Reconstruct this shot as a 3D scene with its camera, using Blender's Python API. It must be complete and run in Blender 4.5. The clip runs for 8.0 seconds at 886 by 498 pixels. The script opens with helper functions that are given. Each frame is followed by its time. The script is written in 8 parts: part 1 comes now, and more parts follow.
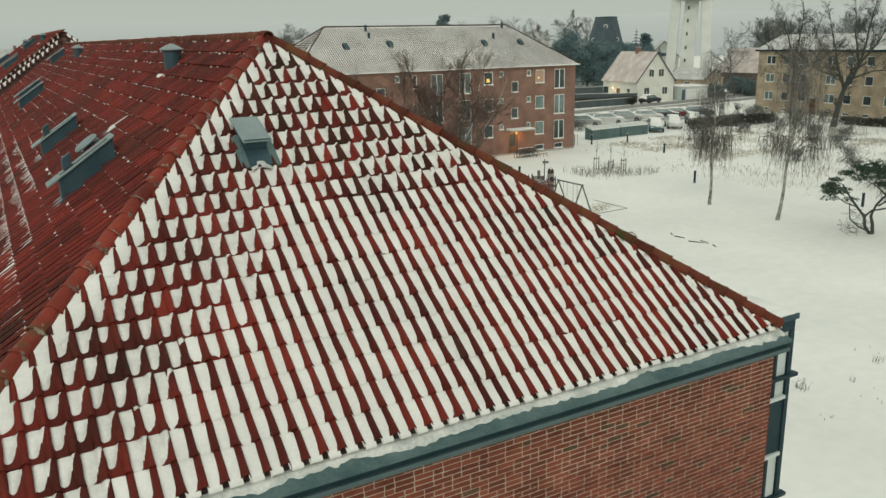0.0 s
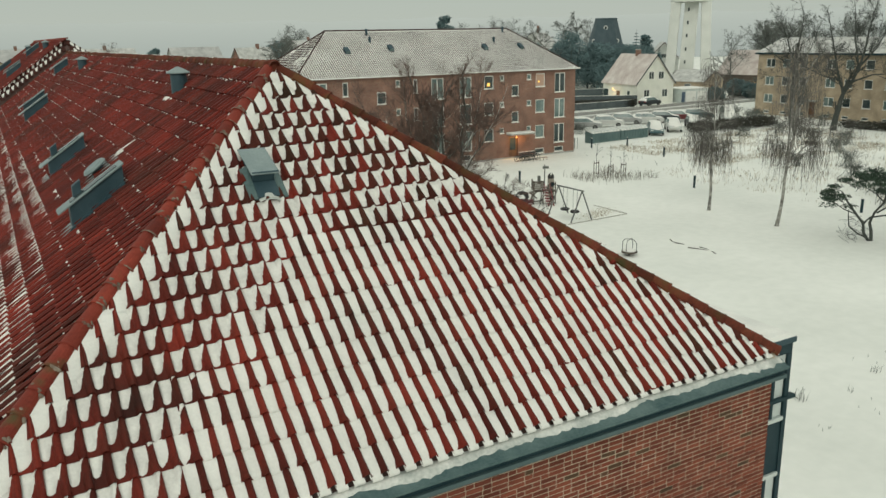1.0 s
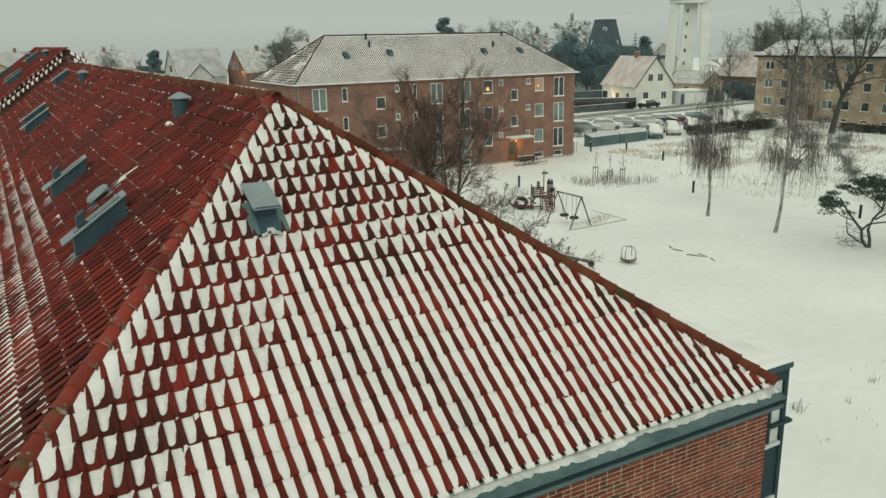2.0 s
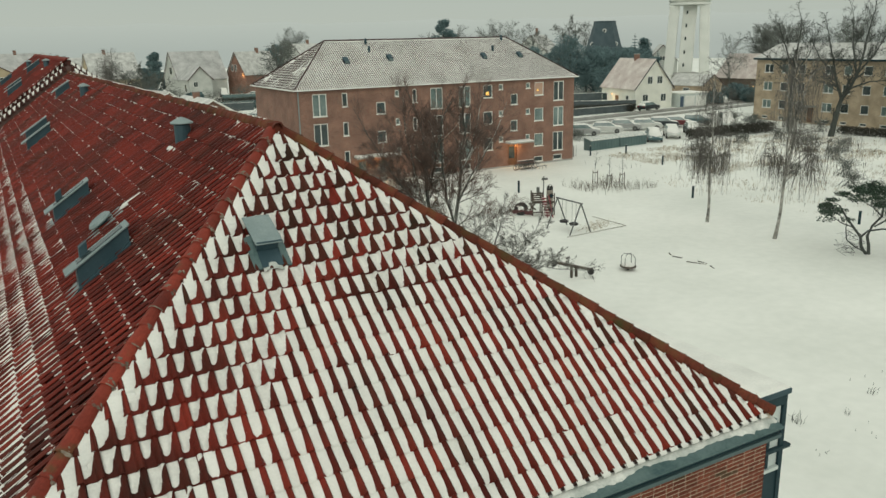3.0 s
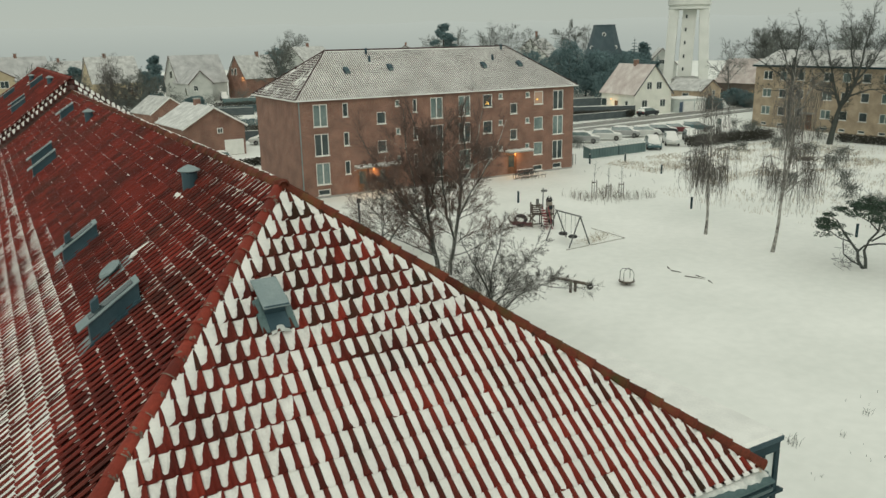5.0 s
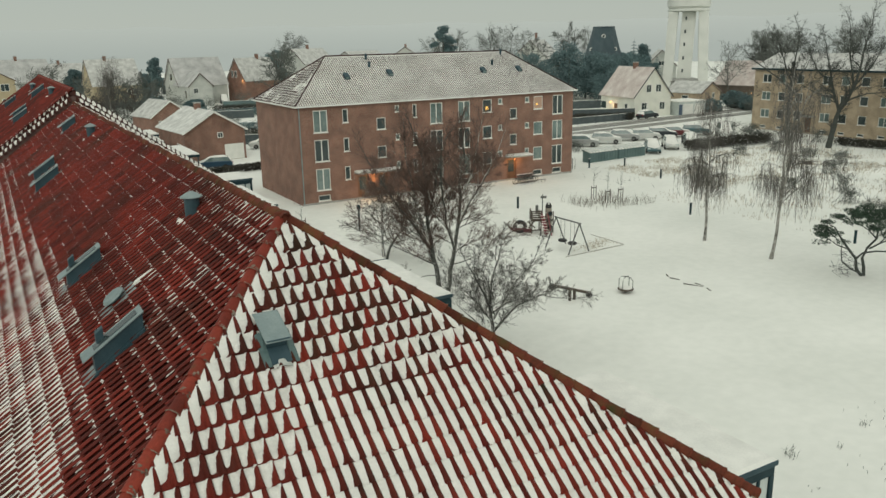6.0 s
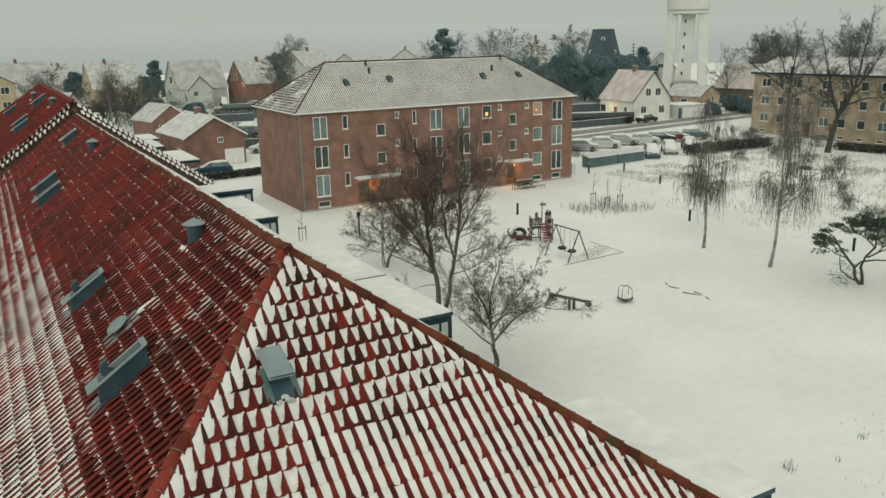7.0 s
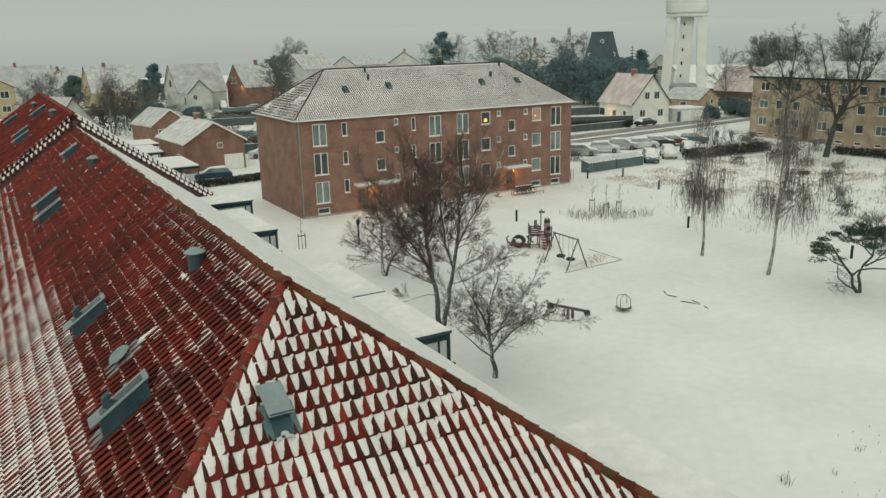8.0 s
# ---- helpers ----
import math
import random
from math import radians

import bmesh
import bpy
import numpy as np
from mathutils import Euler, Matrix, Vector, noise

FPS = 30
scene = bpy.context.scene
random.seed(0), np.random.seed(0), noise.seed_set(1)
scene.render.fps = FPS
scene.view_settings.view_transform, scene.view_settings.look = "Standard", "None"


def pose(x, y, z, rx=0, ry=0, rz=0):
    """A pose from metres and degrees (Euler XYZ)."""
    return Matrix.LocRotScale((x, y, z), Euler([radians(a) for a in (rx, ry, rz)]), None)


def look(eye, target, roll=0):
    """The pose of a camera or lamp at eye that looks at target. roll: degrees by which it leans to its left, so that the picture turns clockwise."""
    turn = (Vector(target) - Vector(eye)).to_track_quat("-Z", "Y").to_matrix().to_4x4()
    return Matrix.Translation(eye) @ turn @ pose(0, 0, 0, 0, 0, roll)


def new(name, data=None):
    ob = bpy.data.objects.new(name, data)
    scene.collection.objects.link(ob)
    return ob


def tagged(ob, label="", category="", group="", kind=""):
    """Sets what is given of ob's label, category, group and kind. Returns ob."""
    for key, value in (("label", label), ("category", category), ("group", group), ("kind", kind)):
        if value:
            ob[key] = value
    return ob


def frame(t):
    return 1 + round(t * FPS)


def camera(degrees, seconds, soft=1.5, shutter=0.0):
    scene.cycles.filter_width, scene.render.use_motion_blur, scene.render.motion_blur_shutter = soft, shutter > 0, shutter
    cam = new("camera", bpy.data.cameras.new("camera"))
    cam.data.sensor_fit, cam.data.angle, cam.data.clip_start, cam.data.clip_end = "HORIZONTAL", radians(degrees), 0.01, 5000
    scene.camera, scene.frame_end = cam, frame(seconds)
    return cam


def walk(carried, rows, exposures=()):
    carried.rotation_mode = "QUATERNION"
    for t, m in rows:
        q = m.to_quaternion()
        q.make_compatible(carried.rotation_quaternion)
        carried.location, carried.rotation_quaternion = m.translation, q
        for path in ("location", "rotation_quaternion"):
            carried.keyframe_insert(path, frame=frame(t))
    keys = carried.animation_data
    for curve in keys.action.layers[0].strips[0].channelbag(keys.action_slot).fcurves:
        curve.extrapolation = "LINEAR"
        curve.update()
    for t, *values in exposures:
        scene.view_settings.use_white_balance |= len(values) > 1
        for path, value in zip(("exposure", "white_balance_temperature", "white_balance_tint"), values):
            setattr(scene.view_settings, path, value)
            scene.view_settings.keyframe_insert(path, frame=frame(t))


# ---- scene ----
cam = camera(58.5, 8.0)
PATH = [
    (0, (0.319, 0.107, 12.674), (9.840, 16.928, 7.524), -1.20),
    (0.5, (0.276, 0.115, 12.891), (9.800, 16.922, 7.731), -1.10),
    (1, (0.225, 0.047, 13.127), (9.754, 16.863, 7.967), -1.10),
    (1.5, (0.222, 0.042, 13.364), (9.754, 16.844, 8.204), -1.10),
    (3, (0.241, 0.077, 14.077), (9.786, 16.882, 8.917), -1.20),
    (3.5, (0.273, 0.086, 14.290), (9.819, 16.891, 9.140), -1.20),
    (4, (0.265, 0.088, 14.520), (9.811, 16.893, 9.380), -1.10),
    (4.5, (0.184, 0.047, 14.765), (9.738, 16.847, 9.615), -1.10),
    (6, (0.158, -0.094, 15.574), (9.718, 16.714, 10.424), -1.20),
    (6.5, (0.149, -0.091, 15.829), (9.712, 16.703, 10.689), -1.20),
    (7, (0.147, -0.105, 16.131), (9.710, 16.690, 11.001), -1.20),
    (7.5, (0.153, -0.126, 16.397), (9.716, 16.668, 11.277), -1.20),
    (8, (0.175, -0.153, 16.710), (9.751, 16.645, 11.600), -1.30),
]
walk(cam, [(t, look(eye, target, roll)) for t, eye, target, roll in PATH],
     exposures=((0, 0.05, 6500, 7.5), (1.5, 0.05, 6500, 6), (4.0, 0.02, 6500, 6.5), (8, 0.0, 6500, 8.5)))

# ---- world and light ----
world = bpy.data.worlds.new("overcast_sky")
scene.world = world
world.use_nodes = True
wn, wl = world.node_tree.nodes, world.node_tree.links
wn.clear()
w_out, w_bg, w_mix = wn.new("ShaderNodeOutputWorld"), wn.new("ShaderNodeBackground"), wn.new("ShaderNodeMixRGB")
w_sky = wn.new("ShaderNodeTexSky")
w_sky.sky_type, w_sky.sun_disc, w_sky.sun_elevation, w_sky.sun_rotation = "NISHITA", False, radians(28), radians(200)
w_scale = wn.new("ShaderNodeMixRGB")
w_scale.blend_type = "MULTIPLY"
w_scale.inputs[0].default_value = 1.0
w_scale.inputs[2].default_value = (0.07, 0.07, 0.07, 1)
w_co, w_sep, w_ramp = wn.new("ShaderNodeTexCoord"), wn.new("ShaderNodeSeparateXYZ"), wn.new("ShaderNodeValToRGB")
wl.new(w_co.outputs["Generated"], w_sep.inputs[0])
wl.new(w_sep.outputs["Z"], w_ramp.inputs[0])
ramp = w_ramp.color_ramp
ramp.elements[0].position, ramp.elements[0].color = 0.0, (0.47, 0.505, 0.46, 1)
ramp.elements[1].position, ramp.elements[1].color = 0.10, (0.415, 0.455, 0.415, 1)
high = ramp.elements.new(0.6)
high.color = (0.82, 0.85, 0.78, 1)
w_mix.inputs[0].default_value = 0.92
wl.new(w_sky.outputs[0], w_scale.inputs[1])
wl.new(w_scale.outputs[0], w_mix.inputs[1])
wl.new(w_ramp.outputs[0], w_mix.inputs[2])
wl.new(w_mix.outputs[0], w_bg.inputs[0])
w_bg.inputs[1].default_value = 1.0
wl.new(w_bg.outputs[0], w_out.inputs[0])

sun = new("sun", bpy.data.lights.new("sun", "SUN"))
sun.data.energy, sun.data.angle, sun.data.color = 0.75, radians(35), (1.0, 0.96, 0.88)
sun.matrix_world = look((0, 0, 60), (22, 34, 40))


# ---- materials ----
def surf(name, c1, c2, scale=1.5, fine=25.0, rough=0.8, bump=0.3, metal=0.0, vary=0.0, by="", spec=0.5, dirt=None, dirt_scale=0.6, dirt_amount=0.45, lying=0.0):
    """A node material with two scales of variation; by: 'island' or 'object' for tone that differs from piece to piece;
    lying: how much snow clings to the sides that face up and into the wind."""
    m = bpy.data.materials.new(name)
    m.use_nodes = True
    n, l = m.node_tree.nodes, m.node_tree.links
    b = n["Principled BSDF"]
    b.inputs["Roughness"].default_value, b.inputs["Metallic"].default_value = rough, metal
    b.inputs["Specular IOR Level"].default_value = spec
    geo = n.new("ShaderNodeNewGeometry")
    big, small = n.new("ShaderNodeTexNoise"), n.new("ShaderNodeTexNoise")
    for tex, s, d in ((big, scale, 4), (small, fine, 3)):
        tex.inputs["Scale"].default_value, tex.inputs["Detail"].default_value = s, d
        l.new(geo.outputs["Position"], tex.inputs["Vector"])
    add = n.new("ShaderNodeMath")
    add.operation = "MULTIPLY_ADD"
    l.new(small.outputs["Fac"], add.inputs[0])
    add.inputs[1].default_value = 0.5
    l.new(big.outputs["Fac"], add.inputs[2])
    rng = n.new("ShaderNodeMapRange")
    rng.inputs["From Min"].default_value, rng.inputs["From Max"].default_value = 0.52, 0.98
    l.new(add.outputs[0], rng.inputs["Value"])
    mix = n.new("ShaderNodeMixRGB")
    mix.inputs[1].default_value, mix.inputs[2].default_value = (*c1, 1), (*c2, 1)
    l.new(rng.outputs[0], mix.inputs[0])
    last = mix.outputs[0]
    if dirt:
        dn, dr, dm = n.new("ShaderNodeTexNoise"), n.new("ShaderNodeValToRGB"), n.new("ShaderNodeMixRGB")
        dn.inputs["Scale"].default_value, dn.inputs["Detail"].default_value = dirt_scale, 6
        l.new(geo.outputs["Position"], dn.inputs["Vector"])
        dr.color_ramp.elements[0].position, dr.color_ramp.elements[1].position = 0.62 - 0.3 * dirt_amount, 0.72
        l.new(dn.outputs["Fac"], dr.inputs[0])
        l.new(dr.outputs[0], dm.inputs[0])
        l.new(last, dm.inputs[1])
        dm.inputs[2].default_value = (*dirt, 1)
        last = dm.outputs[0]
    if vary:
        hs, mr = n.new("ShaderNodeHueSaturation"), n.new("ShaderNodeMapRange")
        mr.inputs["To Min"].default_value, mr.inputs["To Max"].default_value = 1 - vary, 1 + vary * 0.8
        if by == "island":
            l.new(geo.outputs["Random Per Island"], mr.inputs["Value"])
        else:
            l.new(n.new("ShaderNodeObjectInfo").outputs["Random"], mr.inputs["Value"])
        l.new(mr.outputs[0], hs.inputs["Value"])
        l.new(last, hs.inputs["Color"])
        last = hs.outputs[0]
    if lying:
        dot, sn, sr, sm = n.new("ShaderNodeVectorMath"), n.new("ShaderNodeMath"), n.new("ShaderNodeMapRange"), n.new("ShaderNodeMixRGB")
        dot.operation, sn.operation = "DOT_PRODUCT", "ADD"
        l.new(geo.outputs["Normal"], dot.inputs[0])
        dot.inputs[1].default_value = (-0.62, -0.30, 0.72)
        l.new(dot.outputs["Value"], sn.inputs[0])
        l.new(small.outputs["Fac"], sn.inputs[1])
        sr.inputs["From Min"].default_value, sr.inputs["From Max"].default_value = 1.42 - lying, 1.56 - lying
        l.new(sn.outputs[0], sr.inputs["Value"])
        l.new(sr.outputs[0], sm.inputs[0])
        l.new(last, sm.inputs[1])
        sm.inputs[2].default_value = (0.66, 0.66, 0.61, 1)
        last = sm.outputs[0]
    l.new(last, b.inputs["Base Color"])
    if bump:
        bp = n.new("ShaderNodeBump")
        bp.inputs["Strength"].default_value, bp.inputs["Distance"].default_value = bump, 0.01
        l.new(small.outputs["Fac"], bp.inputs["Height"])
        l.new(bp.outputs[0], b.inputs["Normal"])
    return m


def glow(name, colour, power, body=None):
    m = bpy.data.materials.new(name)
    m.use_nodes = True
    b = m.node_tree.nodes["Principled BSDF"]
    b.inputs["Base Color"].default_value = (*(body or colour), 1)
    b.inputs["Emission Color"].default_value, b.inputs["Emission Strength"].default_value = (*colour, 1), power
    return m


def coursed(name, brick, brick2, mortar, width=0.24, height=0.0667, axis="x", fine_bump=0.4):
    """Brickwork for walls that stay far off: courses at true size, with tone that drifts over the wall."""
    m = bpy.data.materials.new(name)
    m.use_nodes = True
    n, l = m.node_tree.nodes, m.node_tree.links
    b = n["Principled BSDF"]
    b.inputs["Roughness"].default_value = 0.88
    geo, sep, com = n.new("ShaderNodeNewGeometry"), n.new("ShaderNodeSeparateXYZ"), n.new("ShaderNodeCombineXYZ")
    l.new(geo.outputs["Position"], sep.inputs[0])
    if axis == "xy":
        s = n.new("ShaderNodeMath")
        l.new(sep.outputs["X"], s.inputs[0])
        l.new(sep.outputs["Y"], s.inputs[1])
        l.new(s.outputs[0], com.inputs[0])
    else:
        l.new(sep.outputs[axis.upper()], com.inputs[0])
    l.new(sep.outputs["Z"], com.inputs[1])
    t = n.new("ShaderNodeTexBrick")
    t.inputs["Scale"].default_value = 1.0
    t.inputs["Brick Width"].default_value, t.inputs["Row Height"].default_value = width, height
    t.inputs["Mortar Size"].default_value = 0.007
    t.inputs["Color1"].default_value, t.inputs["Color2"].default_value, t.inputs["Mortar"].default_value = (*brick, 1), (*brick2, 1), (*mortar, 1)
    l.new(com.outputs[0], t.inputs["Vector"])
    no, mr, hs = n.new("ShaderNodeTexNoise"), n.new("ShaderNodeMapRange"), n.new("ShaderNodeHueSaturation")
    no.inputs["Scale"].default_value, no.inputs["Detail"].default_value = 0.7, 6
    l.new(geo.outputs["Position"], no.inputs["Vector"])
    mr.inputs["From Min"].default_value, mr.inputs["From Max"].default_value = 0.3, 0.7
    mr.inputs["To Min"].default_value, mr.inputs["To Max"].default_value = 0.75, 1.2
    l.new(no.outputs["Fac"], mr.inputs["Value"])
    l.new(mr.outputs[0], hs.inputs["Value"])
    l.new(t.outputs["Color"], hs.inputs["Color"])
    l.new(hs.outputs[0], b.inputs["Base Color"])
    bp = n.new("ShaderNodeBump")
    bp.inputs["Strength"].default_value, bp.inputs["Distance"].default_value = fine_bump, 0.01
    bp.invert = True
    l.new(t.outputs["Fac"], bp.inputs["Height"])
    l.new(bp.outputs[0], b.inputs["Normal"])
    return m


SNOW = surf("snow", (0.68, 0.68, 0.63), (0.80, 0.79, 0.74), 0.5, 9.0, 0.75, 0.25)
SNOW_ROOF = surf("roof_snow", (0.67, 0.665, 0.62), (0.82, 0.81, 0.755), 2.0, 30.0, 0.7, 0.35)
SNOW_GROUND = surf("ground_snow", (0.71, 0.72, 0.665), (0.83, 0.832, 0.775), 0.12, 1.6, 0.8, 0.5)
TILE = surf("clay_tile", (0.086, 0.0116, 0.0072), (0.182, 0.0220, 0.0126), 1.1, 30.0, 0.55, 0.45, vary=0.36, by="island", spec=0.15, dirt=(0.046, 0.013, 0.008), dirt_scale=0.9, dirt_amount=0.5)
TILE_PIECE = surf("clay_tile_piece", (0.086, 0.0116, 0.0072), (0.182, 0.0220, 0.0126), 1.1, 30.0, 0.55, 0.45, vary=0.36, by="object", spec=0.15, dirt=(0.046, 0.013, 0.008), dirt_scale=0.9, dirt_amount=0.5)
RIDGE = surf("ridge_tile_clay", (0.115, 0.019, 0.012), (0.225, 0.036, 0.021), 2.0, 28.0, 0.65, 0.5, vary=0.3, by="object", spec=0.2, dirt=(0.075, 0.055, 0.022), dirt_scale=2.6, dirt_amount=0.2)
MOSSY = surf("mossy_ridge_clay", (0.070, 0.023, 0.013), (0.165, 0.036, 0.021), 3.0, 28.0, 0.8, 0.6, vary=0.35, by="object", spec=0.15, dirt=(0.060, 0.052, 0.018), dirt_scale=3.0, dirt_amount=0.5)
SNOW_THIN = surf("thin_roof_snow", (0.58, 0.57, 0.53), (0.78, 0.77, 0.715), 5.0, 30.0, 0.7, 0.35)
SNOW_WET = surf("wet_snow", (0.34, 0.37, 0.34), (0.70, 0.70, 0.65), 3.5, 24.0, 0.6, 0.4)
JOINT = surf("pale_lime_joint", (0.396, 0.335, 0.241), (0.550, 0.482, 0.370), 3.0, 50.0, 0.95, 0.5)
HIP_MORTAR = surf("weathered_bedding_mortar", (0.09, 0.065, 0.048), (0.30, 0.255, 0.20), 7.0, 50.0, 0.95, 0.5, dirt=(0.11, 0.024, 0.015), dirt_scale=9.0, dirt_amount=0.5)
MOSSY_TILE = surf("mossy_clay_tile", (0.052, 0.015, 0.010), (0.105, 0.025, 0.016), 1.1, 30.0, 0.7, 0.45, vary=0.3, by="island", spec=0.12, dirt=(0.026, 0.020, 0.011), dirt_scale=2.2, dirt_amount=0.6)
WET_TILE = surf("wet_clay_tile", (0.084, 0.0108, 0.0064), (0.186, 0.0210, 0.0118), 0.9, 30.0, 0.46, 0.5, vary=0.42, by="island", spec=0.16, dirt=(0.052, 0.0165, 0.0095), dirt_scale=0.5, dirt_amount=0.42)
# Darker copy of the wet tile: groove shade is put into the pan colour.
SHADED_PAN = surf("shaded_tile_pan", (0.018, 0.0058, 0.0040), (0.056, 0.0115, 0.0075), 1.1, 30.0, 0.7, 0.4, vary=0.45, by="island", spec=0.05)
SADDLE = surf("dark_saddle_clay", (0.032, 0.014, 0.011), (0.075, 0.026, 0.019), 2.0, 28.0, 0.7, 0.4, vary=0.3, by="object", spec=0.15)
MORTAR = surf("lime_mortar", (0.36, 0.31, 0.24), (0.56, 0.50, 0.40), 3.0, 50.0, 0.95, 0.5)
BRICK = surf("red_brick", (0.126, 0.034, 0.022), (0.215, 0.064, 0.038), 3.0, 60.0, 0.88, 0.6, vary=0.34, by="island", spec=0.2)
BRICK_PIECE = surf("red_brick_piece", (0.126, 0.034, 0.022), (0.215, 0.064, 0.038), 3.0, 60.0, 0.88, 0.6, vary=0.34, by="object", spec=0.2)
BURNT_BRICK = surf("burnt_brick", (0.056, 0.042, 0.024), (0.115, 0.058, 0.034), 3.0, 60.0, 0.9, 0.6, vary=0.4, by="island", spec=0.2)
BRICKWORK = coursed("red_brickwork", (0.34, 0.10, 0.055), (0.22, 0.055, 0.035), (0.42, 0.36, 0.29), axis="xy")
APT_BRICK = coursed("brown_red_brickwork", (0.245, 0.128, 0.093), (0.185, 0.096, 0.070), (0.25, 0.18, 0.14), axis="xy")
YELLOW_BRICK = coursed("yellow_brickwork", (0.43, 0.345, 0.24), (0.365, 0.29, 0.20), (0.36, 0.29, 0.22), axis="xy")
ZINC = surf("weathered_zinc", (0.17, 0.225, 0.225), (0.26, 0.32, 0.315), 2.5, 40.0, 0.5, 0.2, metal=0.25)
GUTTER = surf("stained_gutter_lead", (0.036, 0.080, 0.082), (0.105, 0.160, 0.155), 3.0, 26.0, 0.6, 0.3, metal=0.1)
TEAL = surf("dark_teal_paint", (0.045, 0.082, 0.085), (0.070, 0.11, 0.112), 2.0, 40.0, 0.5, 0.15)
SLATE = surf("slate_blue_metal", (0.026, 0.056, 0.070), (0.048, 0.086, 0.102), 2.5, 50.0, 0.55, 0.2, metal=0.1, spec=0.3)
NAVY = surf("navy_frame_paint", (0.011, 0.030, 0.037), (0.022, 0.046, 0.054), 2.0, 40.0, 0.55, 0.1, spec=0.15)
WHITE = surf("white_paint", (0.66, 0.67, 0.62), (0.78, 0.78, 0.73), 1.5, 30.0, 0.6, 0.15)
RENDERED = surf("white_render", (0.60, 0.61, 0.54), (0.74, 0.74, 0.66), 0.6, 14.0, 0.85, 0.3)
# White render greyed: the haze over far houses sits in this colour.
PALE_WALL = surf("hazed_pale_render", (0.38, 0.40, 0.37), (0.52, 0.53, 0.49), 0.6, 14.0, 0.85, 0.3)
YELLOW_WALL = surf("ochre_render", (0.36, 0.30, 0.19), (0.44, 0.37, 0.25), 0.6, 14.0, 0.85, 0.3)
PANEL = surf("pale_panel", (0.45, 0.50, 0.48), (0.55, 0.60, 0.57), 1.5, 20.0, 0.5, 0.1)
GLASS = surf("window_glass", (0.018, 0.030, 0.032), (0.060, 0.080, 0.080), 0.6, 3.0, 0.06, 0.0)
# Pane colour stands for curtains and for pale teal reflections painted in.
BLIND = surf("curtain_reflection_glass", (0.075, 0.115, 0.112), (0.20, 0.26, 0.245), 0.8, 4.0, 0.12, 0.0)
SHADE = glow("lamp_shade", (1.0, 0.58, 0.14), 0.75)
LIT_PALE = glow("dim_lit_window", (0.80, 0.44, 0.28), 0.035, (0.40, 0.27, 0.20))
BULB = glow("lamp_bulb", (1.0, 0.60, 0.25), 0.35)
WOOD_DOOR = surf("stained_door_wood", (0.10, 0.05, 0.025), (0.17, 0.085, 0.04), 3.0, 30.0, 0.6, 0.3)
# The next two bark greys lean green-blue: distance haze put into the colour.
DARK_BARK = surf("wet_dark_bark", (0.034, 0.039, 0.034), (0.075, 0.083, 0.074), 4.0, 40.0, 0.95, 0.6)
BARK = surf("dark_bark", (0.050, 0.055, 0.048), (0.105, 0.112, 0.100), 4.0, 40.0, 0.95, 0.6)
BIRCH = surf("birch_bark", (0.20, 0.19, 0.165), (0.46, 0.45, 0.41), 5.0, 24.0, 0.85, 0.4, dirt=(0.030, 0.029, 0.026), dirt_scale=4.0, dirt_amount=0.66)
DARK_TWIG = surf("brown_twig_bark", (0.050, 0.040, 0.033), (0.095, 0.076, 0.063), 4.0, 40.0, 0.9, 0.2)
RED_TWIG = surf("reddish_twig_bark", (0.082, 0.056, 0.045), (0.150, 0.103, 0.084), 1.2, 40.0, 0.9, 0.2)
SNOWY_BARK = surf("snow_plastered_bark", (0.045, 0.048, 0.042), (0.095, 0.100, 0.088), 4.0, 14.0, 0.95, 0.6, lying=0.20)
SNOWY_TWIG = surf("snow_dusted_twigs", (0.054, 0.052, 0.046), (0.110, 0.105, 0.092), 4.0, 14.0, 0.9, 0.2, lying=0.10)
FINE_TWIG = surf("pale_twig_bark", (0.080, 0.075, 0.067), (0.145, 0.137, 0.124), 4.0, 40.0, 0.9, 0.2)
# Twig grey carries the same green-blue haze tint in its base colour.
TWIG = surf("twig_bark", (0.084, 0.092, 0.082), (0.148, 0.160, 0.144), 4.0, 40.0, 0.9, 0.2)
NEEDLE = surf("pine_needles", (0.018, 0.040, 0.024), (0.045, 0.080, 0.048), 2.0, 20.0, 0.8, 0.2, vary=0.4, by="island")
# Foliage made paler and bluer: distance haze is mixed into this colour.
EVERGREEN = surf("hazed_evergreen", (0.088, 0.146, 0.150), (0.128, 0.195, 0.198), 0.5, 6.0, 0.85, 0.2, vary=0.10, by="island")
HEDGE = surf("hedge_twigs", (0.030, 0.032, 0.024), (0.065, 0.062, 0.048), 1.5, 14.0, 0.9, 0.3, vary=0.3, by="island")
DRY_STALK = surf("dry_stalk", (0.13, 0.115, 0.092), (0.24, 0.215, 0.175), 1.5, 20.0, 0.9, 0.0, vary=0.4, by="island")
PALE_TIMBER = surf("snow_rubbed_timber", (0.20, 0.18, 0.145), (0.32, 0.29, 0.24), 3.0, 30.0, 0.9, 0.3)
STRAW = surf("dry_grass", (0.30, 0.245, 0.165), (0.48, 0.41, 0.295), 1.5, 20.0, 0.9, 0.0, vary=0.4, by="island")
FENCE = surf("dark_fence_board", (0.045, 0.060, 0.064), (0.085, 0.105, 0.108), 1.5, 20.0, 0.8, 0.3)
GREEN_BOX = surf("green_container_steel", (0.075, 0.125, 0.125), (0.11, 0.17, 0.165), 1.0, 20.0, 0.55, 0.15)
RUBBER = surf("black_rubber", (0.018, 0.018, 0.018), (0.035, 0.034, 0.033), 4.0, 30.0, 0.85, 0.2)
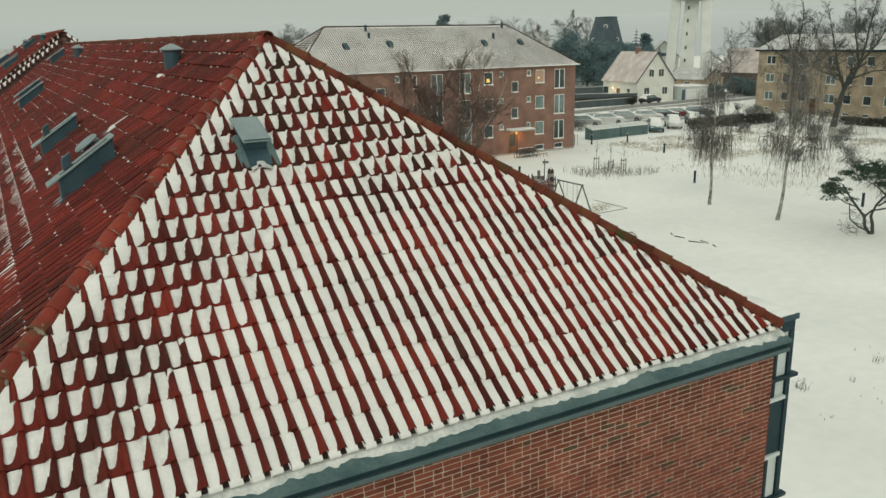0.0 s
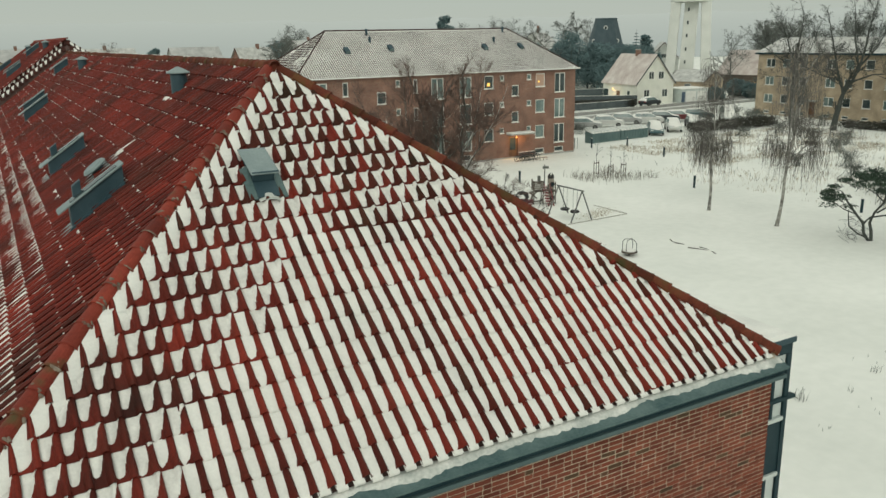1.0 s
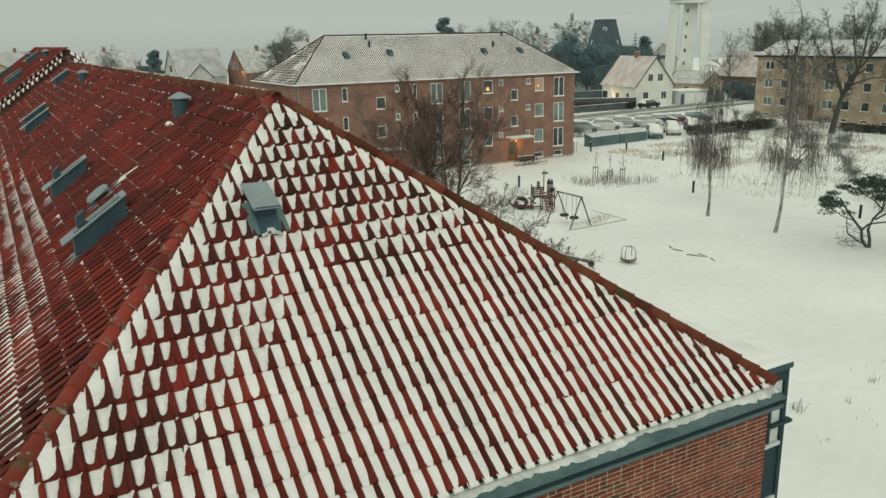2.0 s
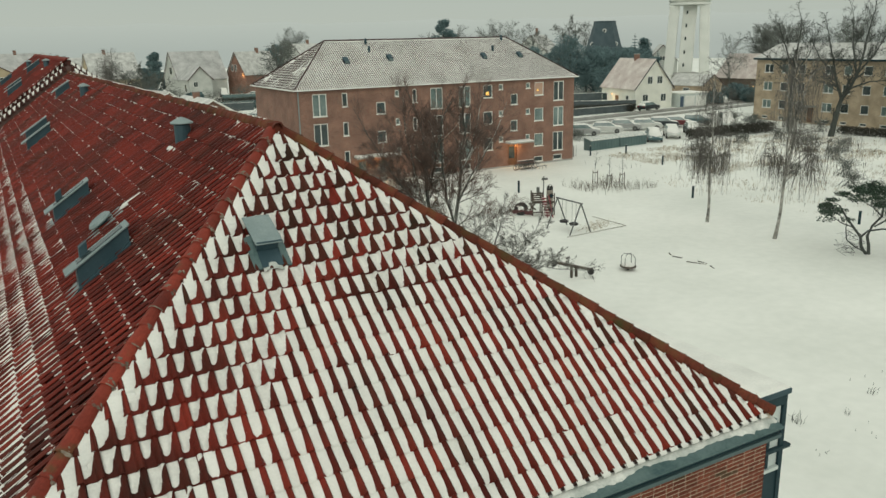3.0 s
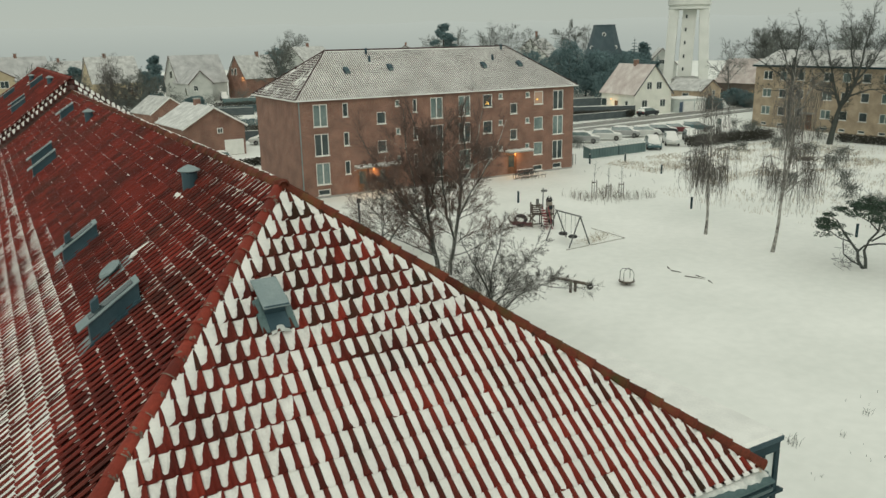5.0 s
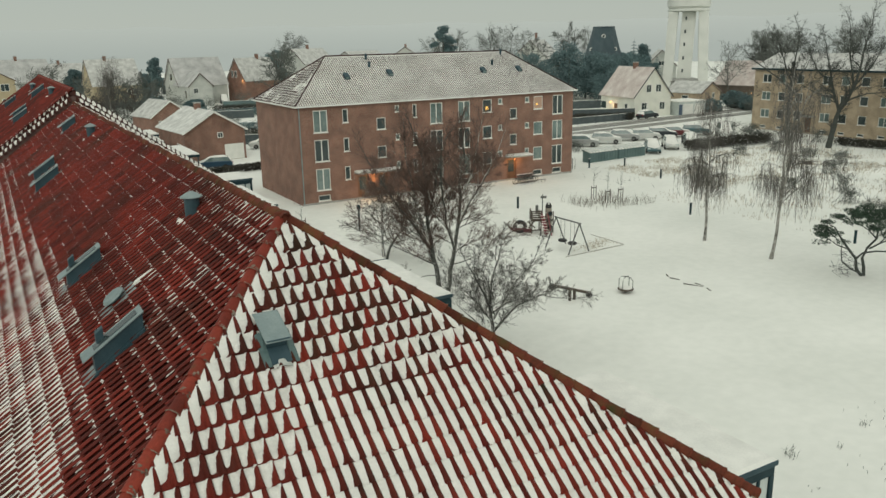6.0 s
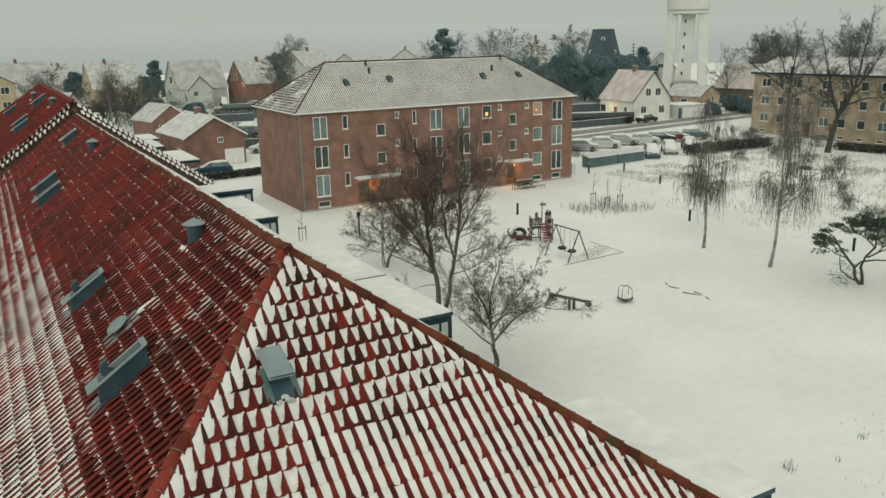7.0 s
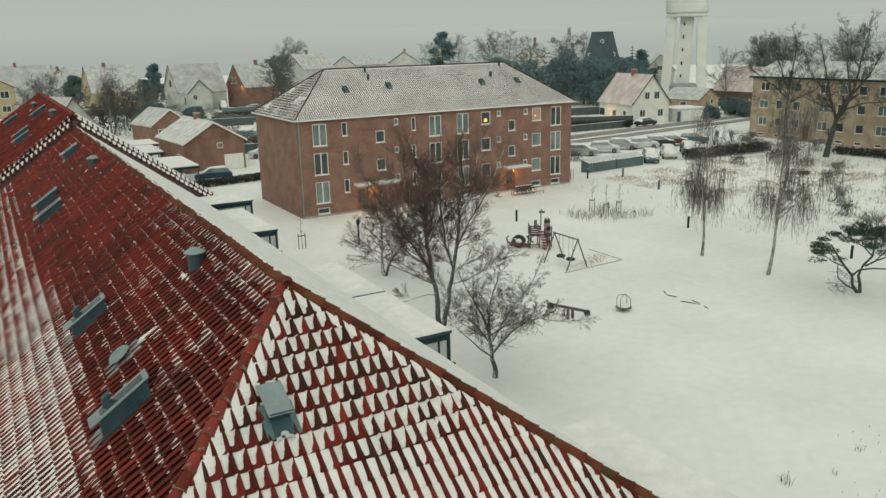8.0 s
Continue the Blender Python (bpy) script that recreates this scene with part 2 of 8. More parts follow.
STEEL = surf("galvanised_steel", (0.10, 0.105, 0.10), (0.17, 0.175, 0.165), 5.0, 40.0, 0.5, 0.1, metal=0.5)
DARK_RED = surf("faded_dark_red_paint", (0.060, 0.018, 0.022), (0.12, 0.032, 0.036), 3.0, 30.0, 0.6, 0.2)
RED_PAINT = surf("red_play_paint", (0.17, 0.022, 0.030), (0.24, 0.035, 0.042), 3.0, 30.0, 0.5, 0.1)
PLAY_WOOD = surf("weathered_timber", (0.055, 0.045, 0.035), (0.12, 0.10, 0.08), 3.0, 30.0, 0.9, 0.4)
ASPHALT = surf("slushy_asphalt", (0.16, 0.155, 0.14), (0.36, 0.35, 0.32), 0.7, 6.0, 0.6, 0.3)
# Tar black lifted towards blue-grey, so the mill's haze is in its colour.
HAZED_TAR = surf("hazed_tar_shingle", (0.046, 0.074, 0.084), (0.070, 0.100, 0.112), 0.6, 8.0, 0.8, 0.3)
DISTANT_ROOF = surf("snow_dusted_tile", (0.30, 0.30, 0.29), (0.52, 0.52, 0.50), 0.5, 5.0, 0.85, 0.3)
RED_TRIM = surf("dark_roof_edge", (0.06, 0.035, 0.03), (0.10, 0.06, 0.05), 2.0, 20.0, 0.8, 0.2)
CONCRETE = surf("grey_concrete", (0.28, 0.28, 0.26), (0.40, 0.40, 0.37), 1.0, 20.0, 0.9, 0.4)
TYRE = surf("tyre", (0.015, 0.015, 0.015), (0.03, 0.03, 0.03), 4.0, 30.0, 0.9, 0.2)


# ---- geometry helpers ----
class Geo:
    def __init__(self):
        self.v, self.f = [], []

    def add(self, verts, faces):
        k = len(self.v)
        self.v.extend(tuple(p) for p in verts)
        self.f.extend(tuple(i + k for i in f) for f in faces)
        return self

    def box(self, x0, x1, y0, y1, z0, z1, m=None):
        p = [(x0, y0, z0), (x1, y0, z0), (x1, y1, z0), (x0, y1, z0), (x0, y0, z1), (x1, y0, z1), (x1, y1, z1), (x0, y1, z1)]
        if m is not None:
            p = [m @ Vector(q) for q in p]
        return self.add(p, [(3, 2, 1, 0), (4, 5, 6, 7), (0, 1, 5, 4), (1, 2, 6, 5), (2, 3, 7, 6), (3, 0, 4, 7)])

    def hull(self, low, high):
        """A solid between two rings of the same count."""
        n = len(low)
        self.add(list(low) + list(high), [tuple(range(n))[::-1], tuple(range(n, 2 * n))] + [(i, (i + 1) % n, n + (i + 1) % n, n + i) for i in range(n)])
        return self

    def tube(self, pts, radii, n=6, cap=True):
        pts = [Vector(p) for p in pts]
        rings = []
        for i, p in enumerate(pts):
            d = (pts[min(i + 1, len(pts) - 1)] - pts[max(i - 1, 0)])
            d = d.normalized() if d.length > 1e-9 else Vector((0, 0, 1))
            a = d.cross(Vector((0.31, 0.17, 0.93)) if abs(d.z) < 0.9 else Vector((1, 0.1, 0))).normalized()
            b = d.cross(a)
            r = radii[i] if hasattr(radii, "__len__") else radii
            rings.append([p + (a * math.cos(2 * math.pi * k / n) + b * math.sin(2 * math.pi * k / n)) * r for k in range(n)])
        verts = [q for ring in rings for q in ring]
        faces = [(i * n + k, i * n + (k + 1) % n, (i + 1) * n + (k + 1) % n, (i + 1) * n + k) for i in range(len(pts) - 1) for k in range(n)]
        if cap:
            faces += [tuple(range(n))[::-1], tuple(range((len(pts) - 1) * n, len(pts) * n))]
        return self.add(verts, faces)

    def lathe(self, x, y, profile, n=16):
        rings = [[(x + r * math.cos(2 * math.pi * k / n), y + r * math.sin(2 * math.pi * k / n), z) for k in range(n)] for r, z in profile]
        verts = [q for ring in rings for q in ring]
        faces = [(i * n + k, i * n + (k + 1) % n, (i + 1) * n + (k + 1) % n, (i + 1) * n + k) for i in range(len(profile) - 1) for k in range(n)]
        faces += [tuple(range(n))[::-1], tuple(range((len(profile) - 1) * n, len(profile) * n))]
        return self.add(verts, faces)


def mesh_of(name, g, material, smooth=False):
    me = bpy.data.meshes.new(name)
    me.from_pydata(g.v, [], g.f)
    me.materials.append(material)
    if smooth:
        me.polygons.foreach_set("use_smooth", [True] * len(me.polygons))
    me.update()
    return me


def part(name, g, material, parent=None, label="", smooth=False, bevel=0.0):
    """Links a Geo (or a mesh) as one mesh object under a thing or a part."""
    me = g if isinstance(g, bpy.types.Mesh) else mesh_of(name, g, material, smooth)
    ob = new(name, me)
    if parent is not None:
        ob.parent = parent
    if label:
        ob["label"] = label
    if bevel:
        mod = ob.modifiers.new("bevel", "BEVEL")
        mod.width, mod.segments, mod.limit_method = bevel, 2, "ANGLE"
    return ob


def thing(name, label, category, group="", kind="", at=None):
    ob = new(name)
    ob.empty_display_size = 0.2
    if at is not None:
        ob.matrix_basis = at
    return tagged(ob, label, category, group, kind)


def wall_sheet(g, p, along, x0, x1, z0, z1, holes, thick):
    """A wall with openings through it: p the origin, along its horizontal direction, the outside on the right of along."""
    along = Vector(along).normalized()
    out = Vector((along.y, -along.x, 0))
    xs = sorted({x0, x1, *(h[0] for h in holes), *(h[1] for h in holes)})
    zs = sorted({z0, z1, *(h[2] for h in holes), *(h[3] for h in holes)})
    P = lambda x, z, d: Vector(p) + along * x + Vector((0, 0, z)) - out * d
    for i in range(len(xs) - 1):
        for j in range(len(zs) - 1):
            cx, cz = (xs[i] + xs[i + 1]) / 2, (zs[j] + zs[j + 1]) / 2
            if any(h[0] < cx < h[1] and h[2] < cz < h[3] for h in holes):
                continue
            a, b, c, d = xs[i], xs[i + 1], zs[j], zs[j + 1]
            g.add([P(a, c, 0), P(b, c, 0), P(b, d, 0), P(a, d, 0)], [(0, 1, 2, 3)])
            g.add([P(a, c, thick), P(b, c, thick), P(b, d, thick), P(a, d, thick)], [(3, 2, 1, 0)])
    for a, b, c, d in [(x0, x1, z0, z1)]:
        g.add([P(a, c, 0), P(b, c, 0), P(b, d, 0), P(a, d, 0), P(a, c, thick), P(b, c, thick), P(b, d, thick), P(a, d, thick)],
              [(0, 4, 5, 1), (1, 5, 6, 2), (2, 6, 7, 3), (3, 7, 4, 0)])
    for a, b, c, d in holes:
        g.add([P(a, c, 0), P(b, c, 0), P(b, d, 0), P(a, d, 0), P(a, c, thick), P(b, c, thick), P(b, d, thick), P(a, d, thick)],
              [(1, 5, 4, 0), (2, 6, 5, 1), (3, 7, 6, 2), (0, 4, 7, 3)])
    return g


def window(parent, p, along, x0, x1, z0, z1, depth=0.12, bars=1, cross=0, glass=None, frame_w=0.07, sill=True, paint=None):
    """A framed window in an opening of wall_sheet: the frame, with its panes and its sill under it."""
    along = Vector(along).normalized()
    out = Vector((along.y, -along.x, 0))
    rot = Matrix((along, -out, Vector((0, 0, 1)))).transposed().to_4x4()
    m = Matrix.Translation(Vector(p)) @ rot
    g = Geo()
    y0, y1 = depth - 0.07, depth
    g.box(x0, x1, y0, y1, z0, z0 + frame_w, m).box(x0, x1, y0, y1, z1 - frame_w, z1, m)
    g.box(x0, x0 + frame_w, y0, y1, z0 + frame_w, z1 - frame_w, m).box(x1 - frame_w, x1, y0, y1, z0 + frame_w, z1 - frame_w, m)
    for k in range(1, bars + 1):
        c = x0 + (x1 - x0) * k / (bars + 1)
        g.box(c - frame_w * 0.6, c + frame_w * 0.6, y0 + 0.002, y1 - 0.002, z0 + frame_w, z1 - frame_w, m)
    for k in range(1, cross + 1):
        c = z0 + (z1 - z0) * k / (cross + 1)
        g.box(x0 + frame_w, x1 - frame_w, y0 + 0.004, y1 - 0.004, c - 0.03, c + 0.03, m)
    f = part("window", g, paint or WHITE, parent)
    n = bars + 1
    for k in range(n):
        a, b = x0 + (x1 - x0) * k / n, x0 + (x1 - x0) * (k + 1) / n
        part("pane", Geo().box(a + 0.03, b - 0.03, y1 - 0.045, y1 - 0.03, z0 + 0.03, z1 - 0.03, m), glass or GLASS, f)
    if sill:
        part("sill", Geo().box(x0 - 0.05, x1 + 0.05, -0.06, y0, z0 - 0.05, z0 + 0.01, m), paint or WHITE, f)
    return f

# ---- ground ----
def ground_lines(lo, hi, fine_lo, fine_hi, step, grow=1.35):
    mid = list(np.arange(fine_lo, fine_hi + 0.001, step))
    s, x, up = step, fine_hi, []
    while x < hi:
        s *= grow
        x += s
        up.append(min(x, hi))
    s, x, down = step, fine_lo, []
    while x > lo:
        s *= grow
        x -= s
        down.append(max(x, lo))
    return down[::-1] + mid + up


def ground_height(x, y):
    n1 = noise.noise(Vector((x * 0.06, y * 0.06, 3.0)))
    n2 = noise.noise(Vector((x * 0.35, y * 0.35, 8.0)))
    n3 = noise.noise(Vector((x * 1.3, y * 1.3, 5.0)))
    fade = max(0.0, 1 - max(abs(x - 40), abs(y - 40)) / 90)
    return (0.10 * n1 + 0.03 * n2 + 0.012 * n3) * fade - 0.05


gx, gy = ground_lines(-2500, 2500, 8, 62, 0.6), ground_lines(-2500, 2500, 0, 74, 0.6)
g = Geo()
g.v = [(x, y, ground_height(x, y)) for y in gy for x in gx]
nx = len(gx)
g.f = [(j * nx + i, j * nx + i + 1, (j + 1) * nx + i + 1, (j + 1) * nx + i) for j in range(len(gy) - 1) for i in range(nx - 1)]
ground = part("ground", g, SNOW_GROUND, smooth=True)
tagged(ground, "flat open ground under fresh untrodden snow", "ground", kind="structure")

# ---- the tiled house: sizes ----
RX, RZ, HALF, SLOPE = 4.25, 12.71, 5.47, 0.755       # ridge line, ridge height, half width, rise over run
EY, EZ = 7.03, 8.58                                     # eaves of the hipped end
WALL_FAR = 45.2
CO, SI = 1 / math.hypot(1, SLOPE), SLOPE / math.hypot(1, SLOPE)
SLEN = HALF / CO
PITCH, GAUGE = 0.2013, 0.339
LEAN = -0.020                                           # the tile columns run slightly off the square


def plane_matrix(o, u, v):
    u, v = Vector(u), Vector(v)
    return Matrix.Translation(o) @ Matrix((u, v, u.cross(v))).transposed().to_4x4()


HIP_M = plane_matrix((RX, EY, EZ), (1, 0, 0), (0, CO, SI))
LEFT_M = plane_matrix((RX - HALF, EY + HALF, EZ), (0, -1, 0), (CO, 0, SI))
RIGHT_M = plane_matrix((RX + HALF, EY + HALF, EZ), (0, 1, 0), (-CO, 0, SI))


def tile_height(d):
    """The curved section of a pantile: a pan, then a roll."""
    d = d % PITCH
    if d < 0.122:
        return 0.004 + 0.012 * ((d - 0.06) / 0.062) ** 4
    return 0.016 + 0.055 * math.sin(math.pi * 0.86 * (d - 0.122) / (PITCH - 0.122)) ** 0.85


LIFT = 0.034


def tile_template(cols):
    pts = [(d, tile_height(min(d, PITCH - 0.0002))) for d in cols]
    n = len(pts)
    v = [(d, 0.0, h + LIFT) for d, h in pts] + [(d, GAUGE + 0.05, h - 0.004) for d, h in pts]
    v += [(d, 0.002, h + LIFT - 0.02) for d, h in pts]
    f = [(i, i + 1, n + i + 1, n + i) for i in range(n - 1)] + [(2 * n + i, 2 * n + i + 1, i + 1, i) for i in range(n - 1)]
    v += [(pts[-1][0] - 0.003, 0.0, pts[-1][1] + LIFT - 0.014), (pts[-1][0] - 0.003, GAUGE + 0.05, pts[-1][1] - 0.018)]
    f += [(n - 1, 3 * n, 3 * n + 1, 2 * n - 1)]
    return v, f


FINE_COLS = (0.0, 0.03, 0.06, 0.095, 0.122, 0.132, 0.145, 0.160, 0.177, 0.191, 0.2013)
ROUGH_COLS = (0.0, 0.06, 0.118, 0.132, 0.15, 0.170, 0.188, 0.2013)
TILE_FINE, TILE_ROUGH = tile_template(FINE_COLS), tile_template(ROUGH_COLS)


def clip(poly, lines):
    """Cuts a polygon of (u, v, h) by half planes a*u + b*v <= c."""
    for a, b, c in lines:
        out = []
        for i, p in enumerate(poly):
            q = poly[(i + 1) % len(poly)]
            dp, dq = a * p[0] + b * p[1] - c, a * q[0] + b * q[1] - c
            if dp <= 0:
                out.append(p)
            if (dp < 0 < dq) or (dq < 0 < dp):
                t = dp / (dp - dq)
                out.append(tuple(p[k] + (q[k] - p[k]) * t for k in range(3)))
        poly = out
        if len(poly) < 3:
            return []
    return poly


def put_patch(g, m, verts, faces, lines):
    """Adds a patch of (u, v, h) points to g in the plane m, cut along the lines where it crosses them. False: all outside."""
    worst = -1e9
    touching = []
    for a, b, c in lines:
        ds = [a * p[0] + b * p[1] - c for p in verts]
        if min(ds) >= 0:
            return False
        if max(ds) > 0:
            touching.append((a, b, c))
    if not touching:
        g.add([m @ Vector(p) for p in verts], faces)
        return True
    for f in faces:
        poly = clip([verts[i] for i in f], touching)
        if poly:
            g.add([m @ Vector(p) for p in poly], [tuple(range(len(poly)))])
    return True


def smooth01(x):
    x = min(1.0, max(0.0, x))
    return x * x * (3 - 2 * x)


def wedge_lie(d, f, ease):
    """Height of wind-thinned snow: a bare tooth over the roll, broad at the lip and pointed at the top of the tile."""
    side = 0.189 + ease - 0.126 * (1 - f) ** 0.82 - d
    near = d - 0.006
    cup = (f - 0.10 + min(0.06, ease * 5) - 9.0 * max(0.0, d - 0.020) ** 2 * (1.0 + 3.0 * d)) * GAUGE
    margin = min(side, near, cup)
    return max(tile_height(d), 0.009 + 0.010 * f) + min(0.010, max(-0.03, margin * 0.45))


def snow_patch(u0, v0, amount, seed, nu=9, nv=5, tail=0.03, lip=0.0):
    """Snow that lies in the pan of one tile: deep under the lip of the tile above, thin at its own lip."""
    ph = seed * 6.283
    verts, keep, faces = [], [], []
    for j in range(nv + 1):
        f = j / nv
        for i in range(nu + 1):
            d = PITCH * i / nu
            wob = 0.0022 * math.sin(ph + 6 * f + 30 * d) + 0.0015 * math.sin(ph * 2.3 + 4 * f - 50 * d)
            lie = (amount + tail * (f - 0.5) if tail is not None else wedge_lie(d, f, amount)) + wob
            if lip > 0:
                lie = max(lie, tile_height(d) - 0.006 + (lip + 0.004 * math.sin(ph * 3 + 30 * d)) * smooth01((f - 0.86) / 0.14))
            h = LIFT * (1 - f) + lie
            verts.append((u0 + d, v0 - (0.010 if v0 > 0.01 else 0.05) * (f == 0) + f * (GAUGE + 0.004), h))
            keep.append(lie > tile_height(d) - 0.006)
    w = nu + 1
    for j in range(nv):
        for i in range(nu):
            q = (j * w + i, j * w + i + 1, (j + 1) * w + i + 1, (j + 1) * w + i)
            if any(keep[k] for k in q):
                faces.append(q)
    base = len(verts)
    for i in range(w):
        u, v, h = verts[i]
        verts.append((u, v - 0.001, min(h, 0.004)))
    faces += [(base + i, base + i + 1, i + 1, i) for i in range(nu) if keep[i] or keep[i + 1]]
    return verts, faces


def lay_tiles(m, lines, u_from, u_to, v_to, u_shift, template, amount, snow_fn_args, rnd, pick=None, lips=0.0, moss=None, thin_snow=None, lean=0.0, pans=None):
    """Tiles row by row over one roof plane. Gives the joined tiles, the snow, and the poses of the tiles that pick() takes out."""
    tiles, snow, picked = Geo(), Geo(), []
    tv, tf = template
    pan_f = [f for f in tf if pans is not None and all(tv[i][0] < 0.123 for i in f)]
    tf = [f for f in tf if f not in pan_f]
    k0, k1 = int((u_from - u_shift) / PITCH) - 1, int((u_to - u_shift) / PITCH) + 1
    for row in range(int(v_to / GAUGE) + 1):
        v0 = row * GAUGE
        for k in range(k0, k1 + 1):
            u0 = u_shift + k * PITCH + lean * v0
            mid = (u0 + PITCH / 2, v0 + GAUGE / 2)
            if any(a * mid[0] + b * mid[1] - c > 0.45 for a, b, c in lines):
                continue
            du, dv, dh, tw = rnd.gauss(0, 0.003), rnd.gauss(0, 0.004), rnd.gauss(0.002, 0.002), rnd.gauss(0, 0.010)
            inside = all(a * (u0 + s) + b * (v0 + t) - c < 0 for a, b, c in lines for s in (0, PITCH + 0.01) for t in (0, GAUGE + 0.06))
            if pick and inside and len(picked) < 300 and pick(*mid) and not (moss and moss[1](*mid)):
                picked.append(m @ Matrix.Translation((u0 + du, v0 + dv, dh)) @ Matrix.Rotation(tw, 4, "Z"))
            else:
                laid = [(u0 + du + p[0] - tw * p[1], v0 + dv + p[1] + tw * p[0], p[2] + dh) for p in tv]
                put_patch(moss[0] if moss and moss[1](*mid) else tiles, m, laid, tf, lines)
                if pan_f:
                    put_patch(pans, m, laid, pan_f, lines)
            am = amount(u0 + PITCH / 2, v0 + GAUGE / 2, rnd)
            if am is not None:
                am, tail = am if isinstance(am, tuple) else (am, snow_fn_args[2])
                sv, sf = snow_patch(u0, v0, am, rnd.random(), snow_fn_args[0], snow_fn_args[1], tail, lip=max(0.002, rnd.gauss(lips, 0.0035)) if lips else 0.0)
                if sf:
                    put_patch(thin_snow if thin_snow and tail is None else snow, m, [(p[0] + du, p[1] + dv, p[2] + dh) for p in sv], sf, lines)
    return tiles, snow, picked


house = thing("tiled_house", "long red brick house with a hipped pantile roof under snow", "building")
roof_core = Geo()
a, b = (RX - HALF, EY, EZ - 0.05), (RX + HALF, EY, EZ - 0.05)
c, d = (RX + HALF, WALL_FAR, EZ - 0.05), (RX - HALF, WALL_FAR, EZ - 0.05)
e, f = (RX, EY + HALF, RZ - 0.05), (RX, WALL_FAR, RZ - 0.05)
roof_core.add([a, b, c, d, e, f], [(0, 1, 4), (1, 2, 5, 4), (3, 0, 4, 5), (2, 3, 5), (3, 2, 1, 0)])
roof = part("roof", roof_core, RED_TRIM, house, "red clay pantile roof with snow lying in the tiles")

rnd = random.Random(4)
hip_lines = [(1, CO, HALF), (-1, CO, HALF)]


BARE_SPOT = (-2.64, 2.81)          # a patch swept clean by the wind


def hip_amount(u, v, r):
    from_left = u + HALF - v * CO
    thin = max(smooth01((2.5 - from_left) / 1.7), smooth01((v - 2.8) / 2.0) * smooth01((4.0 - u) / 3.0))
    wind = noise.noise(Vector((u * 0.9, v * 0.9, 1.0)))
    thin = min(1.0, max(0.0, thin + 0.25 * wind * (thin > 0.05)))
    if thin > 0.13 + 0.36 * r.random():
        spot = smooth01(1.4 - math.hypot((u - BARE_SPOT[0]) / 0.55, (v - BARE_SPOT[1]) / 0.35))
        lee = 0.010 * spot + 0.010 * smooth01((2.4 - from_left) / 1.2) * smooth01((4.0 - v) / 2.0)
        return 0.050 * (0.54 - thin) - lee + 0.022 * wind + r.gauss(0, 0.012) - (0.035 if r.random() < 0.12 else 0.0), None
    return 0.0220 + (0.002 + 0.007 * thin) * wind + r.gauss(0, 0.0018 + 0.0035 * thin), 0.025 + 0.045 * thin + r.gauss(0, 0.004 + 0.003 * thin)


mossy, thin_snow, moss_rnd = Geo(), Geo(), random.Random(21)


def is_mossy(u, v):
    """Moss darkens single tiles in the upper part of the hipped end."""
    patch = noise.noise(Vector((u * 0.6, v * 0.6, 17.0)))
    return moss_rnd.random() < 0.5 * smooth01((v - 2.4) / 2.2) + 0.45 * smooth01((u - 0.5) / 3.0) + 0.35 * patch


U_SHIFT = 2.231 - RX
tiles, snow, picked = lay_tiles(HIP_M, hip_lines, -HALF, HALF, SLEN - 0.1, U_SHIFT, TILE_FINE, hip_amount, (16, 9, 0.028), rnd,
                                pick=lambda u, v: v > 0.33 and v < 5.4 and u > -3.6, moss=(mossy, is_mossy), thin_snow=thin_snow, lean=LEAN)
part("thin_snow", thin_snow, SNOW_THIN, roof, "thin wind-blown snow with clay showing through", smooth=True)["kind"] = "stuff"
part("mossy_tiles", mossy, MOSSY_TILE, roof, "tiles darkened by moss near the ridge")["kind"] = "stuff"
part("tiles", tiles, TILE, roof, smooth=False)["kind"] = "stuff"
ob = part("roof_snow", snow, SNOW_ROOF, roof, "snow lying in the pans of the tiles", smooth=True)
ob["kind"] = "stuff"
tile_mesh = mesh_of("tile", Geo().add(*TILE_FINE), TILE_PIECE)
TILE_POSES = picked


def left_amount(u, v, r):
    x, y = RX - HALF + v * CO, EY + HALF - u
    n1 = noise.noise(Vector((x * 0.55, y * 0.22, 4.0)))
    n2 = noise.noise(Vector((x * 2.2, y * 1.1, 9.0)))
    edge = 0.65 + (0.22 * (y - 12) if y < 12 else min(0.35, 0.052 * (y - 12))) + 0.25 * n1
    low = smooth01((edge + 0.42 - x) / 0.75) * (1.05 + 0.25 * smooth01((y - 12) / 8)) * (1 + 0.15 * n2)
    streak = noise.noise(Vector((x * 0.9, y * 4.6, 6.0)))
    am = -0.0045 + 0.004 * n1 + 0.003 * n2 + 0.036 * low + 0.008 * smooth01((streak - 0.36) / 0.2) + r.gauss(0, 0.0048)
    if x > 3.6:
        am += 0.013 * smooth01((x - 3.55) / 0.5)
    for sx, sy, w in ((2.35, 13.35, 0.45), (2.35, 18.0, 0.4), (2.4, 15.0, 0.25), (2.9, 11.6, 0.2)):
        if sx - 0.1 < x < sx + 0.75 and abs(y - sy) < w * 0.6:
            am += 0.013
    return am


shaded_pans = Geo()
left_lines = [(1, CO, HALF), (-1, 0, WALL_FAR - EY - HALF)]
tiles, snow, _ = lay_tiles(LEFT_M, left_lines, -(WALL_FAR - EY - HALF), HALF, SLEN - 0.1, 0.07, TILE_FINE, left_amount, (12, 6, 0.030), rnd, lips=0.0050, pans=shaded_pans)
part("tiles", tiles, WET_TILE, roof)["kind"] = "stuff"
# Pans take the darker clay, which paints the shade between the rolls.
part("wet_bed", shaded_pans, SHADED_PAN, roof, "wet pans between the tile rolls, groove shade in their colour")["kind"] = "stuff"
part("roof_snow", snow, SNOW_ROOF, roof, smooth=True)["kind"] = "stuff"


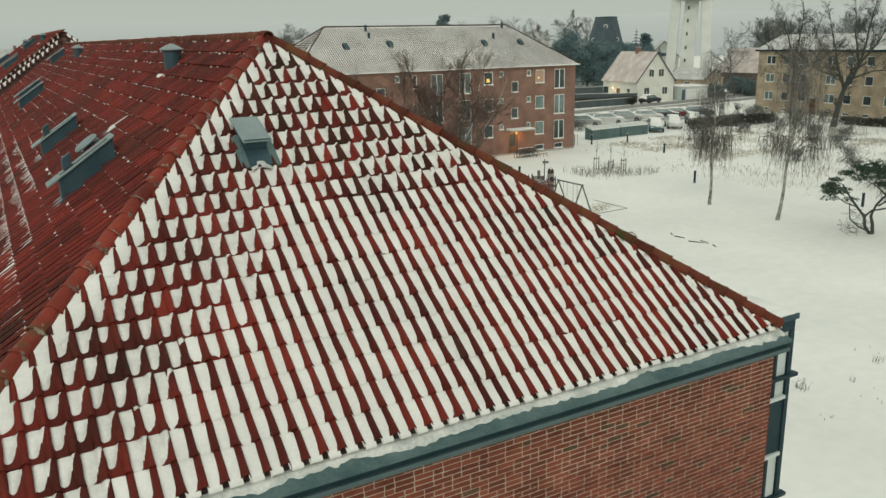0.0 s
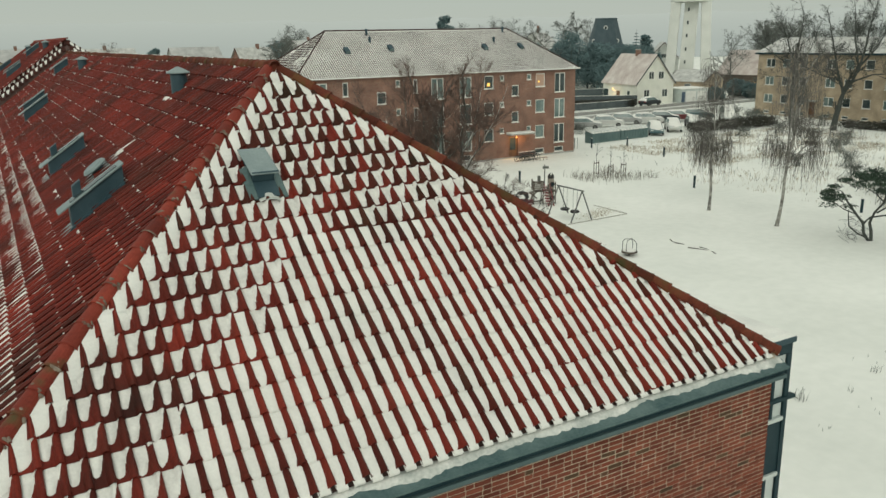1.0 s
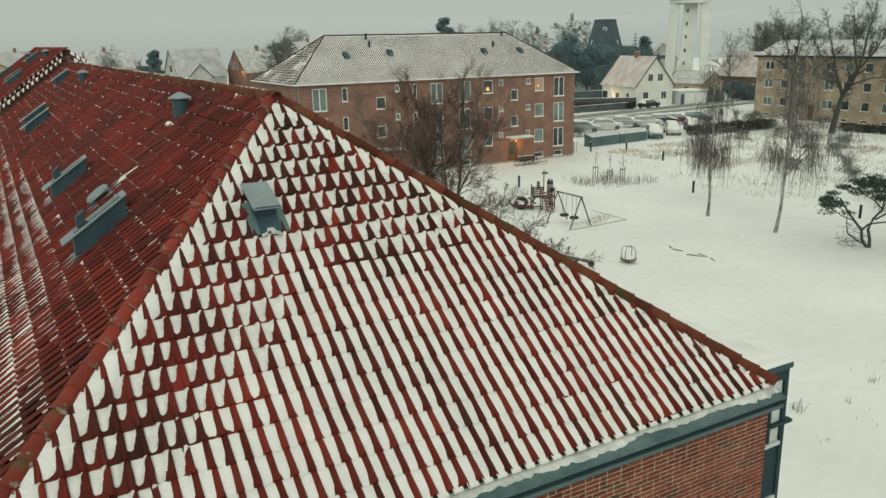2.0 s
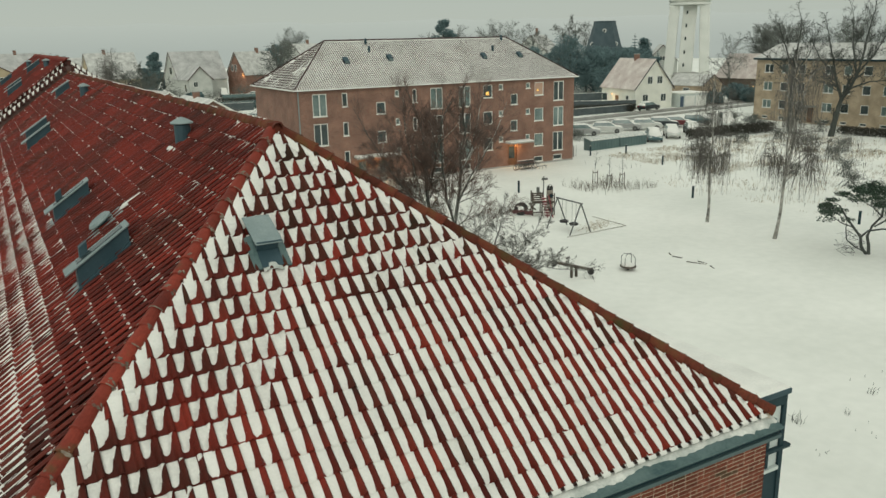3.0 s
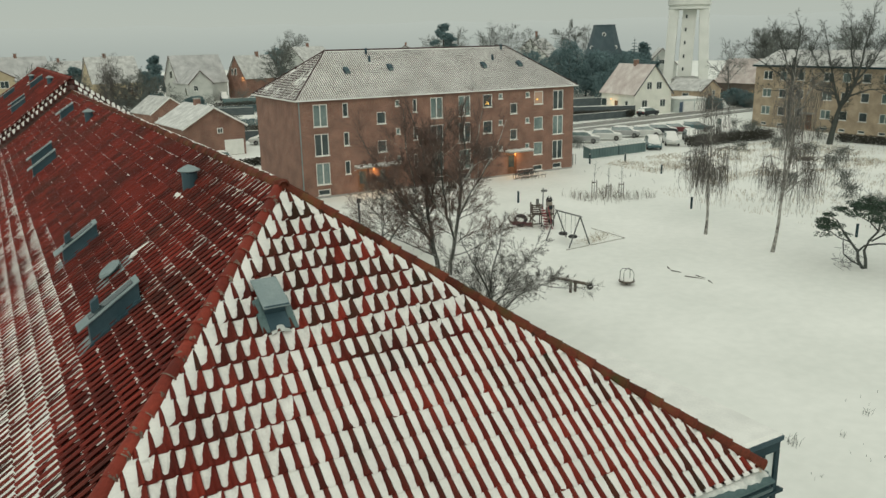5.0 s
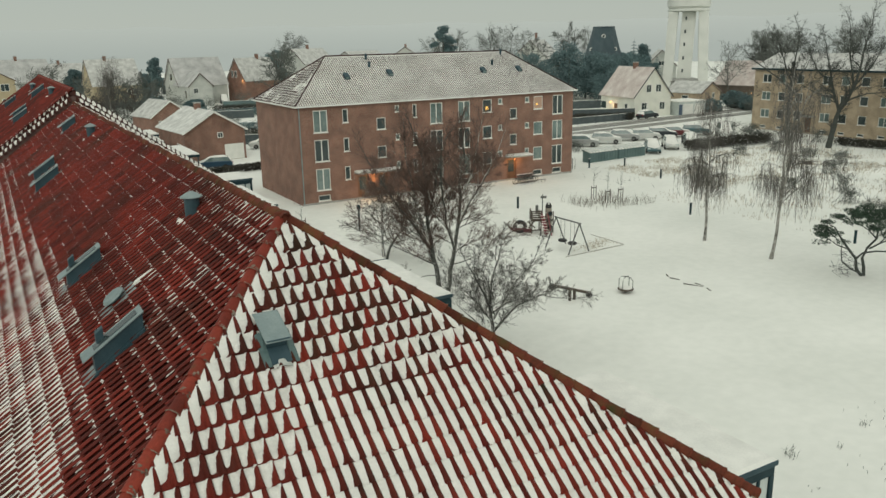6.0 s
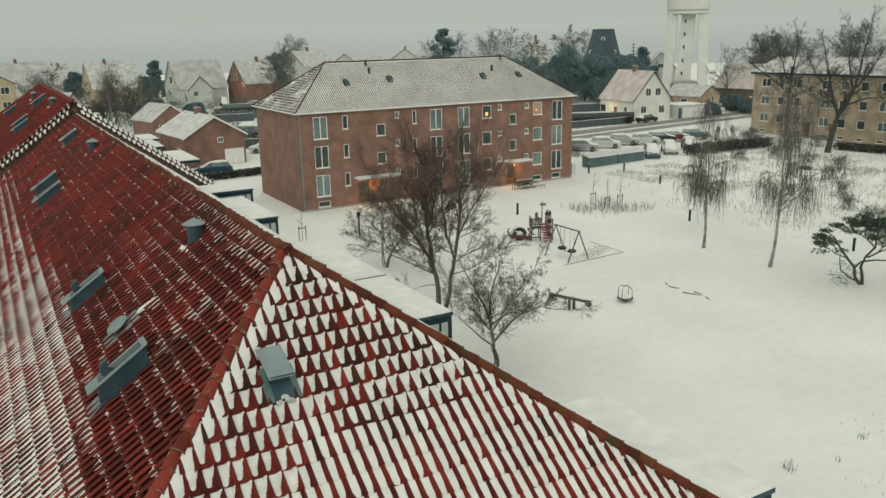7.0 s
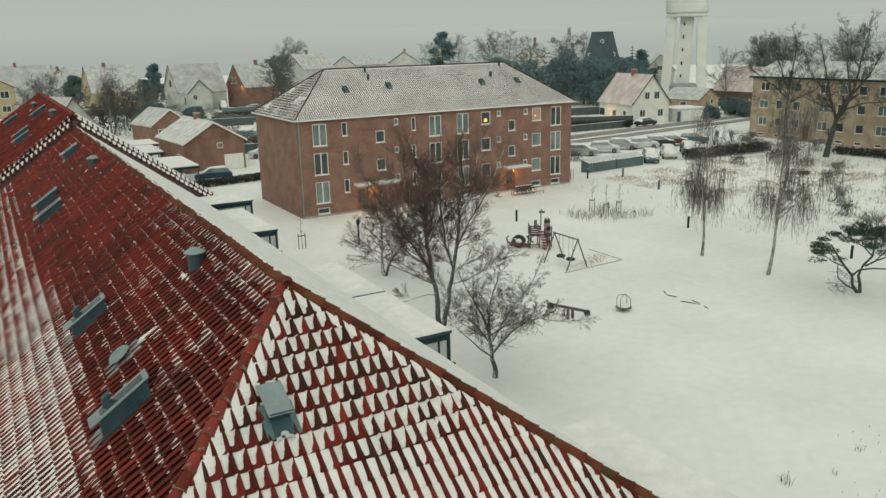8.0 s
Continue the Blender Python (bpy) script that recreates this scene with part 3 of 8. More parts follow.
# the far slope lies under a closed blanket of snow that follows the tile rows faintly
blanket = Geo()
nu_, nv_ = 190, 42
for j in range(nv_ + 1):
    v = SLEN * j / nv_
    for i in range(nu_ + 1):
        u = -(HALF - v * CO) + (WALL_FAR - EY - HALF + HALF - v * CO) * i / nu_
        h = 0.07 + 0.012 * math.sin(v / GAUGE * 6.283) + 0.02 * noise.noise(Vector((u * 0.8, v * 0.8, 3))) - 0.05 * smooth01((v - SLEN + 0.35) / 0.35)
        blanket.v.append(tuple(RIGHT_M @ Vector((u, v, h))))
blanket.f = [(j * (nu_ + 1) + i, j * (nu_ + 1) + i + 1, (j + 1) * (nu_ + 1) + i + 1, (j + 1) * (nu_ + 1) + i) for j in range(nv_) for i in range(nu_)]
part("snow_blanket", blanket, SNOW_ROOF, roof, "closed snow cover on the far slope", smooth=True)


# ridge and hip tiles: tapered half rounds, each lapping the next
def half_round(length, r0, r1, n=10, sweep=1.05):
    g = Geo()
    rings = []
    for x, r in ((0, r0 + 0.006), (0.015, r0 + 0.009), (0.032, r0 - 0.003), (length, r1)):
        rings.append([(x, r * math.sin(t), r * math.cos(t)) for t in [sweep * math.pi * (k / n - 0.5) for k in range(n + 1)]])
    w = n + 1
    verts = [p for ring in rings for p in ring] + [(0.0, 0.86 * p[1], 0.86 * p[2]) for p in rings[0]]
    faces = [(i * w + k, i * w + k + 1, (i + 1) * w + k + 1, (i + 1) * w + k) for i in range(3) for k in range(n)]
    faces += [(4 * w + k, 4 * w + k + 1, k + 1, k) for k in range(n)]
    return g.add(verts, faces)


CAP_MESHES = []
for bedded in ((0, 1, 2, 3, 6, 7), (1, 2, 3, 4, 5, 6, 7, 8), (6, 7, 8, 9), ()):
    cap = mesh_of("ridge_tile", half_round(0.35, 0.110, 0.084), RIDGE, smooth=False)
    cap.materials.append(HIP_MORTAR)
    for k in bedded:
        cap.polygons[k].material_index = 1
    CAP_MESHES.append(cap)
MOSS_MESH = mesh_of("ridge_tile", half_round(0.35, 0.112, 0.082), MOSSY, smooth=False)
CAP_POSES = []


def cap_run(p, q, step, up, name="ridge_tile"):
    """Half rounds from p up to q, lower ones first."""
    p, q = Vector(p), Vector(q)
    d = (q - p).normalized()
    side = Vector(up).cross(d).normalized()
    nrm = d.cross(side)
    count = int((q - p).length / step)
    for i in range(count + 1):
        m = Matrix.Translation(p + d * (i * step) + nrm * rnd.gauss(0, 0.004)) @ Matrix((d, side, nrm)).transposed().to_4x4()
        CAP_POSES.append((name, m @ Matrix.Rotation(rnd.gauss(0, 0.035), 4, "Z") @ Matrix.Rotation(-0.045 + rnd.gauss(0, 0.015), 4, "Y")))


APEX = Vector((RX, EY + HALF, RZ + 0.01))
cap_run((RX - HALF - 0.02, EY - 0.02, EZ + 0.02), APEX - Vector((0.10, 0.10, 0.06)), 0.298, (0, 0, 1), "hip_tile")
cap_run((RX + HALF + 0.02, EY - 0.02, EZ + 0.02), APEX - Vector((-0.10, 0.10, 0.06)), 0.298, (0, 0, 1), "mossy_hip_tile")
finial = Geo().lathe(APEX.x, APEX.y + 0.02, [(0.15, APEX.z - 0.12), (0.145, APEX.z + 0.04), (0.115, APEX.z + 0.10), (0.05, APEX.z + 0.125)], 14)
part("apex_cap", finial, MOSSY, roof, "dark mossy cap where hips and ridge meet")
cap_run((RX, WALL_FAR - 0.2, RZ + 0.01), APEX + Vector((0, 0.1, 0.0)), 0.305, (0, 0, 1), "mossy_ridge_tile")
bed = Geo()
for sx in (-1, 1):
    n_bed = 40
    for i in range(n_bed):
        t = i / n_bed
        p = Vector((RX + sx * HALF * (1 - t), EY + HALF * t, EZ + (RZ - EZ) * t))
        w = 0.10 + 0.03 * rnd.random()
        q = p + Vector((-sx * HALF, HALF, RZ - EZ)) / n_bed * 0.97
        s1 = Vector((sx, 1, 0)).normalized() * w
        bed.hull([p - s1 + Vector((0, 0, -0.07)), p + s1 + Vector((0, 0, -0.07)), p + Vector((0, 0, 0.06))], [q - s1 + Vector((0, 0, -0.07)), q + s1 + Vector((0, 0, -0.07)), q + Vector((0, 0, 0.06))])
part("mortar_bed", bed, MORTAR, roof)
# ragged snow and mortar along the foot of the hip tiles
lee = Geo()
n_l = 420
along_hip = Vector((HALF, HALF, RZ - EZ))
for side in (0, 1):
    into = Vector((1, 0, 0)) if side == 0 else Vector((0, CO, SI)) * -1.0
    prev = None
    for i in range(n_l + 1):
        t = i / n_l
        n1 = noise.noise(Vector((t * 34, side * 9.0, 1.0))) + 0.35 * noise.noise(Vector((t * 110, side * 5.0, 2.0)))
        w = (max(0.0, 0.20 + 0.11 * n1) if side == 0 else max(0.0, 0.07 * n1)) * (t < 0.965)
        p = Vector((RX - HALF, EY, EZ)) + along_hip * t
        if side == 0:
            a = p + into * 0.08 + Vector((0, 0, 0.095))
            b = p + into * (0.19 + w) + Vector((0, 0, 0.072))
            c = p + into * (0.20 + w * 1.1) + Vector((0, 0, 0.02))
        else:
            a = p + Vector((0, 0.12, 0)) + Vector((0, 0, 0.085))
            b = p + Vector((0, 0.18 + w, 0)) + Vector((0, 0, 0.07))
            c = p + Vector((0, 0.19 + w, 0)) + Vector((0, 0, 0.02))
        k = len(lee.v)
        lee.v += [tuple(a), tuple(b), tuple(c)]
        if prev is not None and w > 0.012:
            lee.f += [(prev, prev + 1, k + 1, k), (prev + 1, prev + 2, k + 2, k + 1)]
        prev = k
prev = None
for i in range(n_l + 1):
    t = i / n_l
    n1 = noise.noise(Vector((t * 26, 31.0, 1.0))) + 0.5 * noise.noise(Vector((t * 90, 15.0, 2.0)))
    w = max(0.0, 0.02 + 0.09 * smooth01((t - 0.35) / 0.4) + 0.12 * n1) * (t < 0.955)
    p = Vector((RX + HALF, EY, EZ)) + Vector((-HALF, HALF, RZ - EZ)) * t
    k = len(lee.v)
    lee.v += [tuple(p + Vector((-0.12, 0, 0.085))), tuple(p + Vector((-0.19 - w, 0, 0.072))), tuple(p + Vector((-0.20 - w * 1.1, 0, 0.02)))]
    if prev is not None and w > 0.012:
        lee.f += [(prev, k, k + 1, prev + 1), (prev + 1, k + 1, k + 2, prev + 2)]
    prev = k
part("drift", lee, SNOW_ROOF, roof, smooth=True)["kind"] = "stuff"
crest = Geo()
n_c, y_c = 700, EY + HALF + 0.5
for i in range(n_c + 1):
    y = y_c + (WALL_FAR - 0.3 - y_c) * i / n_c
    ragged = noise.noise(Vector((y * 1.1, 3.0, 8.0))) + 0.7 * noise.noise(Vector((y * 5.0, 1.0, 8.0)))
    a0 = 0.38 + 0.80 * ragged - 0.45 * smooth01((y - 15) / 12)
    for a_, r_c in ((a0, 0.100), (a0 + 0.12, 0.126), (max(a0 + 0.3, 1.1), 0.130), (max(a0 + 0.4, 1.75), 0.115)):
        crest.v.append((RX + r_c * math.sin(a_), y, RZ + 0.01 + r_c * math.cos(a_)))
crest.f = [(i * 4 + k, i * 4 + k + 1, i * 4 + k + 5, i * 4 + k + 4) for i in range(n_c) for k in range(3)]
part("ridge_snow", crest, SNOW_ROOF, roof, "ragged snow along the ridge", smooth=True)["kind"] = "stuff"

lumps = Geo()
lump_rnd = random.Random(18)
hip_d = along_hip.normalized()
flank = Vector((1, -1, 0)).normalized()
for i in range(int(along_hip.length / 0.298)):
    p = Vector((RX - HALF - 0.02, EY - 0.02, EZ + 0.02)) + hip_d * (0.298 * i)
    if lump_rnd.random() > 0.85:
        continue
    for _ in range(6):
        a_ = lump_rnd.uniform(-0.2, 1.4)
        c_ = p + hip_d * lump_rnd.uniform(-0.05, 0.04) + flank * 0.108 * math.sin(a_) + Vector((0, 0, 0.104 * math.cos(a_)))
        r_ = lump_rnd.uniform(0.010, 0.022)
        e_ = hip_d * lump_rnd.uniform(-0.4, 0.4) + (flank * math.cos(a_) - Vector((0, 0, math.sin(a_))))
        lumps.tube([c_ - e_ * r_ * 1.3, c_ - e_ * r_ * 0.7, c_ + e_ * r_ * 0.6, c_ + e_ * r_ * 1.3], [r_ * 0.3, r_ * 0.9, r_, r_ * 0.3], 7)
part("joint_mortar", lumps, HIP_MORTAR, roof, "crumbling mortar in the hip joints", smooth=True)["kind"] = "stuff"

# ---- gutter along the hipped end ----
gutter = Geo()
GX0, GX1, GZ = RX - HALF - 0.05, RX + HALF + 0.05, EZ - 0.14
prof = [(7.02, GZ + 0.085), (7.02, GZ - 0.06), (6.82, GZ - 0.04), (6.795, GZ - 0.025), (6.79, GZ + 0.012), (6.82, GZ + 0.015)]
gutter.hull([(GX0, y, z) for y, z in prof], [(GX1, y, z) for y, z in prof])
gut = part("gutter", gutter, GUTTER, house, "grey-green lead-covered eaves gutter with patches of snow", bevel=0.006)
snow_g = Geo()
n_g = 260
for i in range(n_g + 1):
    x = GX0 + 0.03 + (GX1 - GX0 - 0.06) * i / n_g
    k = noise.noise(Vector((x * 0.9, 0, 2))) * 0.07 + noise.noise(Vector((x * 4, 0, 6))) * 0.035 + noise.noise(Vector((x * 13, 0, 4))) * 0.018
    lump = 0.026 * abs(math.sin(x * 17 + 3 * noise.noise(Vector((x * 1.7, 3, 8))))) * (0.4 + 1.2 * abs(noise.noise(Vector((x * 2.3, 5, 1)))))
    edge = min(6.99, max(6.825, 6.922 - 1.4 * k - 1.5 * lump))
    zt = lambda y: GZ + 0.015 + (y - 6.82) / 0.20 * 0.07
    snow_g.v += [(x, 7.03, zt(7.03) + 0.02), (x, (7.03 + edge) / 2, zt((7.03 + edge) / 2) + 0.030), (x, edge + 0.012, zt(edge) + 0.022), (x, edge, zt(edge) - 0.012)]
snow_g.f = [(i * 4 + k, i * 4 + k + 1, (i + 1) * 4 + k + 1, (i + 1) * 4 + k) for i in range(n_g) for k in range(3)]
part("gutter_snow", snow_g, SNOW_WET, gut, smooth=True)
# Navy strip added to draw the shadow line below the gutter lip.
part("lip_shadow_strip", Geo().box(GX0 + 0.05, RX + HALF + 0.02, 6.845, 7.02, GZ - 0.100, GZ - 0.044), NAVY, house, "gutter lip shadow laid in as a dark strip")
part("fascia", Geo().box(GX0 + 0.05, RX + HALF + 0.02, 6.800, 7.02, GZ - 0.165, GZ - 0.104), TEAL, house, "teal fascia board", bevel=0.008)
for sx in (-1, 1):
    x_ = RX + sx * HALF
    gs = Geo()
    pr = [(sx * 0.0, GZ + 0.03), (sx * 0.0, GZ - 0.10), (sx * 0.14, GZ - 0.10), (sx * 0.16, GZ + 0.02), (sx * 0.14, GZ + 0.02), (sx * 0.125, GZ - 0.08), (sx * 0.02, GZ - 0.08), (sx * 0.02, GZ + 0.03)]
    gs.hull([(x_ + q[0], 7.0, q[1]) for q in pr], [(x_ + q[0], WALL_FAR, q[1]) for q in pr])
    part("side_gutter", gs, ZINC, house)

# ---- brick walls of the tiled house ----
WX0, WX1, WY = RX - HALF + 0.0, RX + HALF - 0.0, 7.03
body = Geo()
body.box(WX0, WX1, WY + 0.012, WALL_FAR, -0.3, GZ - 0.05)
part("wall", body, BRICKWORK, house, "red brick wall with pale lime joints")
BRICKS = []
bricks, burnt = Geo(), Geo()
mort = Geo().box(WX0 + 0.004, WX1 - 0.004, WY + 0.004, WY + 0.0125, 4.26, GZ - 0.10)
COURSE = 0.0667
BL, BH = 0.225, 0.0520
for row in range(int((GZ - 0.14 - 4.2) / COURSE)):
    z = GZ - 0.13 - (row + 1) * COURSE
    x = WX1 - 0.002
    k = 0
    head = row % 2
    while x > WX0 + 0.3:
        # two stretchers, then a header, shifted from course to course
        ln = 0.108 if (k + row * 2) % 3 == 2 and k else BL
        if k == 0 and head:
            ln = 0.108
        proud = rnd.uniform(-0.001, 0.004)
        if x - ln > 5.6 and z > GZ - 1.42 and len(BRICKS) < 300:
            BRICKS.append((x - ln / 2, z + BH / 2, proud, ln < 0.2, rnd.gauss(0, 0.006)))
        elif x > 0.2:
            j = [rnd.uniform(-0.002, 0.002) for _ in range(4)]
            dark = rnd.random() < 0.015 + 0.14 * max(0.0, noise.noise(Vector((x * 0.9, z * 1.6, 12))))
            (burnt if dark else bricks).add([(x - ln + j[0], WY - 0.002 - proud, z + j[1]), (x + j[2], WY - 0.002 - proud, z + j[3]), (x, WY - 0.002 - proud, z + BH + j[0]), (x - ln, WY - 0.002 - proud, z + BH + j[1]),
                        (x - ln, WY + 0.01, z), (x, WY + 0.01, z), (x, WY + 0.01, z + BH), (x - ln, WY + 0.01, z + BH)],
                       [(0, 1, 2, 3), (1, 5, 6, 2), (4, 0, 3, 7), (3, 2, 6, 7), (4, 5, 1, 0)])
        x -= ln + 0.015
        k += 1
end_wall = part("end_wall", mort, JOINT, house, "pale mortar bed of the brick end wall")
part("bricks", bricks, BRICK, end_wall)["kind"] = "stuff"
part("burnt_bricks", burnt, BURNT_BRICK, end_wall, "dark overfired bricks")["kind"] = "stuff"

# ---- glazed bays on the long side ----
def bay(y0, y1, top, reach=1.88):
    x0, x1 = WX1 + 0.002, WX1 + reach
    t = thing("glazed_bay", "navy-framed glazed bay with a snow-covered flat roof", "bay window", "glazed bays")
    part("bay_roof", Geo().box(x0, x1 + 0.04, y0 - 0.04, y1 + 0.04, top - 0.10, top), SLATE, t, "thin dark metal roof edge", bevel=0.01)
    part("snow_cover", Geo().hull([(x0, y0 - 0.02, top), (x1 + 0.02, y0 - 0.02, top), (x1 + 0.02, y1 + 0.02, top), (x0, y1 + 0.02, top)],
                                  [(x0, y0 + 0.03, top + 0.07), (x1 - 0.05, y0 + 0.04, top + 0.06), (x1 - 0.05, y1 - 0.03, top + 0.07), (x0, y1 - 0.03, top + 0.07)]), SNOW_ROOF, t, "snow")
    part("fascia", Geo().box(x0, x1, y0, y1, top - 0.30, top - 0.104), NAVY, t, bevel=0.006)
    for sx, sy in ((x1 - 0.10, y0), (x1 - 0.10, y1 - 0.10), (x1 - 0.10, (y0 + y1) / 2)):
        part("post", Geo().box(sx, sx + 0.10, sy, sy + 0.10, -0.2, top - 0.304), NAVY, t)
    z = top - 0.304
    while z > 0.6:
        lo = z - 1.16
        part("pane", Geo().box(x0 + 0.06, x1 - 0.104, y0 + 0.045, y0 + 0.06, lo, z - 0.004), PANEL, t, "curtained glass")
        part("pane", Geo().box(x1 - 0.06, x1 - 0.045, y0 + 0.104, y1 - 0.104, lo, z - 0.004), GLASS, t)
        part("mullion", Geo().box(x1 - 0.42, x1 - 0.36, y0 + 0.01, y0 + 0.07, lo, z - 0.004), NAVY, t)
        part("rail", Geo().box(x0, x1 + 0.16, y0 - 0.03, y0 + 0.09, lo + 0.30, lo + 0.36), NAVY, t)
        part("sill", Geo().box(x0, x1 - 0.104, y0 - 0.02, y0 + 0.09, lo - 0.07, lo - 0.004), PANEL, t)
        part("spandrel", Geo().box(x0, x1 - 0.004, y0 + 0.02, y1 - 0.02, max(lo - 1.08, -0.2), lo - 0.074), NAVY, t, "dark spandrel panel")
        part("sill", Geo().box(x0, x1 - 0.104, y0 - 0.02, y0 + 0.09, lo - 1.15, lo - 1.084), PANEL, t)
        z = lo - 1.154
    return t


bay(8.07, 12.7, 8.12)
bay(19.56, 23.95, 8.12)
bay(24.20, 28.6, 8.14)
bay(35.9, 41.6, 8.12)
bay(42.6, 44.9, 8.36, reach=2.7)

# ---- the higher wing behind the fire wall ----
FZ, FS, FH, FY1 = 13.36, 0.735, 6.75, 70.0
wing = thing("rear_wing", "higher red-tiled wing of the brick house", "building")
FE = FZ - FS * FH
FCO = 1 / math.hypot(1, FS)
core = Geo()
z0 = FE - 0.05
core.add([(RX - FH, 45.62, z0), (RX + FH, 45.62, z0), (RX + FH, FY1 + 3.5, z0), (RX - FH, FY1 + 3.5, z0), (RX, 45.62, FZ - 0.05), (RX, FY1, FZ - 0.05)],
         [(0, 1, 4), (1, 2, 5, 4), (2, 3, 5), (3, 0, 4, 5), (3, 2, 1, 0)])
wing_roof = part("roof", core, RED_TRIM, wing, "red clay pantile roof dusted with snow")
FL_M = plane_matrix((RX - FH, 45.62, FE), (0, -1, 0), (FCO, 0, FS * FCO))
FR_M = plane_matrix((RX + FH, 45.62, FE), (0, 1, 0), (-FCO, 0, FS * FCO))
wing_len = FY1 - 45.62


def wing_left(u, v, r):
    x = RX - FH + v * FCO
    am = -0.022 + 0.005 * noise.noise(Vector((x * 1.2, u * 0.5, 7))) + r.gauss(0, 0.003) + 0.02 * smooth01((1.0 - x) / 1.2)
    return am if am > -0.024 else None


tiles, snow, _ = lay_tiles(FL_M, [(-1, 0.5 * FCO, wing_len + 3.5)], -wing_len - 3, 0, FH / FCO - 0.1, 0.0, TILE_ROUGH, wing_left, (4, 4, 0.03), rnd, lips=0.008)
part("tiles", tiles, TILE, wing_roof)["kind"] = "stuff"
part("roof_snow", snow, SNOW_ROOF, wing_roof, smooth=True)["kind"] = "stuff"
cover = Geo()
cover.add([FR_M @ Vector(p) for p in [(0, 0, 0.08), (wing_len + 3.5, 0, 0.08), (wing_len, FH / FCO, 0.08), (0, FH / FCO, 0.08)]], [(0, 1, 2, 3)])
cover.add([FR_M @ Vector(p) for p in [(0, 0, 0.0), (wing_len + 3.5, 0, 0.0), (wing_len, FH / FCO, 0.0), (0, FH / FCO, 0.0)]], [(3, 2, 1, 0)])
part("roof_snow", cover, SNOW_ROOF, wing_roof, "closed snow cover")
part("wall", Geo().box(RX - FH + 0.3, RX + FH - 0.3, 45.62, FY1 + 3.2, -0.3, FE - 0.1), BRICKWORK, wing)
cap_run((RX, FY1, FZ + 0.02), (RX, 45.7, FZ + 0.02), 0.40, (0, 0, 1), "wing_ridge_tile")

# fire wall with a saddle of tiles, alternating snow and bare clay
fire = thing("fire_wall", "fire wall capped with two rows of snowy saddle tiles", "wall")
g = Geo()
ext = FH + 0.1
SY = 45.42
ring = lambda x: [(x, 45.06, FZ - FS * abs(x - RX) - 1.3), (x, 45.06, FZ - FS * abs(x - RX) - 0.40), (x, SY, FZ - FS * abs(x - RX) + 0.02), (x, 45.72, FZ - FS * abs(x - RX) - 0.10), (x, 45.72, FZ - FS * abs(x - RX) - 1.3)]
g.hull(ring(RX - ext), ring(RX)).hull(ring(RX), ring(RX + ext))
part("core", g, RED_TRIM, fire)
saddle_tiles, saddle_snow = [], Geo()
tri = Geo().add([(-0.13, 0, 0.02), (0.13, 0, 0.02), (0.0, 0, 0.10), (-0.12, 0.29, 0.03), (0.12, 0.29, 0.03), (0.0, 0.29, 0.12)],
                [(0, 2, 5, 3), (2, 1, 4, 5), (0, 1, 2), (3, 5, 4)])
saddle_mesh = mesh_of("cap_tile", tri, SADDLE)
for sx in (-1, 1):
    d_ = Vector((sx * 1, 0, -FS)).normalized()
    for i in range(int(math.hypot(ext, FS * ext) / 0.29)):
        p = Vector((RX, SY, FZ + 0.02)) + d_ * (0.15 + 0.29 * i)
        for sy in (-1, 1):
            ydir = Vector((0, -0.36, -0.42)).normalized() if sy < 0 else Vector((0, 0.30, -0.12)).normalized()
            nrm = d_.cross(ydir)
            if nrm.z < 0:
                nrm = -nrm
            for course in range(2 if sy < 0 else 1):
                m = Matrix.Translation(p + ydir * 0.285 * course + d_ * 0.145 * course - nrm * 0.02 * course) @ Matrix((d_, ydir, nrm)).transposed().to_4x4()
                if sy > 0:
                    m = m @ Matrix.Diagonal((1, 1.15, 1, 1))
                saddle_tiles.append(m)
                q = m @ Matrix.Translation((0.145, 0, 0))
                w1, w2 = rnd.uniform(0.085, 0.135), rnd.uniform(0.015, 0.05)
                if sx > 0:
                    w1, w2 = 0.135, rnd.uniform(0.09, 0.125)
                saddle_snow.add([q @ Vector(v) for v in [(-w1, 0.0, 0.06), (w1, 0.0, 0.06), (w2, rnd.uniform(0.18, 0.29), 0.07), (-w2, rnd.uniform(0.18, 0.29), 0.07), (0, 0.08, 0.12)]],
                                [(0, 1, 4), (1, 2, 4), (2, 3, 4), (3, 0, 4)])
part("cap_snow", saddle_snow, SNOW_ROOF, fire)["kind"] = "stuff"

# ---- roof fittings ----
def left_z(x):
    return RZ - (RX - x) * SLOPE


def on_left(x, y, up=0.0, wing_side=False):
    """A pose on the bare roof slope: x along the ridge, y up the slope, z out of the roof."""
    z = (FZ - (RX - x) * FS) if wing_side else left_z(x)
    s = FS if wing_side else SLOPE
    v = Vector((1, 0, s)).normalized()
    u = Vector((0, -1, 0))
    return Matrix.Translation((x, y, z + up)) @ Matrix((u, v, u.cross(v))).transposed().to_4x4()


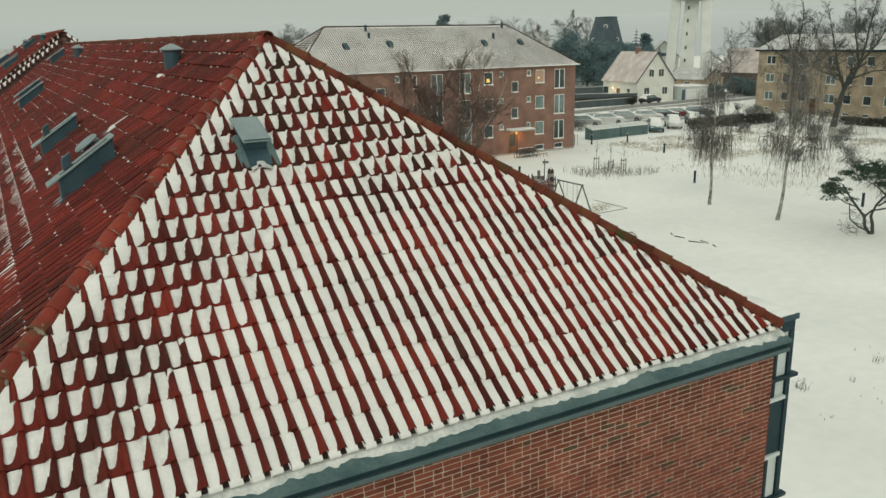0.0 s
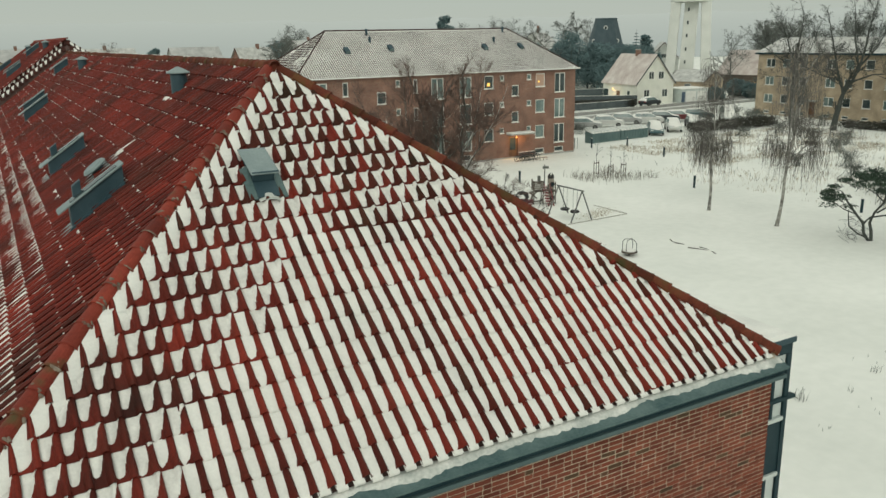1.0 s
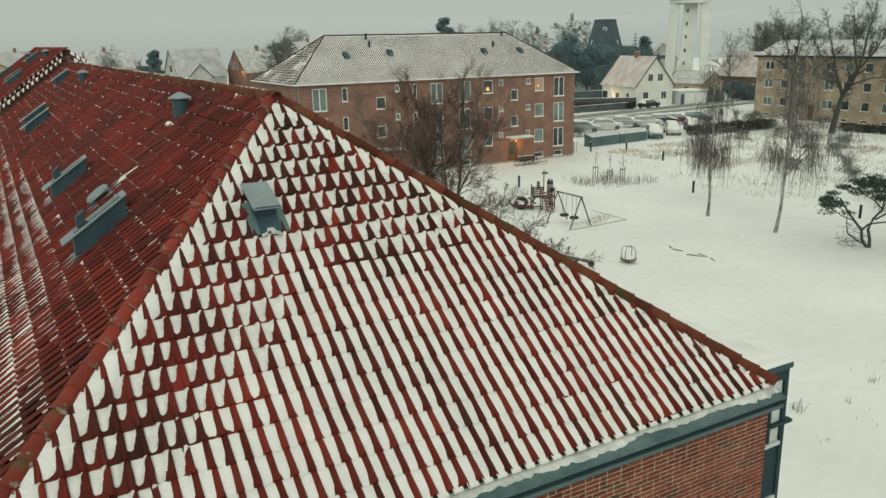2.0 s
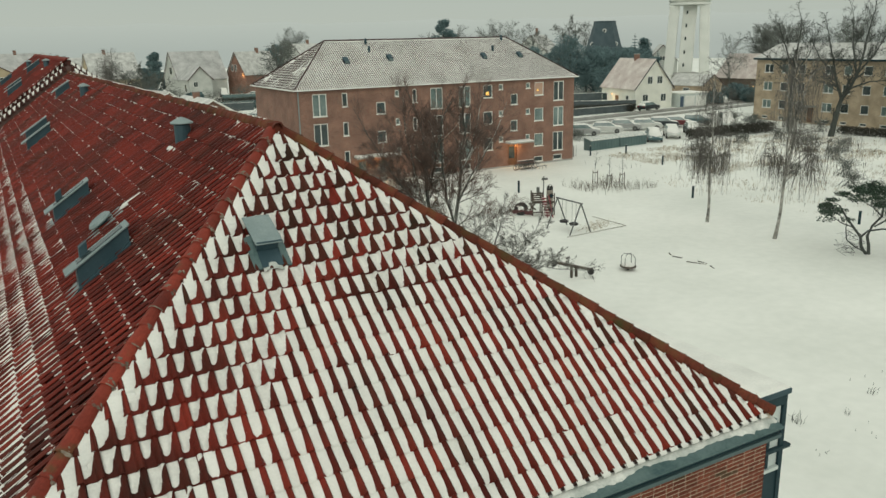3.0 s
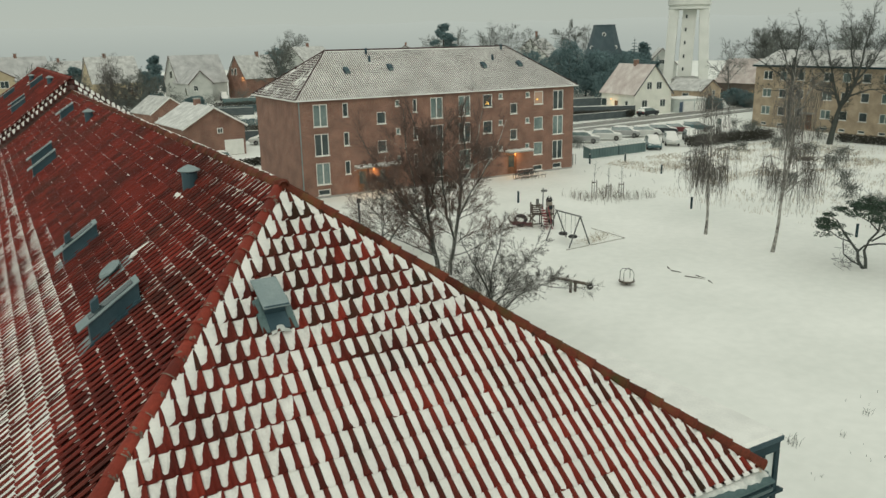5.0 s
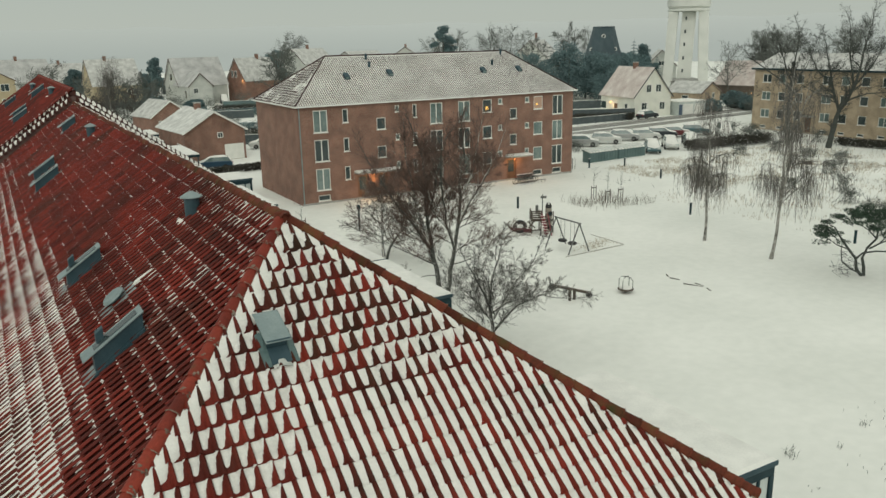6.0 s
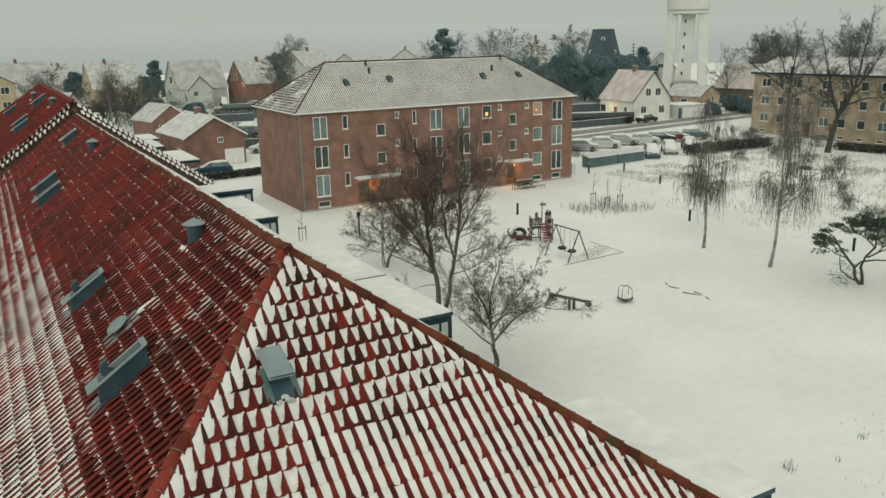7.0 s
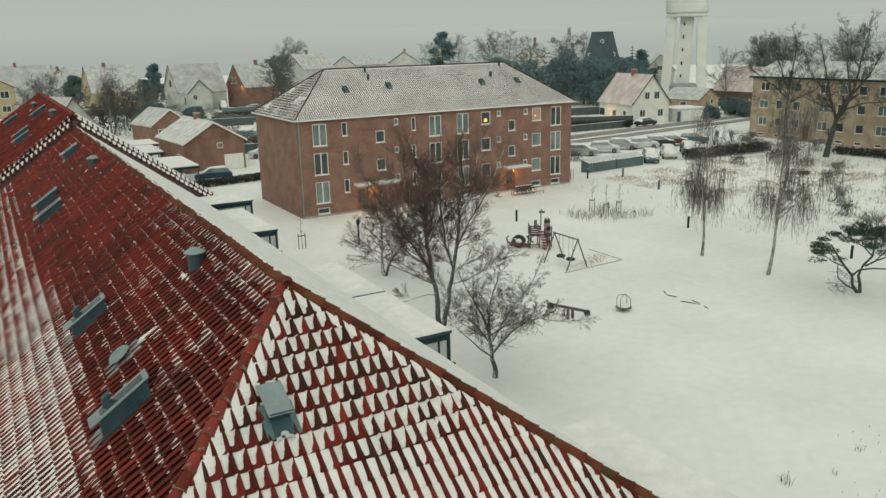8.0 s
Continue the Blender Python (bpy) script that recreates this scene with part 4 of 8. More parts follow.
def skylight(m, length=1.02, width=0.33, rise=0.41, pipe=True):
    """A raised roof window: slate-blue upright cheeks, an overhanging lid, a lead apron and a pipe at its foot."""
    t = thing("roof_window", "slate-blue metal roof window raised above the red tiles", "roof window", "roof windows")
    w = width
    P = lambda u, v, h: m @ Vector((u, v + h * SI, h * CO))
    slab = lambda q, lo, hi: Geo().hull([P(u, v, h + lo) for u, v, h in q], [P(u, v, h + hi) for u, v, h in q])
    foot = [(-w, 0, 0), (0, 0, 0), (0, length, 0), (-w, length, 0)]
    part("cheeks", Geo().hull([P(u, v, -0.03) for u, v, _ in foot], [P(u, v, rise * (1.0 if v == 0 else 0.85)) for u, v, _ in foot]), SLATE, t, bevel=0.008)
    lid = [(-w - 0.04, -0.22, rise * 1.03), (0.04, -0.22, rise * 1.03), (0.04, length + 0.02, rise * 0.86), (-w - 0.04, length + 0.02, rise * 0.86)]
    part("lid", slab(lid, 0.004, 0.034), ZINC, t, "pale zinc lid", bevel=0.006)
    pane = [(-w + 0.06, 0.02, rise * 1.0 + 0.036), (-0.06, 0.02, rise * 1.0 + 0.036), (-0.06, length - 0.1, rise * 0.88 + 0.036), (-w + 0.06, length - 0.1, rise * 0.88 + 0.036)]
    part("pane", slab(pane, 0.0, 0.01), GLASS, t)
    part("side_flashing", slab([(0.002, 0, 0.10), (0.10, -0.05, 0.096), (0.10, length, 0.096), (0.002, length, 0.10)], -0.06, 0.014), SLATE, t)
    part("apron", slab([(-w - 0.06, -0.26, 0.07), (0.10, -0.26, 0.07), (0.05, 0.0, 0.085), (-w - 0.05, 0.0, 0.085)], 0.0, 0.012), ZINC, t, "lead apron")
    for k, (a, ln) in enumerate(((-0.02, 0.62), (-0.24, 0.36))):
        part("snow_strip", Geo().hull([P(a - 0.05, length + 0.02, 0.03), P(a + 0.05, length + 0.02, 0.03), P(a + 0.035, length + ln, 0.05), P(a - 0.035, length + ln, 0.05)],
                                      [P(a - 0.04, length + 0.03, 0.085), P(a + 0.04, length + 0.03, 0.085), P(a + 0.02, length + ln - 0.03, 0.08), P(a - 0.02, length + ln - 0.03, 0.08)]), SNOW_ROOF, t, "snow caught behind the frame")
    if pipe:
        part("pipe", Geo().hull([P(u, v, rise * 0.6) for u, v in ((-0.34, 0.10), (-0.20, 0.10), (-0.20, 0.26), (-0.34, 0.26))], [P(u, v, rise + 0.21) for u, v in ((-0.34, 0.10), (-0.20, 0.10), (-0.20, 0.26), (-0.34, 0.26))]), SLATE, t, "square slate duct", bevel=0.01)
    return t


skylight(on_left(1.12, 13.07))
skylight(on_left(1.20, 18.30), 0.92, rise=0.37)
skylight(on_left(1.35, 30.9), 1.0, 0.34, pipe=False)
skylight(on_left(1.45, 33.2), 0.95, 0.34, pipe=False)
skylight(on_left(3.05, 38.6), 0.7, 0.5, pipe=False)
for x_, y_ in ((1.5, 50.6), (1.6, 53.0), (2.9, 56.5), (1.5, 64.5)):
    skylight(on_left(x_, y_, wing_side=True), 0.95, 0.34, pipe=False)


def roof_vent(x, y, wing_side=False):
    """A round sheet-metal vent pipe with a conical cap, standing upright on the slope."""
    z = (FZ - (RX - x) * FS) if wing_side else left_z(x)
    t = thing("roof_vent", "dark slate vent pipe with a grey conical cap", "vent", "roof vents")
    part("pipe", Geo().lathe(x, y, [(0.155, z - 0.15), (0.155, z + 0.34), (0.145, z + 0.36)], 18), SLATE, t, smooth=False)
    part("cap", Geo().lathe(x, y, [(0.205, z + 0.364), (0.225, z + 0.375), (0.22, z + 0.392), (0.12, z + 0.45), (0.02, z + 0.495)], 18), ZINC, t, "grey conical cap")
    sn = Geo()
    for k in range(7):
        a_ = k * 0.9
        p = Vector((x - 0.20 + 0.05 * math.sin(a_), y - 0.2 + 0.06 * k, left_z(x - 0.2) + 0.04 if not wing_side else z - 0.1))
        sn.tube([p - Vector((0.09, 0, 0.07)), p, p + Vector((0.06, 0, 0.05))], [0.01, 0.05, 0.01], 6)
    part("snow_clump", sn, SNOW_ROOF, t, smooth=True)
    return t


roof_vent(3.56, 16.2)
roof_vent(3.60, 33.0)
roof_vent(3.65, 50.6, True)
roof_vent(3.35, 62.5, True)

# the flat disc vent between the roof windows
m = on_left(1.85, 15.25)
disc = thing("disc_vent", "pale round metal disc vent on the roof tiles", "vent")
part("collar", Geo().tube([m @ Vector((0, 0, 0)), m @ Vector((0, 0, 0.14))], 0.12, 16), SLATE, disc)
part("disc", Geo().tube([m @ Vector((0, 0, 0.14)), m @ Vector((0, 0, 0.16)), m @ Vector((0, 0, 0.20))], [0.225, 0.235, 0.20], 24), ZINC, disc, "pale round lid")
part("flashing", Geo().hull([m @ Vector(p) for p in [(-0.3, -0.42, 0.05), (0.3, -0.42, 0.05), (0.3, 0.42, 0.05), (-0.3, 0.42, 0.05)]], [m @ Vector(p) for p in [(-0.3, -0.42, 0.062), (0.3, -0.42, 0.062), (0.28, 0.40, 0.075), (-0.28, 0.40, 0.075)]]), ZINC, disc)
part("snow_cap", Geo().tube([m @ Vector((0.02, 0.38, 0.05)), m @ Vector((0.02, 0.48, 0.06)), m @ Vector((0.02, 0.85, 0.05))], [0.03, 0.05, 0.015], 8), SNOW_ROOF, disc, smooth=True)

# the hood on the hipped end
HM = HIP_M @ Matrix.Translation((3.155 - RX, (10.475 - EY) / CO, 0))
hood = thing("roof_hood", "slate-blue sheet-metal hood vent on the snowy tiles", "vent")
hull_on = lambda low, high: Geo().hull([HM @ Vector(p) for p in low], [HM @ Vector(p) for p in high])
part("box", hull_on([(0.05, 0.05, -0.02), (0.35, 0.05, -0.02), (0.35, 0.62, -0.02), (0.05, 0.62, -0.02)],
                    [(0.05, 0.10, 0.25), (0.35, 0.10, 0.25), (0.35, 0.62, 0.10), (0.05, 0.62, 0.10)]), SLATE, hood, bevel=0.008)
part("lid", hull_on([(0.005, 0.03, 0.256), (0.395, 0.03, 0.256), (0.395, 0.68, 0.104), (0.005, 0.68, 0.104)],
                    [(0.005, 0.03, 0.276), (0.395, 0.03, 0.276), (0.395, 0.68, 0.124), (0.005, 0.68, 0.124)]), ZINC, hood, "pale blue-grey lid", bevel=0.006)
part("lid_seam", hull_on([(0.02, 0.045, 0.2765), (0.38, 0.045, 0.2765), (0.38, 0.075, 0.270), (0.02, 0.075, 0.270)],
                         [(0.02, 0.05, 0.284), (0.38, 0.05, 0.284), (0.38, 0.07, 0.280), (0.02, 0.07, 0.280)]), SLATE, hood, "folded front edge")
for sx in (0, 1):
    x0, x1, xo = (-0.06, 0.045, -0.10) if sx == 0 else (0.355, 0.46, 0.50)
    part("flashing", hull_on([(min(x0, x1), -0.24, 0.062), (max(x0, x1), -0.24, 0.062), (max(x0, x1), 0.34, 0.066), (min(x0, x1), 0.34, 0.066)],
                             [(min(x0, x1), -0.24, 0.088), (max(x0, x1), -0.24, 0.088), (max(x0, x1), 0.34, 0.13 if sx == 0 else 0.08), (min(x0, x1), 0.34, 0.08 if sx == 0 else 0.13)]), GUTTER, hood, "dented lead flashing")
part("apron", hull_on([(0.049, -0.22, 0.055), (0.351, -0.22, 0.055), (0.351, 0.06, 0.055), (0.049, 0.06, 0.055)],
                      [(0.049, -0.22, 0.094), (0.351, -0.22, 0.094), (0.351, 0.06, 0.102), (0.049, 0.06, 0.102)]), SLATE, hood, "lead apron")
heap = Geo()
for k in range(11):
    for q in range(5):
        u, v = 0.06 + 0.28 * k / 10, -0.29 + 0.20 * q / 4
        heap.v.append(tuple(HM @ Vector((u, v + 0.03 * math.sin(9 * u) - 0.015 * (k in (0, 10)), 0.052 + 0.055 * math.sin(math.pi * min(1, (q + 0.7) / 4.2)) * math.sin(math.pi * (k + 0.6) / 11.2)))))
heap.f = [(k * 5 + q, (k + 1) * 5 + q, (k + 1) * 5 + q + 1, k * 5 + q + 1) for k in range(10) for q in range(4)]
part("apron_snow", heap, SNOW_WET, hood, "snow", smooth=True)

# ---- the brick apartment block ----
AX0, AX1, AY0, AY1, AE, ARIDGE = 25.95, 59.2, 72.7, 85.7, 9.55, 14.0
apt = thing("apartment_block", "three-storey brown-red brick apartment block with a snow-dusted hipped roof", "building")
L = AX1 - AX0
TOPS = (9.10, 6.27, 3.43)
holes, kinds = [], []


def opening(x0, x1, z0, z1, **kw):
    holes.append((x0 - AX0, x1 - AX0, z0, z1))
    kinds.append(kw)


for i, top in enumerate(TOPS):
    lit = i == 0
    for x in (27.48, 40.38, 43.78, 56.28):
        opening(x, x + 1.48, top - 2.15, top, bars=1, glass=GLASS if (x * 7 + i) % 2 > 1.2 else BLIND)
    opening(30.54, 31.14, top - 1.36, top, bars=0)
    opening(38.30, 38.80, top - 1.38, top, bars=0)
    opening(36.30, 36.82, top - 0.66, top, bars=0, glass=BLIND)
    opening(48.86, 49.42, top - 0.6, top, bars=0, glass=BLIND)
    opening(52.46, 53.04, top - 0.62, top, bars=0, glass=BLIND)
    opening(46.86, 48.05, top - 1.38, top, bars=0, glass=GLASS)
    opening(53.64, 54.90, top - 1.44, top, bars=0, glass=LIT_PALE if lit else BLIND)
for z in (6.80, 3.95):
    opening(34.2, 35.22, z, z + 1.2, bars=0)
    opening(50.42, 51.36, z, z + 1.18, bars=0)
for x in (27.58, 53.62, 56.36, 40.5, 43.9):
    opening(x, x + 1.28, 0.22, 0.82, bars=0)
door_holes = [(34.15, 35.2), (50.05, 51.3), (31.85, 33.1)]
for a_, b_ in door_holes:
    holes.append((a_ - AX0, b_ - AX0, 0.15, 2.45))
g = Geo()
wall_sheet(g, (AX0, AY0, 0), (1, 0, 0), 0, L, -0.3, AE, holes, 0.34)
front = part("wall", g, APT_BRICK, apt, "brown-red brick front wall")
for h, kw in zip(holes, kinds):
    window(apt, (AX0, AY0, 0), (1, 0, 0), h[0], h[1], h[2], h[3], depth=0.13, frame_w=0.085, **kw)
g = Geo().box(AX0, AX0 + 0.34, AY0 + 0.34, AY1, -0.3, AE).box(AX1 - 0.34, AX1, AY0 + 0.34, AY1, -0.3, AE).box(AX0 + 0.34, AX1 - 0.34, AY1 - 0.34, AY1, -0.3, AE)
part("wall", g, APT_BRICK, apt)
part("plinth", Geo().box(AX0 - 0.03, AX1 + 0.03, AY0 - 0.03, AY0 - 0.003, -0.3, 0.14), CONCRETE, apt)
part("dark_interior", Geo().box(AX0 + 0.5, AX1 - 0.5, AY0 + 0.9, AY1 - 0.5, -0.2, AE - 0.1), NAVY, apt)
for a_, b_ in door_holes:
    d_ = part("door", Geo().box(a_ + 0.05, b_ - 0.05, AY0 + 0.18, AY0 + 0.24, 0.15, 2.40), WOOD_DOOR, apt, "dark wooden entrance door")
    part("pane", Geo().box(a_ + 0.25, b_ - 0.25, AY0 + 0.165, AY0 + 0.178, 0.9, 2.2), GLASS, d_)
for a_, b_ in ((31.5, 36.3), (49.7, 52.9)):
    c_ = part("canopy", Geo().box(a_, b_, AY0 - 1.05, AY0 - 0.004, 2.62, 2.78), CONCRETE, apt, "flat entrance canopy under snow", bevel=0.02)
    part("canopy_snow", Geo().hull([(a_, AY0 - 1.05, 2.784), (b_, AY0 - 1.05, 2.784), (b_, AY0 - 0.01, 2.784), (a_, AY0 - 0.01, 2.784)],
                                   [(a_ + 0.08, AY0 - 0.96, 2.89), (b_ - 0.08, AY0 - 0.96, 2.89), (b_ - 0.08, AY0 - 0.01, 2.92), (a_ + 0.08, AY0 - 0.01, 2.92)]), SNOW, c_)
    lamp_x = (a_ + b_) / 2 - 0.3
    part("wall_lamp", Geo().lathe(lamp_x, AY0 - 0.12, [(0.03, 2.20), (0.07, 2.24), (0.07, 2.36), (0.04, 2.44)], 12), BULB, apt, "glowing entrance lamp")
    li = new("entrance_light", bpy.data.lights.new("entrance_light", "POINT"))
    li.data.energy, li.data.color, li.data.shadow_soft_size = 100 if a_ < 40 else 60, (1.0, 0.46, 0.14), 0.15
    li.location = (lamp_x, AY0 - 0.75, 2.2)
part("lamp_shade", Geo().hull([(47.2, AY0 + 0.05, 8.0), (47.66, AY0 + 0.05, 8.0), (47.66, AY0 + 0.07, 8.0), (47.2, AY0 + 0.07, 8.0)],
                              [(47.3, AY0 + 0.05, 8.36), (47.56, AY0 + 0.05, 8.36), (47.56, AY0 + 0.07, 8.36), (47.3, AY0 + 0.07, 8.36)]), SHADE, apt, "glowing lamp shade in the window")
part("lamp_shade", Geo().tube([(54.1, AY0 + 0.06, 8.15), (54.1, AY0 + 0.06, 8.32)], [0.11, 0.06], 10), SHADE, apt)
# eaves, roof and its tiles
EO = 0.32
r0, r1 = 31.6, 54.1
ay = (AY0 + AY1) / 2
x0, x1, y0, y1 = AX0 - EO, AX1 + EO, AY0 - EO, AY1 + EO
g = Geo().add([(x0, y0, AE), (x1, y0, AE), (x1, y1, AE), (x0, y1, AE), (r0, ay, ARIDGE), (r1, ay, ARIDGE)],
              [(0, 1, 5, 4), (1, 2, 5), (2, 3, 4, 5), (3, 0, 4), (3, 2, 1, 0)])
aroof = part("roof", g, SNOW, apt, "pale roof with snow in its pantile rows")
part("eaves_board", Geo().box(x0 - 0.06, x1 + 0.06, y0 - 0.08, y0 - 0.004, AE - 0.09, AE + 0.04).box(x0 - 0.08, x0 - 0.004, y0 - 0.004, y1, AE - 0.09, AE + 0.04), WHITE, apt, "white gutter with snow")
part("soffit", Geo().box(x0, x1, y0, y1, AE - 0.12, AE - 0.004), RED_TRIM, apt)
part("downpipe", Geo().tube([(AX0 + 0.12, AY0 - 0.07, 0.1), (AX0 + 0.12, AY0 - 0.07, AE - 0.1)], 0.06, 8), ZINC, apt)


def far_tiles(m, width, length, lines, seed, red):
    """Small-scale tile rows for a roof that stays far off: snow below, bare rolls standing out of it."""
    rolls = Geo()
    r = random.Random(seed)
    w, gauge = 0.235, 0.36
    for row in range(int(length / gauge)):
        for k in range(int(width / w)):
            u, v = k * w, row * gauge
            if any(a * (u + w / 2) + b * (v + gauge / 2) - c > -0.12 for a, b, c in lines):
                continue
            n_ = noise.noise(Vector((u * 0.35, v * 0.5, seed)))
            ww = 0.060 + 0.03 * n_ + red + r.uniform(-0.012, 0.012)
            if ww < 0.02:
                continue
            p = [(u, v, 0.01), (u + ww, v, 0.01), (u + ww * 0.5, v + 0.02, 0.055 + r.uniform(0, 0.01)), (u + ww * 0.12, v + gauge * 0.92, 0.008), (u + ww * 0.88, v + gauge * 0.92, 0.008), (u + ww * 0.5, v + gauge * 0.92, 0.022)]
            rolls.add([m @ Vector(q) for q in p], [(0, 2, 5, 3), (2, 1, 4, 5), (0, 1, 2)])
            lip = 0.012 + 0.012 * n_ + r.uniform(-0.008, 0.008)
            if lip > 0.012 and red > 0.0:
                rolls.add([m @ Vector(q) for q in ((u + ww, v, 0.0), (u + w, v, 0.0), (u + w, v + 0.008, lip), (u + ww, v + 0.008, lip), (u + w, v + 0.05, 0.0), (u + ww, v + 0.05, 0.0))], [(0, 1, 2, 3), (3, 2, 4, 5)])
    return rolls


def slope_frame(o, u, top):
    o, u, top = Vector(o), Vector(u).normalized(), Vector(top)
    v = top - o
    v = (v - u * v.dot(u)).normalized()
    return plane_matrix(o, u, v), (top - o).dot(v)


FAR_TILE = surf("far_clay_tile", (0.032, 0.015, 0.0125), (0.062, 0.027, 0.022), 0.6, 12.0, 0.75, 0.2, vary=0.3, by="island")
m, sl = slope_frame((x0, y0, AE + 0.01), (1, 0, 0), (r0, ay, ARIDGE + 0.01))
k_ = (r0 - x0) / sl
part("tiling", far_tiles(m, x1 - x0, sl, [(-1, k_, 0), (1, (x1 - r1) / sl, x1 - x0)], 3, 0.036), FAR_TILE, aroof)["kind"] = "stuff"
m, sl = slope_frame((x0, y1, AE + 0.01), (0, -1, 0), (r0, ay, ARIDGE + 0.01))
k_ = (y1 - ay) / sl
part("tiling", far_tiles(m, y1 - y0, sl, [(-1, k_, 0), (1, k_, y1 - y0)], 5, -0.028), FAR_TILE, aroof)["kind"] = "stuff"
part("ridge", Geo().tube([(r0, ay, ARIDGE + 0.02), (r1, ay, ARIDGE + 0.02)], 0.09, 8), FAR_TILE, aroof)
for p, q in (((x0, y0, AE), (r0, ay, ARIDGE)), ((x1, y0, AE), (r1, ay, ARIDGE)), ((x0, y1, AE), (r0, ay, ARIDGE))):
    part("hip", Geo().tube([Vector(p) + Vector((0, 0, 0.03)), Vector(q) + Vector((0, 0, 0.03))], 0.075, 8), FAR_TILE, aroof)
for fx, fy, big in ((32.3, 75.7, 1), (37.3, 75.9, 1), (48.8, 75.7, 1), (53.6, 75.7, 1), (35.8, 77.4, 0), (50.9, 77.0, 0), (36.0, 78.6, 2), (53.2, 78.7, 2)):
    z = AE + (fy - y0) / (ay - y0) * (ARIDGE - AE)
    if big == 1:
        d_ = part("roof_window", Geo().hull([(fx, fy - 0.02, z - 0.15), (fx + 0.6, fy - 0.02, z - 0.15), (fx + 0.6, fy + 0.8, z - 0.1), (fx, fy + 0.8, z - 0.1)], [(fx + 0.03, fy + 0.02, z + 0.32), (fx + 0.57, fy + 0.02, z + 0.32), (fx + 0.57, fy + 0.62, z + 0.72), (fx + 0.03, fy + 0.62, z + 0.72)]), SLATE, aroof, "small dark roof window", bevel=0.02)
        part("pane", Geo().box(fx + 0.08, fx + 0.47, fy - 0.034, fy - 0.024, z + 0.06, z + 0.28), BLIND, d_)
    else:
        part("vent", Geo().lathe(fx, fy, [(0.13, z - 0.2), (0.13, z + 0.45), (0.20, z + 0.47), (0.03, z + 0.6)], 10), SLATE, aroof)

# ---- houses of the town ----
def cottage(label, at, w, l, eave, ridge, wall_mat, roof_mat=None, yaw=0.0, doors=(), gable_windows=(), side_windows=(), chimney=None, group="town houses", trim=None, over=0.35, lamp=None, category="house"):
    """A gabled house. at: middle of the front gable on the ground; the gable faces -y before the turn, w across it, l deep."""
    base = Matrix.Translation((at[0], at[1], 0)) @ Matrix.Rotation(radians(yaw), 4, "Z")
    t = thing("town_house", label, category, group)
    h = w / 2
    sl = (ridge - eave) / h
    g = Geo()
    th = 0.3
    pent = [(-h, 0, -0.3), (h, 0, -0.3), (h, 0, eave), (0, 0, ridge - 0.02), (-h, 0, eave)]
    g.hull([base @ Vector(p) for p in pent], [base @ Vector((p[0], l, p[2])) for p in pent])
    part("wall", g, wall_mat, t)
    e0 = eave - over * sl
    for sx in (-1, 1):
        low = [(sx * (h + over), -over, e0 - 0.0), (0, -over, ridge), (0, l + over, ridge), (sx * (h + over), l + over, e0)]
        high = [(p[0], p[1], p[2] + 0.16) for p in low]
        if sx < 0:
            low, high = low[::-1], high[::-1]
        part("roof", Geo().hull([base @ Vector(p) for p in low], [base @ Vector(p) for p in high]), roof_mat or DISTANT_ROOF, t, "snow-dusted roof")
        part("bargeboard", Geo().hull([base @ Vector(p) for p in [(0, -over - 0.06, ridge - 0.12), (0, -over - 0.006, ridge - 0.12), (sx * (h + over), -over - 0.006, e0 - 0.12), (sx * (h + over), -over - 0.06, e0 - 0.12)]],
                                      [base @ Vector(p) for p in [(0, -over - 0.06, ridge + 0.13), (0, -over - 0.006, ridge + 0.13), (sx * (h + over), -over - 0.006, e0 + 0.13), (sx * (h + over), -over - 0.06, e0 + 0.13)]]), trim or RED_TRIM, t)
    bm = base
    for x0, x1, z0, z1 in gable_windows:
        f = part("window", Geo().box(x0, x1, -0.05, -0.004, z0, z1, bm), WHITE, t)
        part("pane", Geo().box(x0 + 0.1, (x0 + x1) / 2 - 0.04, -0.064, -0.054, z0 + 0.1, z1 - 0.1, bm), GLASS, f)
        part("pane", Geo().box((x0 + x1) / 2 + 0.04, x1 - 0.1, -0.064, -0.054, z0 + 0.1, z1 - 0.1, bm), GLASS, f)
    for side, y0, y1, z0, z1 in side_windows:
        xa, xb = (-h - 0.05, -h - 0.004) if side < 0 else (h + 0.004, h + 0.05)
        xc, xd = (-h - 0.064, -h - 0.054) if side < 0 else (h + 0.054, h + 0.064)
        f = part("window", Geo().box(xa, xb, y0, y1, z0, z1, bm), WHITE, t)
        part("pane", Geo().box(xc, xd, y0 + 0.1, y1 - 0.1, z0 + 0.1, z1 - 0.1, bm), GLASS, f)
    for side, y0, y1, z1 in doors:
        if side == 0:
            part("door", Geo().box(y0, y1, -0.06, -0.004, 0, z1, bm), WHITE if y1 - y0 > 2 else WOOD_DOOR, t)
        else:
            xa, xb = (-h - 0.06, -h - 0.004) if side < 0 else (h + 0.004, h + 0.06)
            part("door", Geo().box(xa, xb, y0, y1, 0, z1, bm), WOOD_DOOR, t)
    if chimney is not None:
        cy, chh = chimney
        c_ = part("chimney", Geo().box(-0.4, 0.4, cy - 0.35, cy + 0.35, ridge - 0.8, ridge + chh, bm), APT_BRICK, t)
        part("chimney_top", Geo().box(-0.45, 0.45, cy - 0.4, cy + 0.4, ridge + chh + 0.002, ridge + chh + 0.14, bm), CONCRETE, c_)
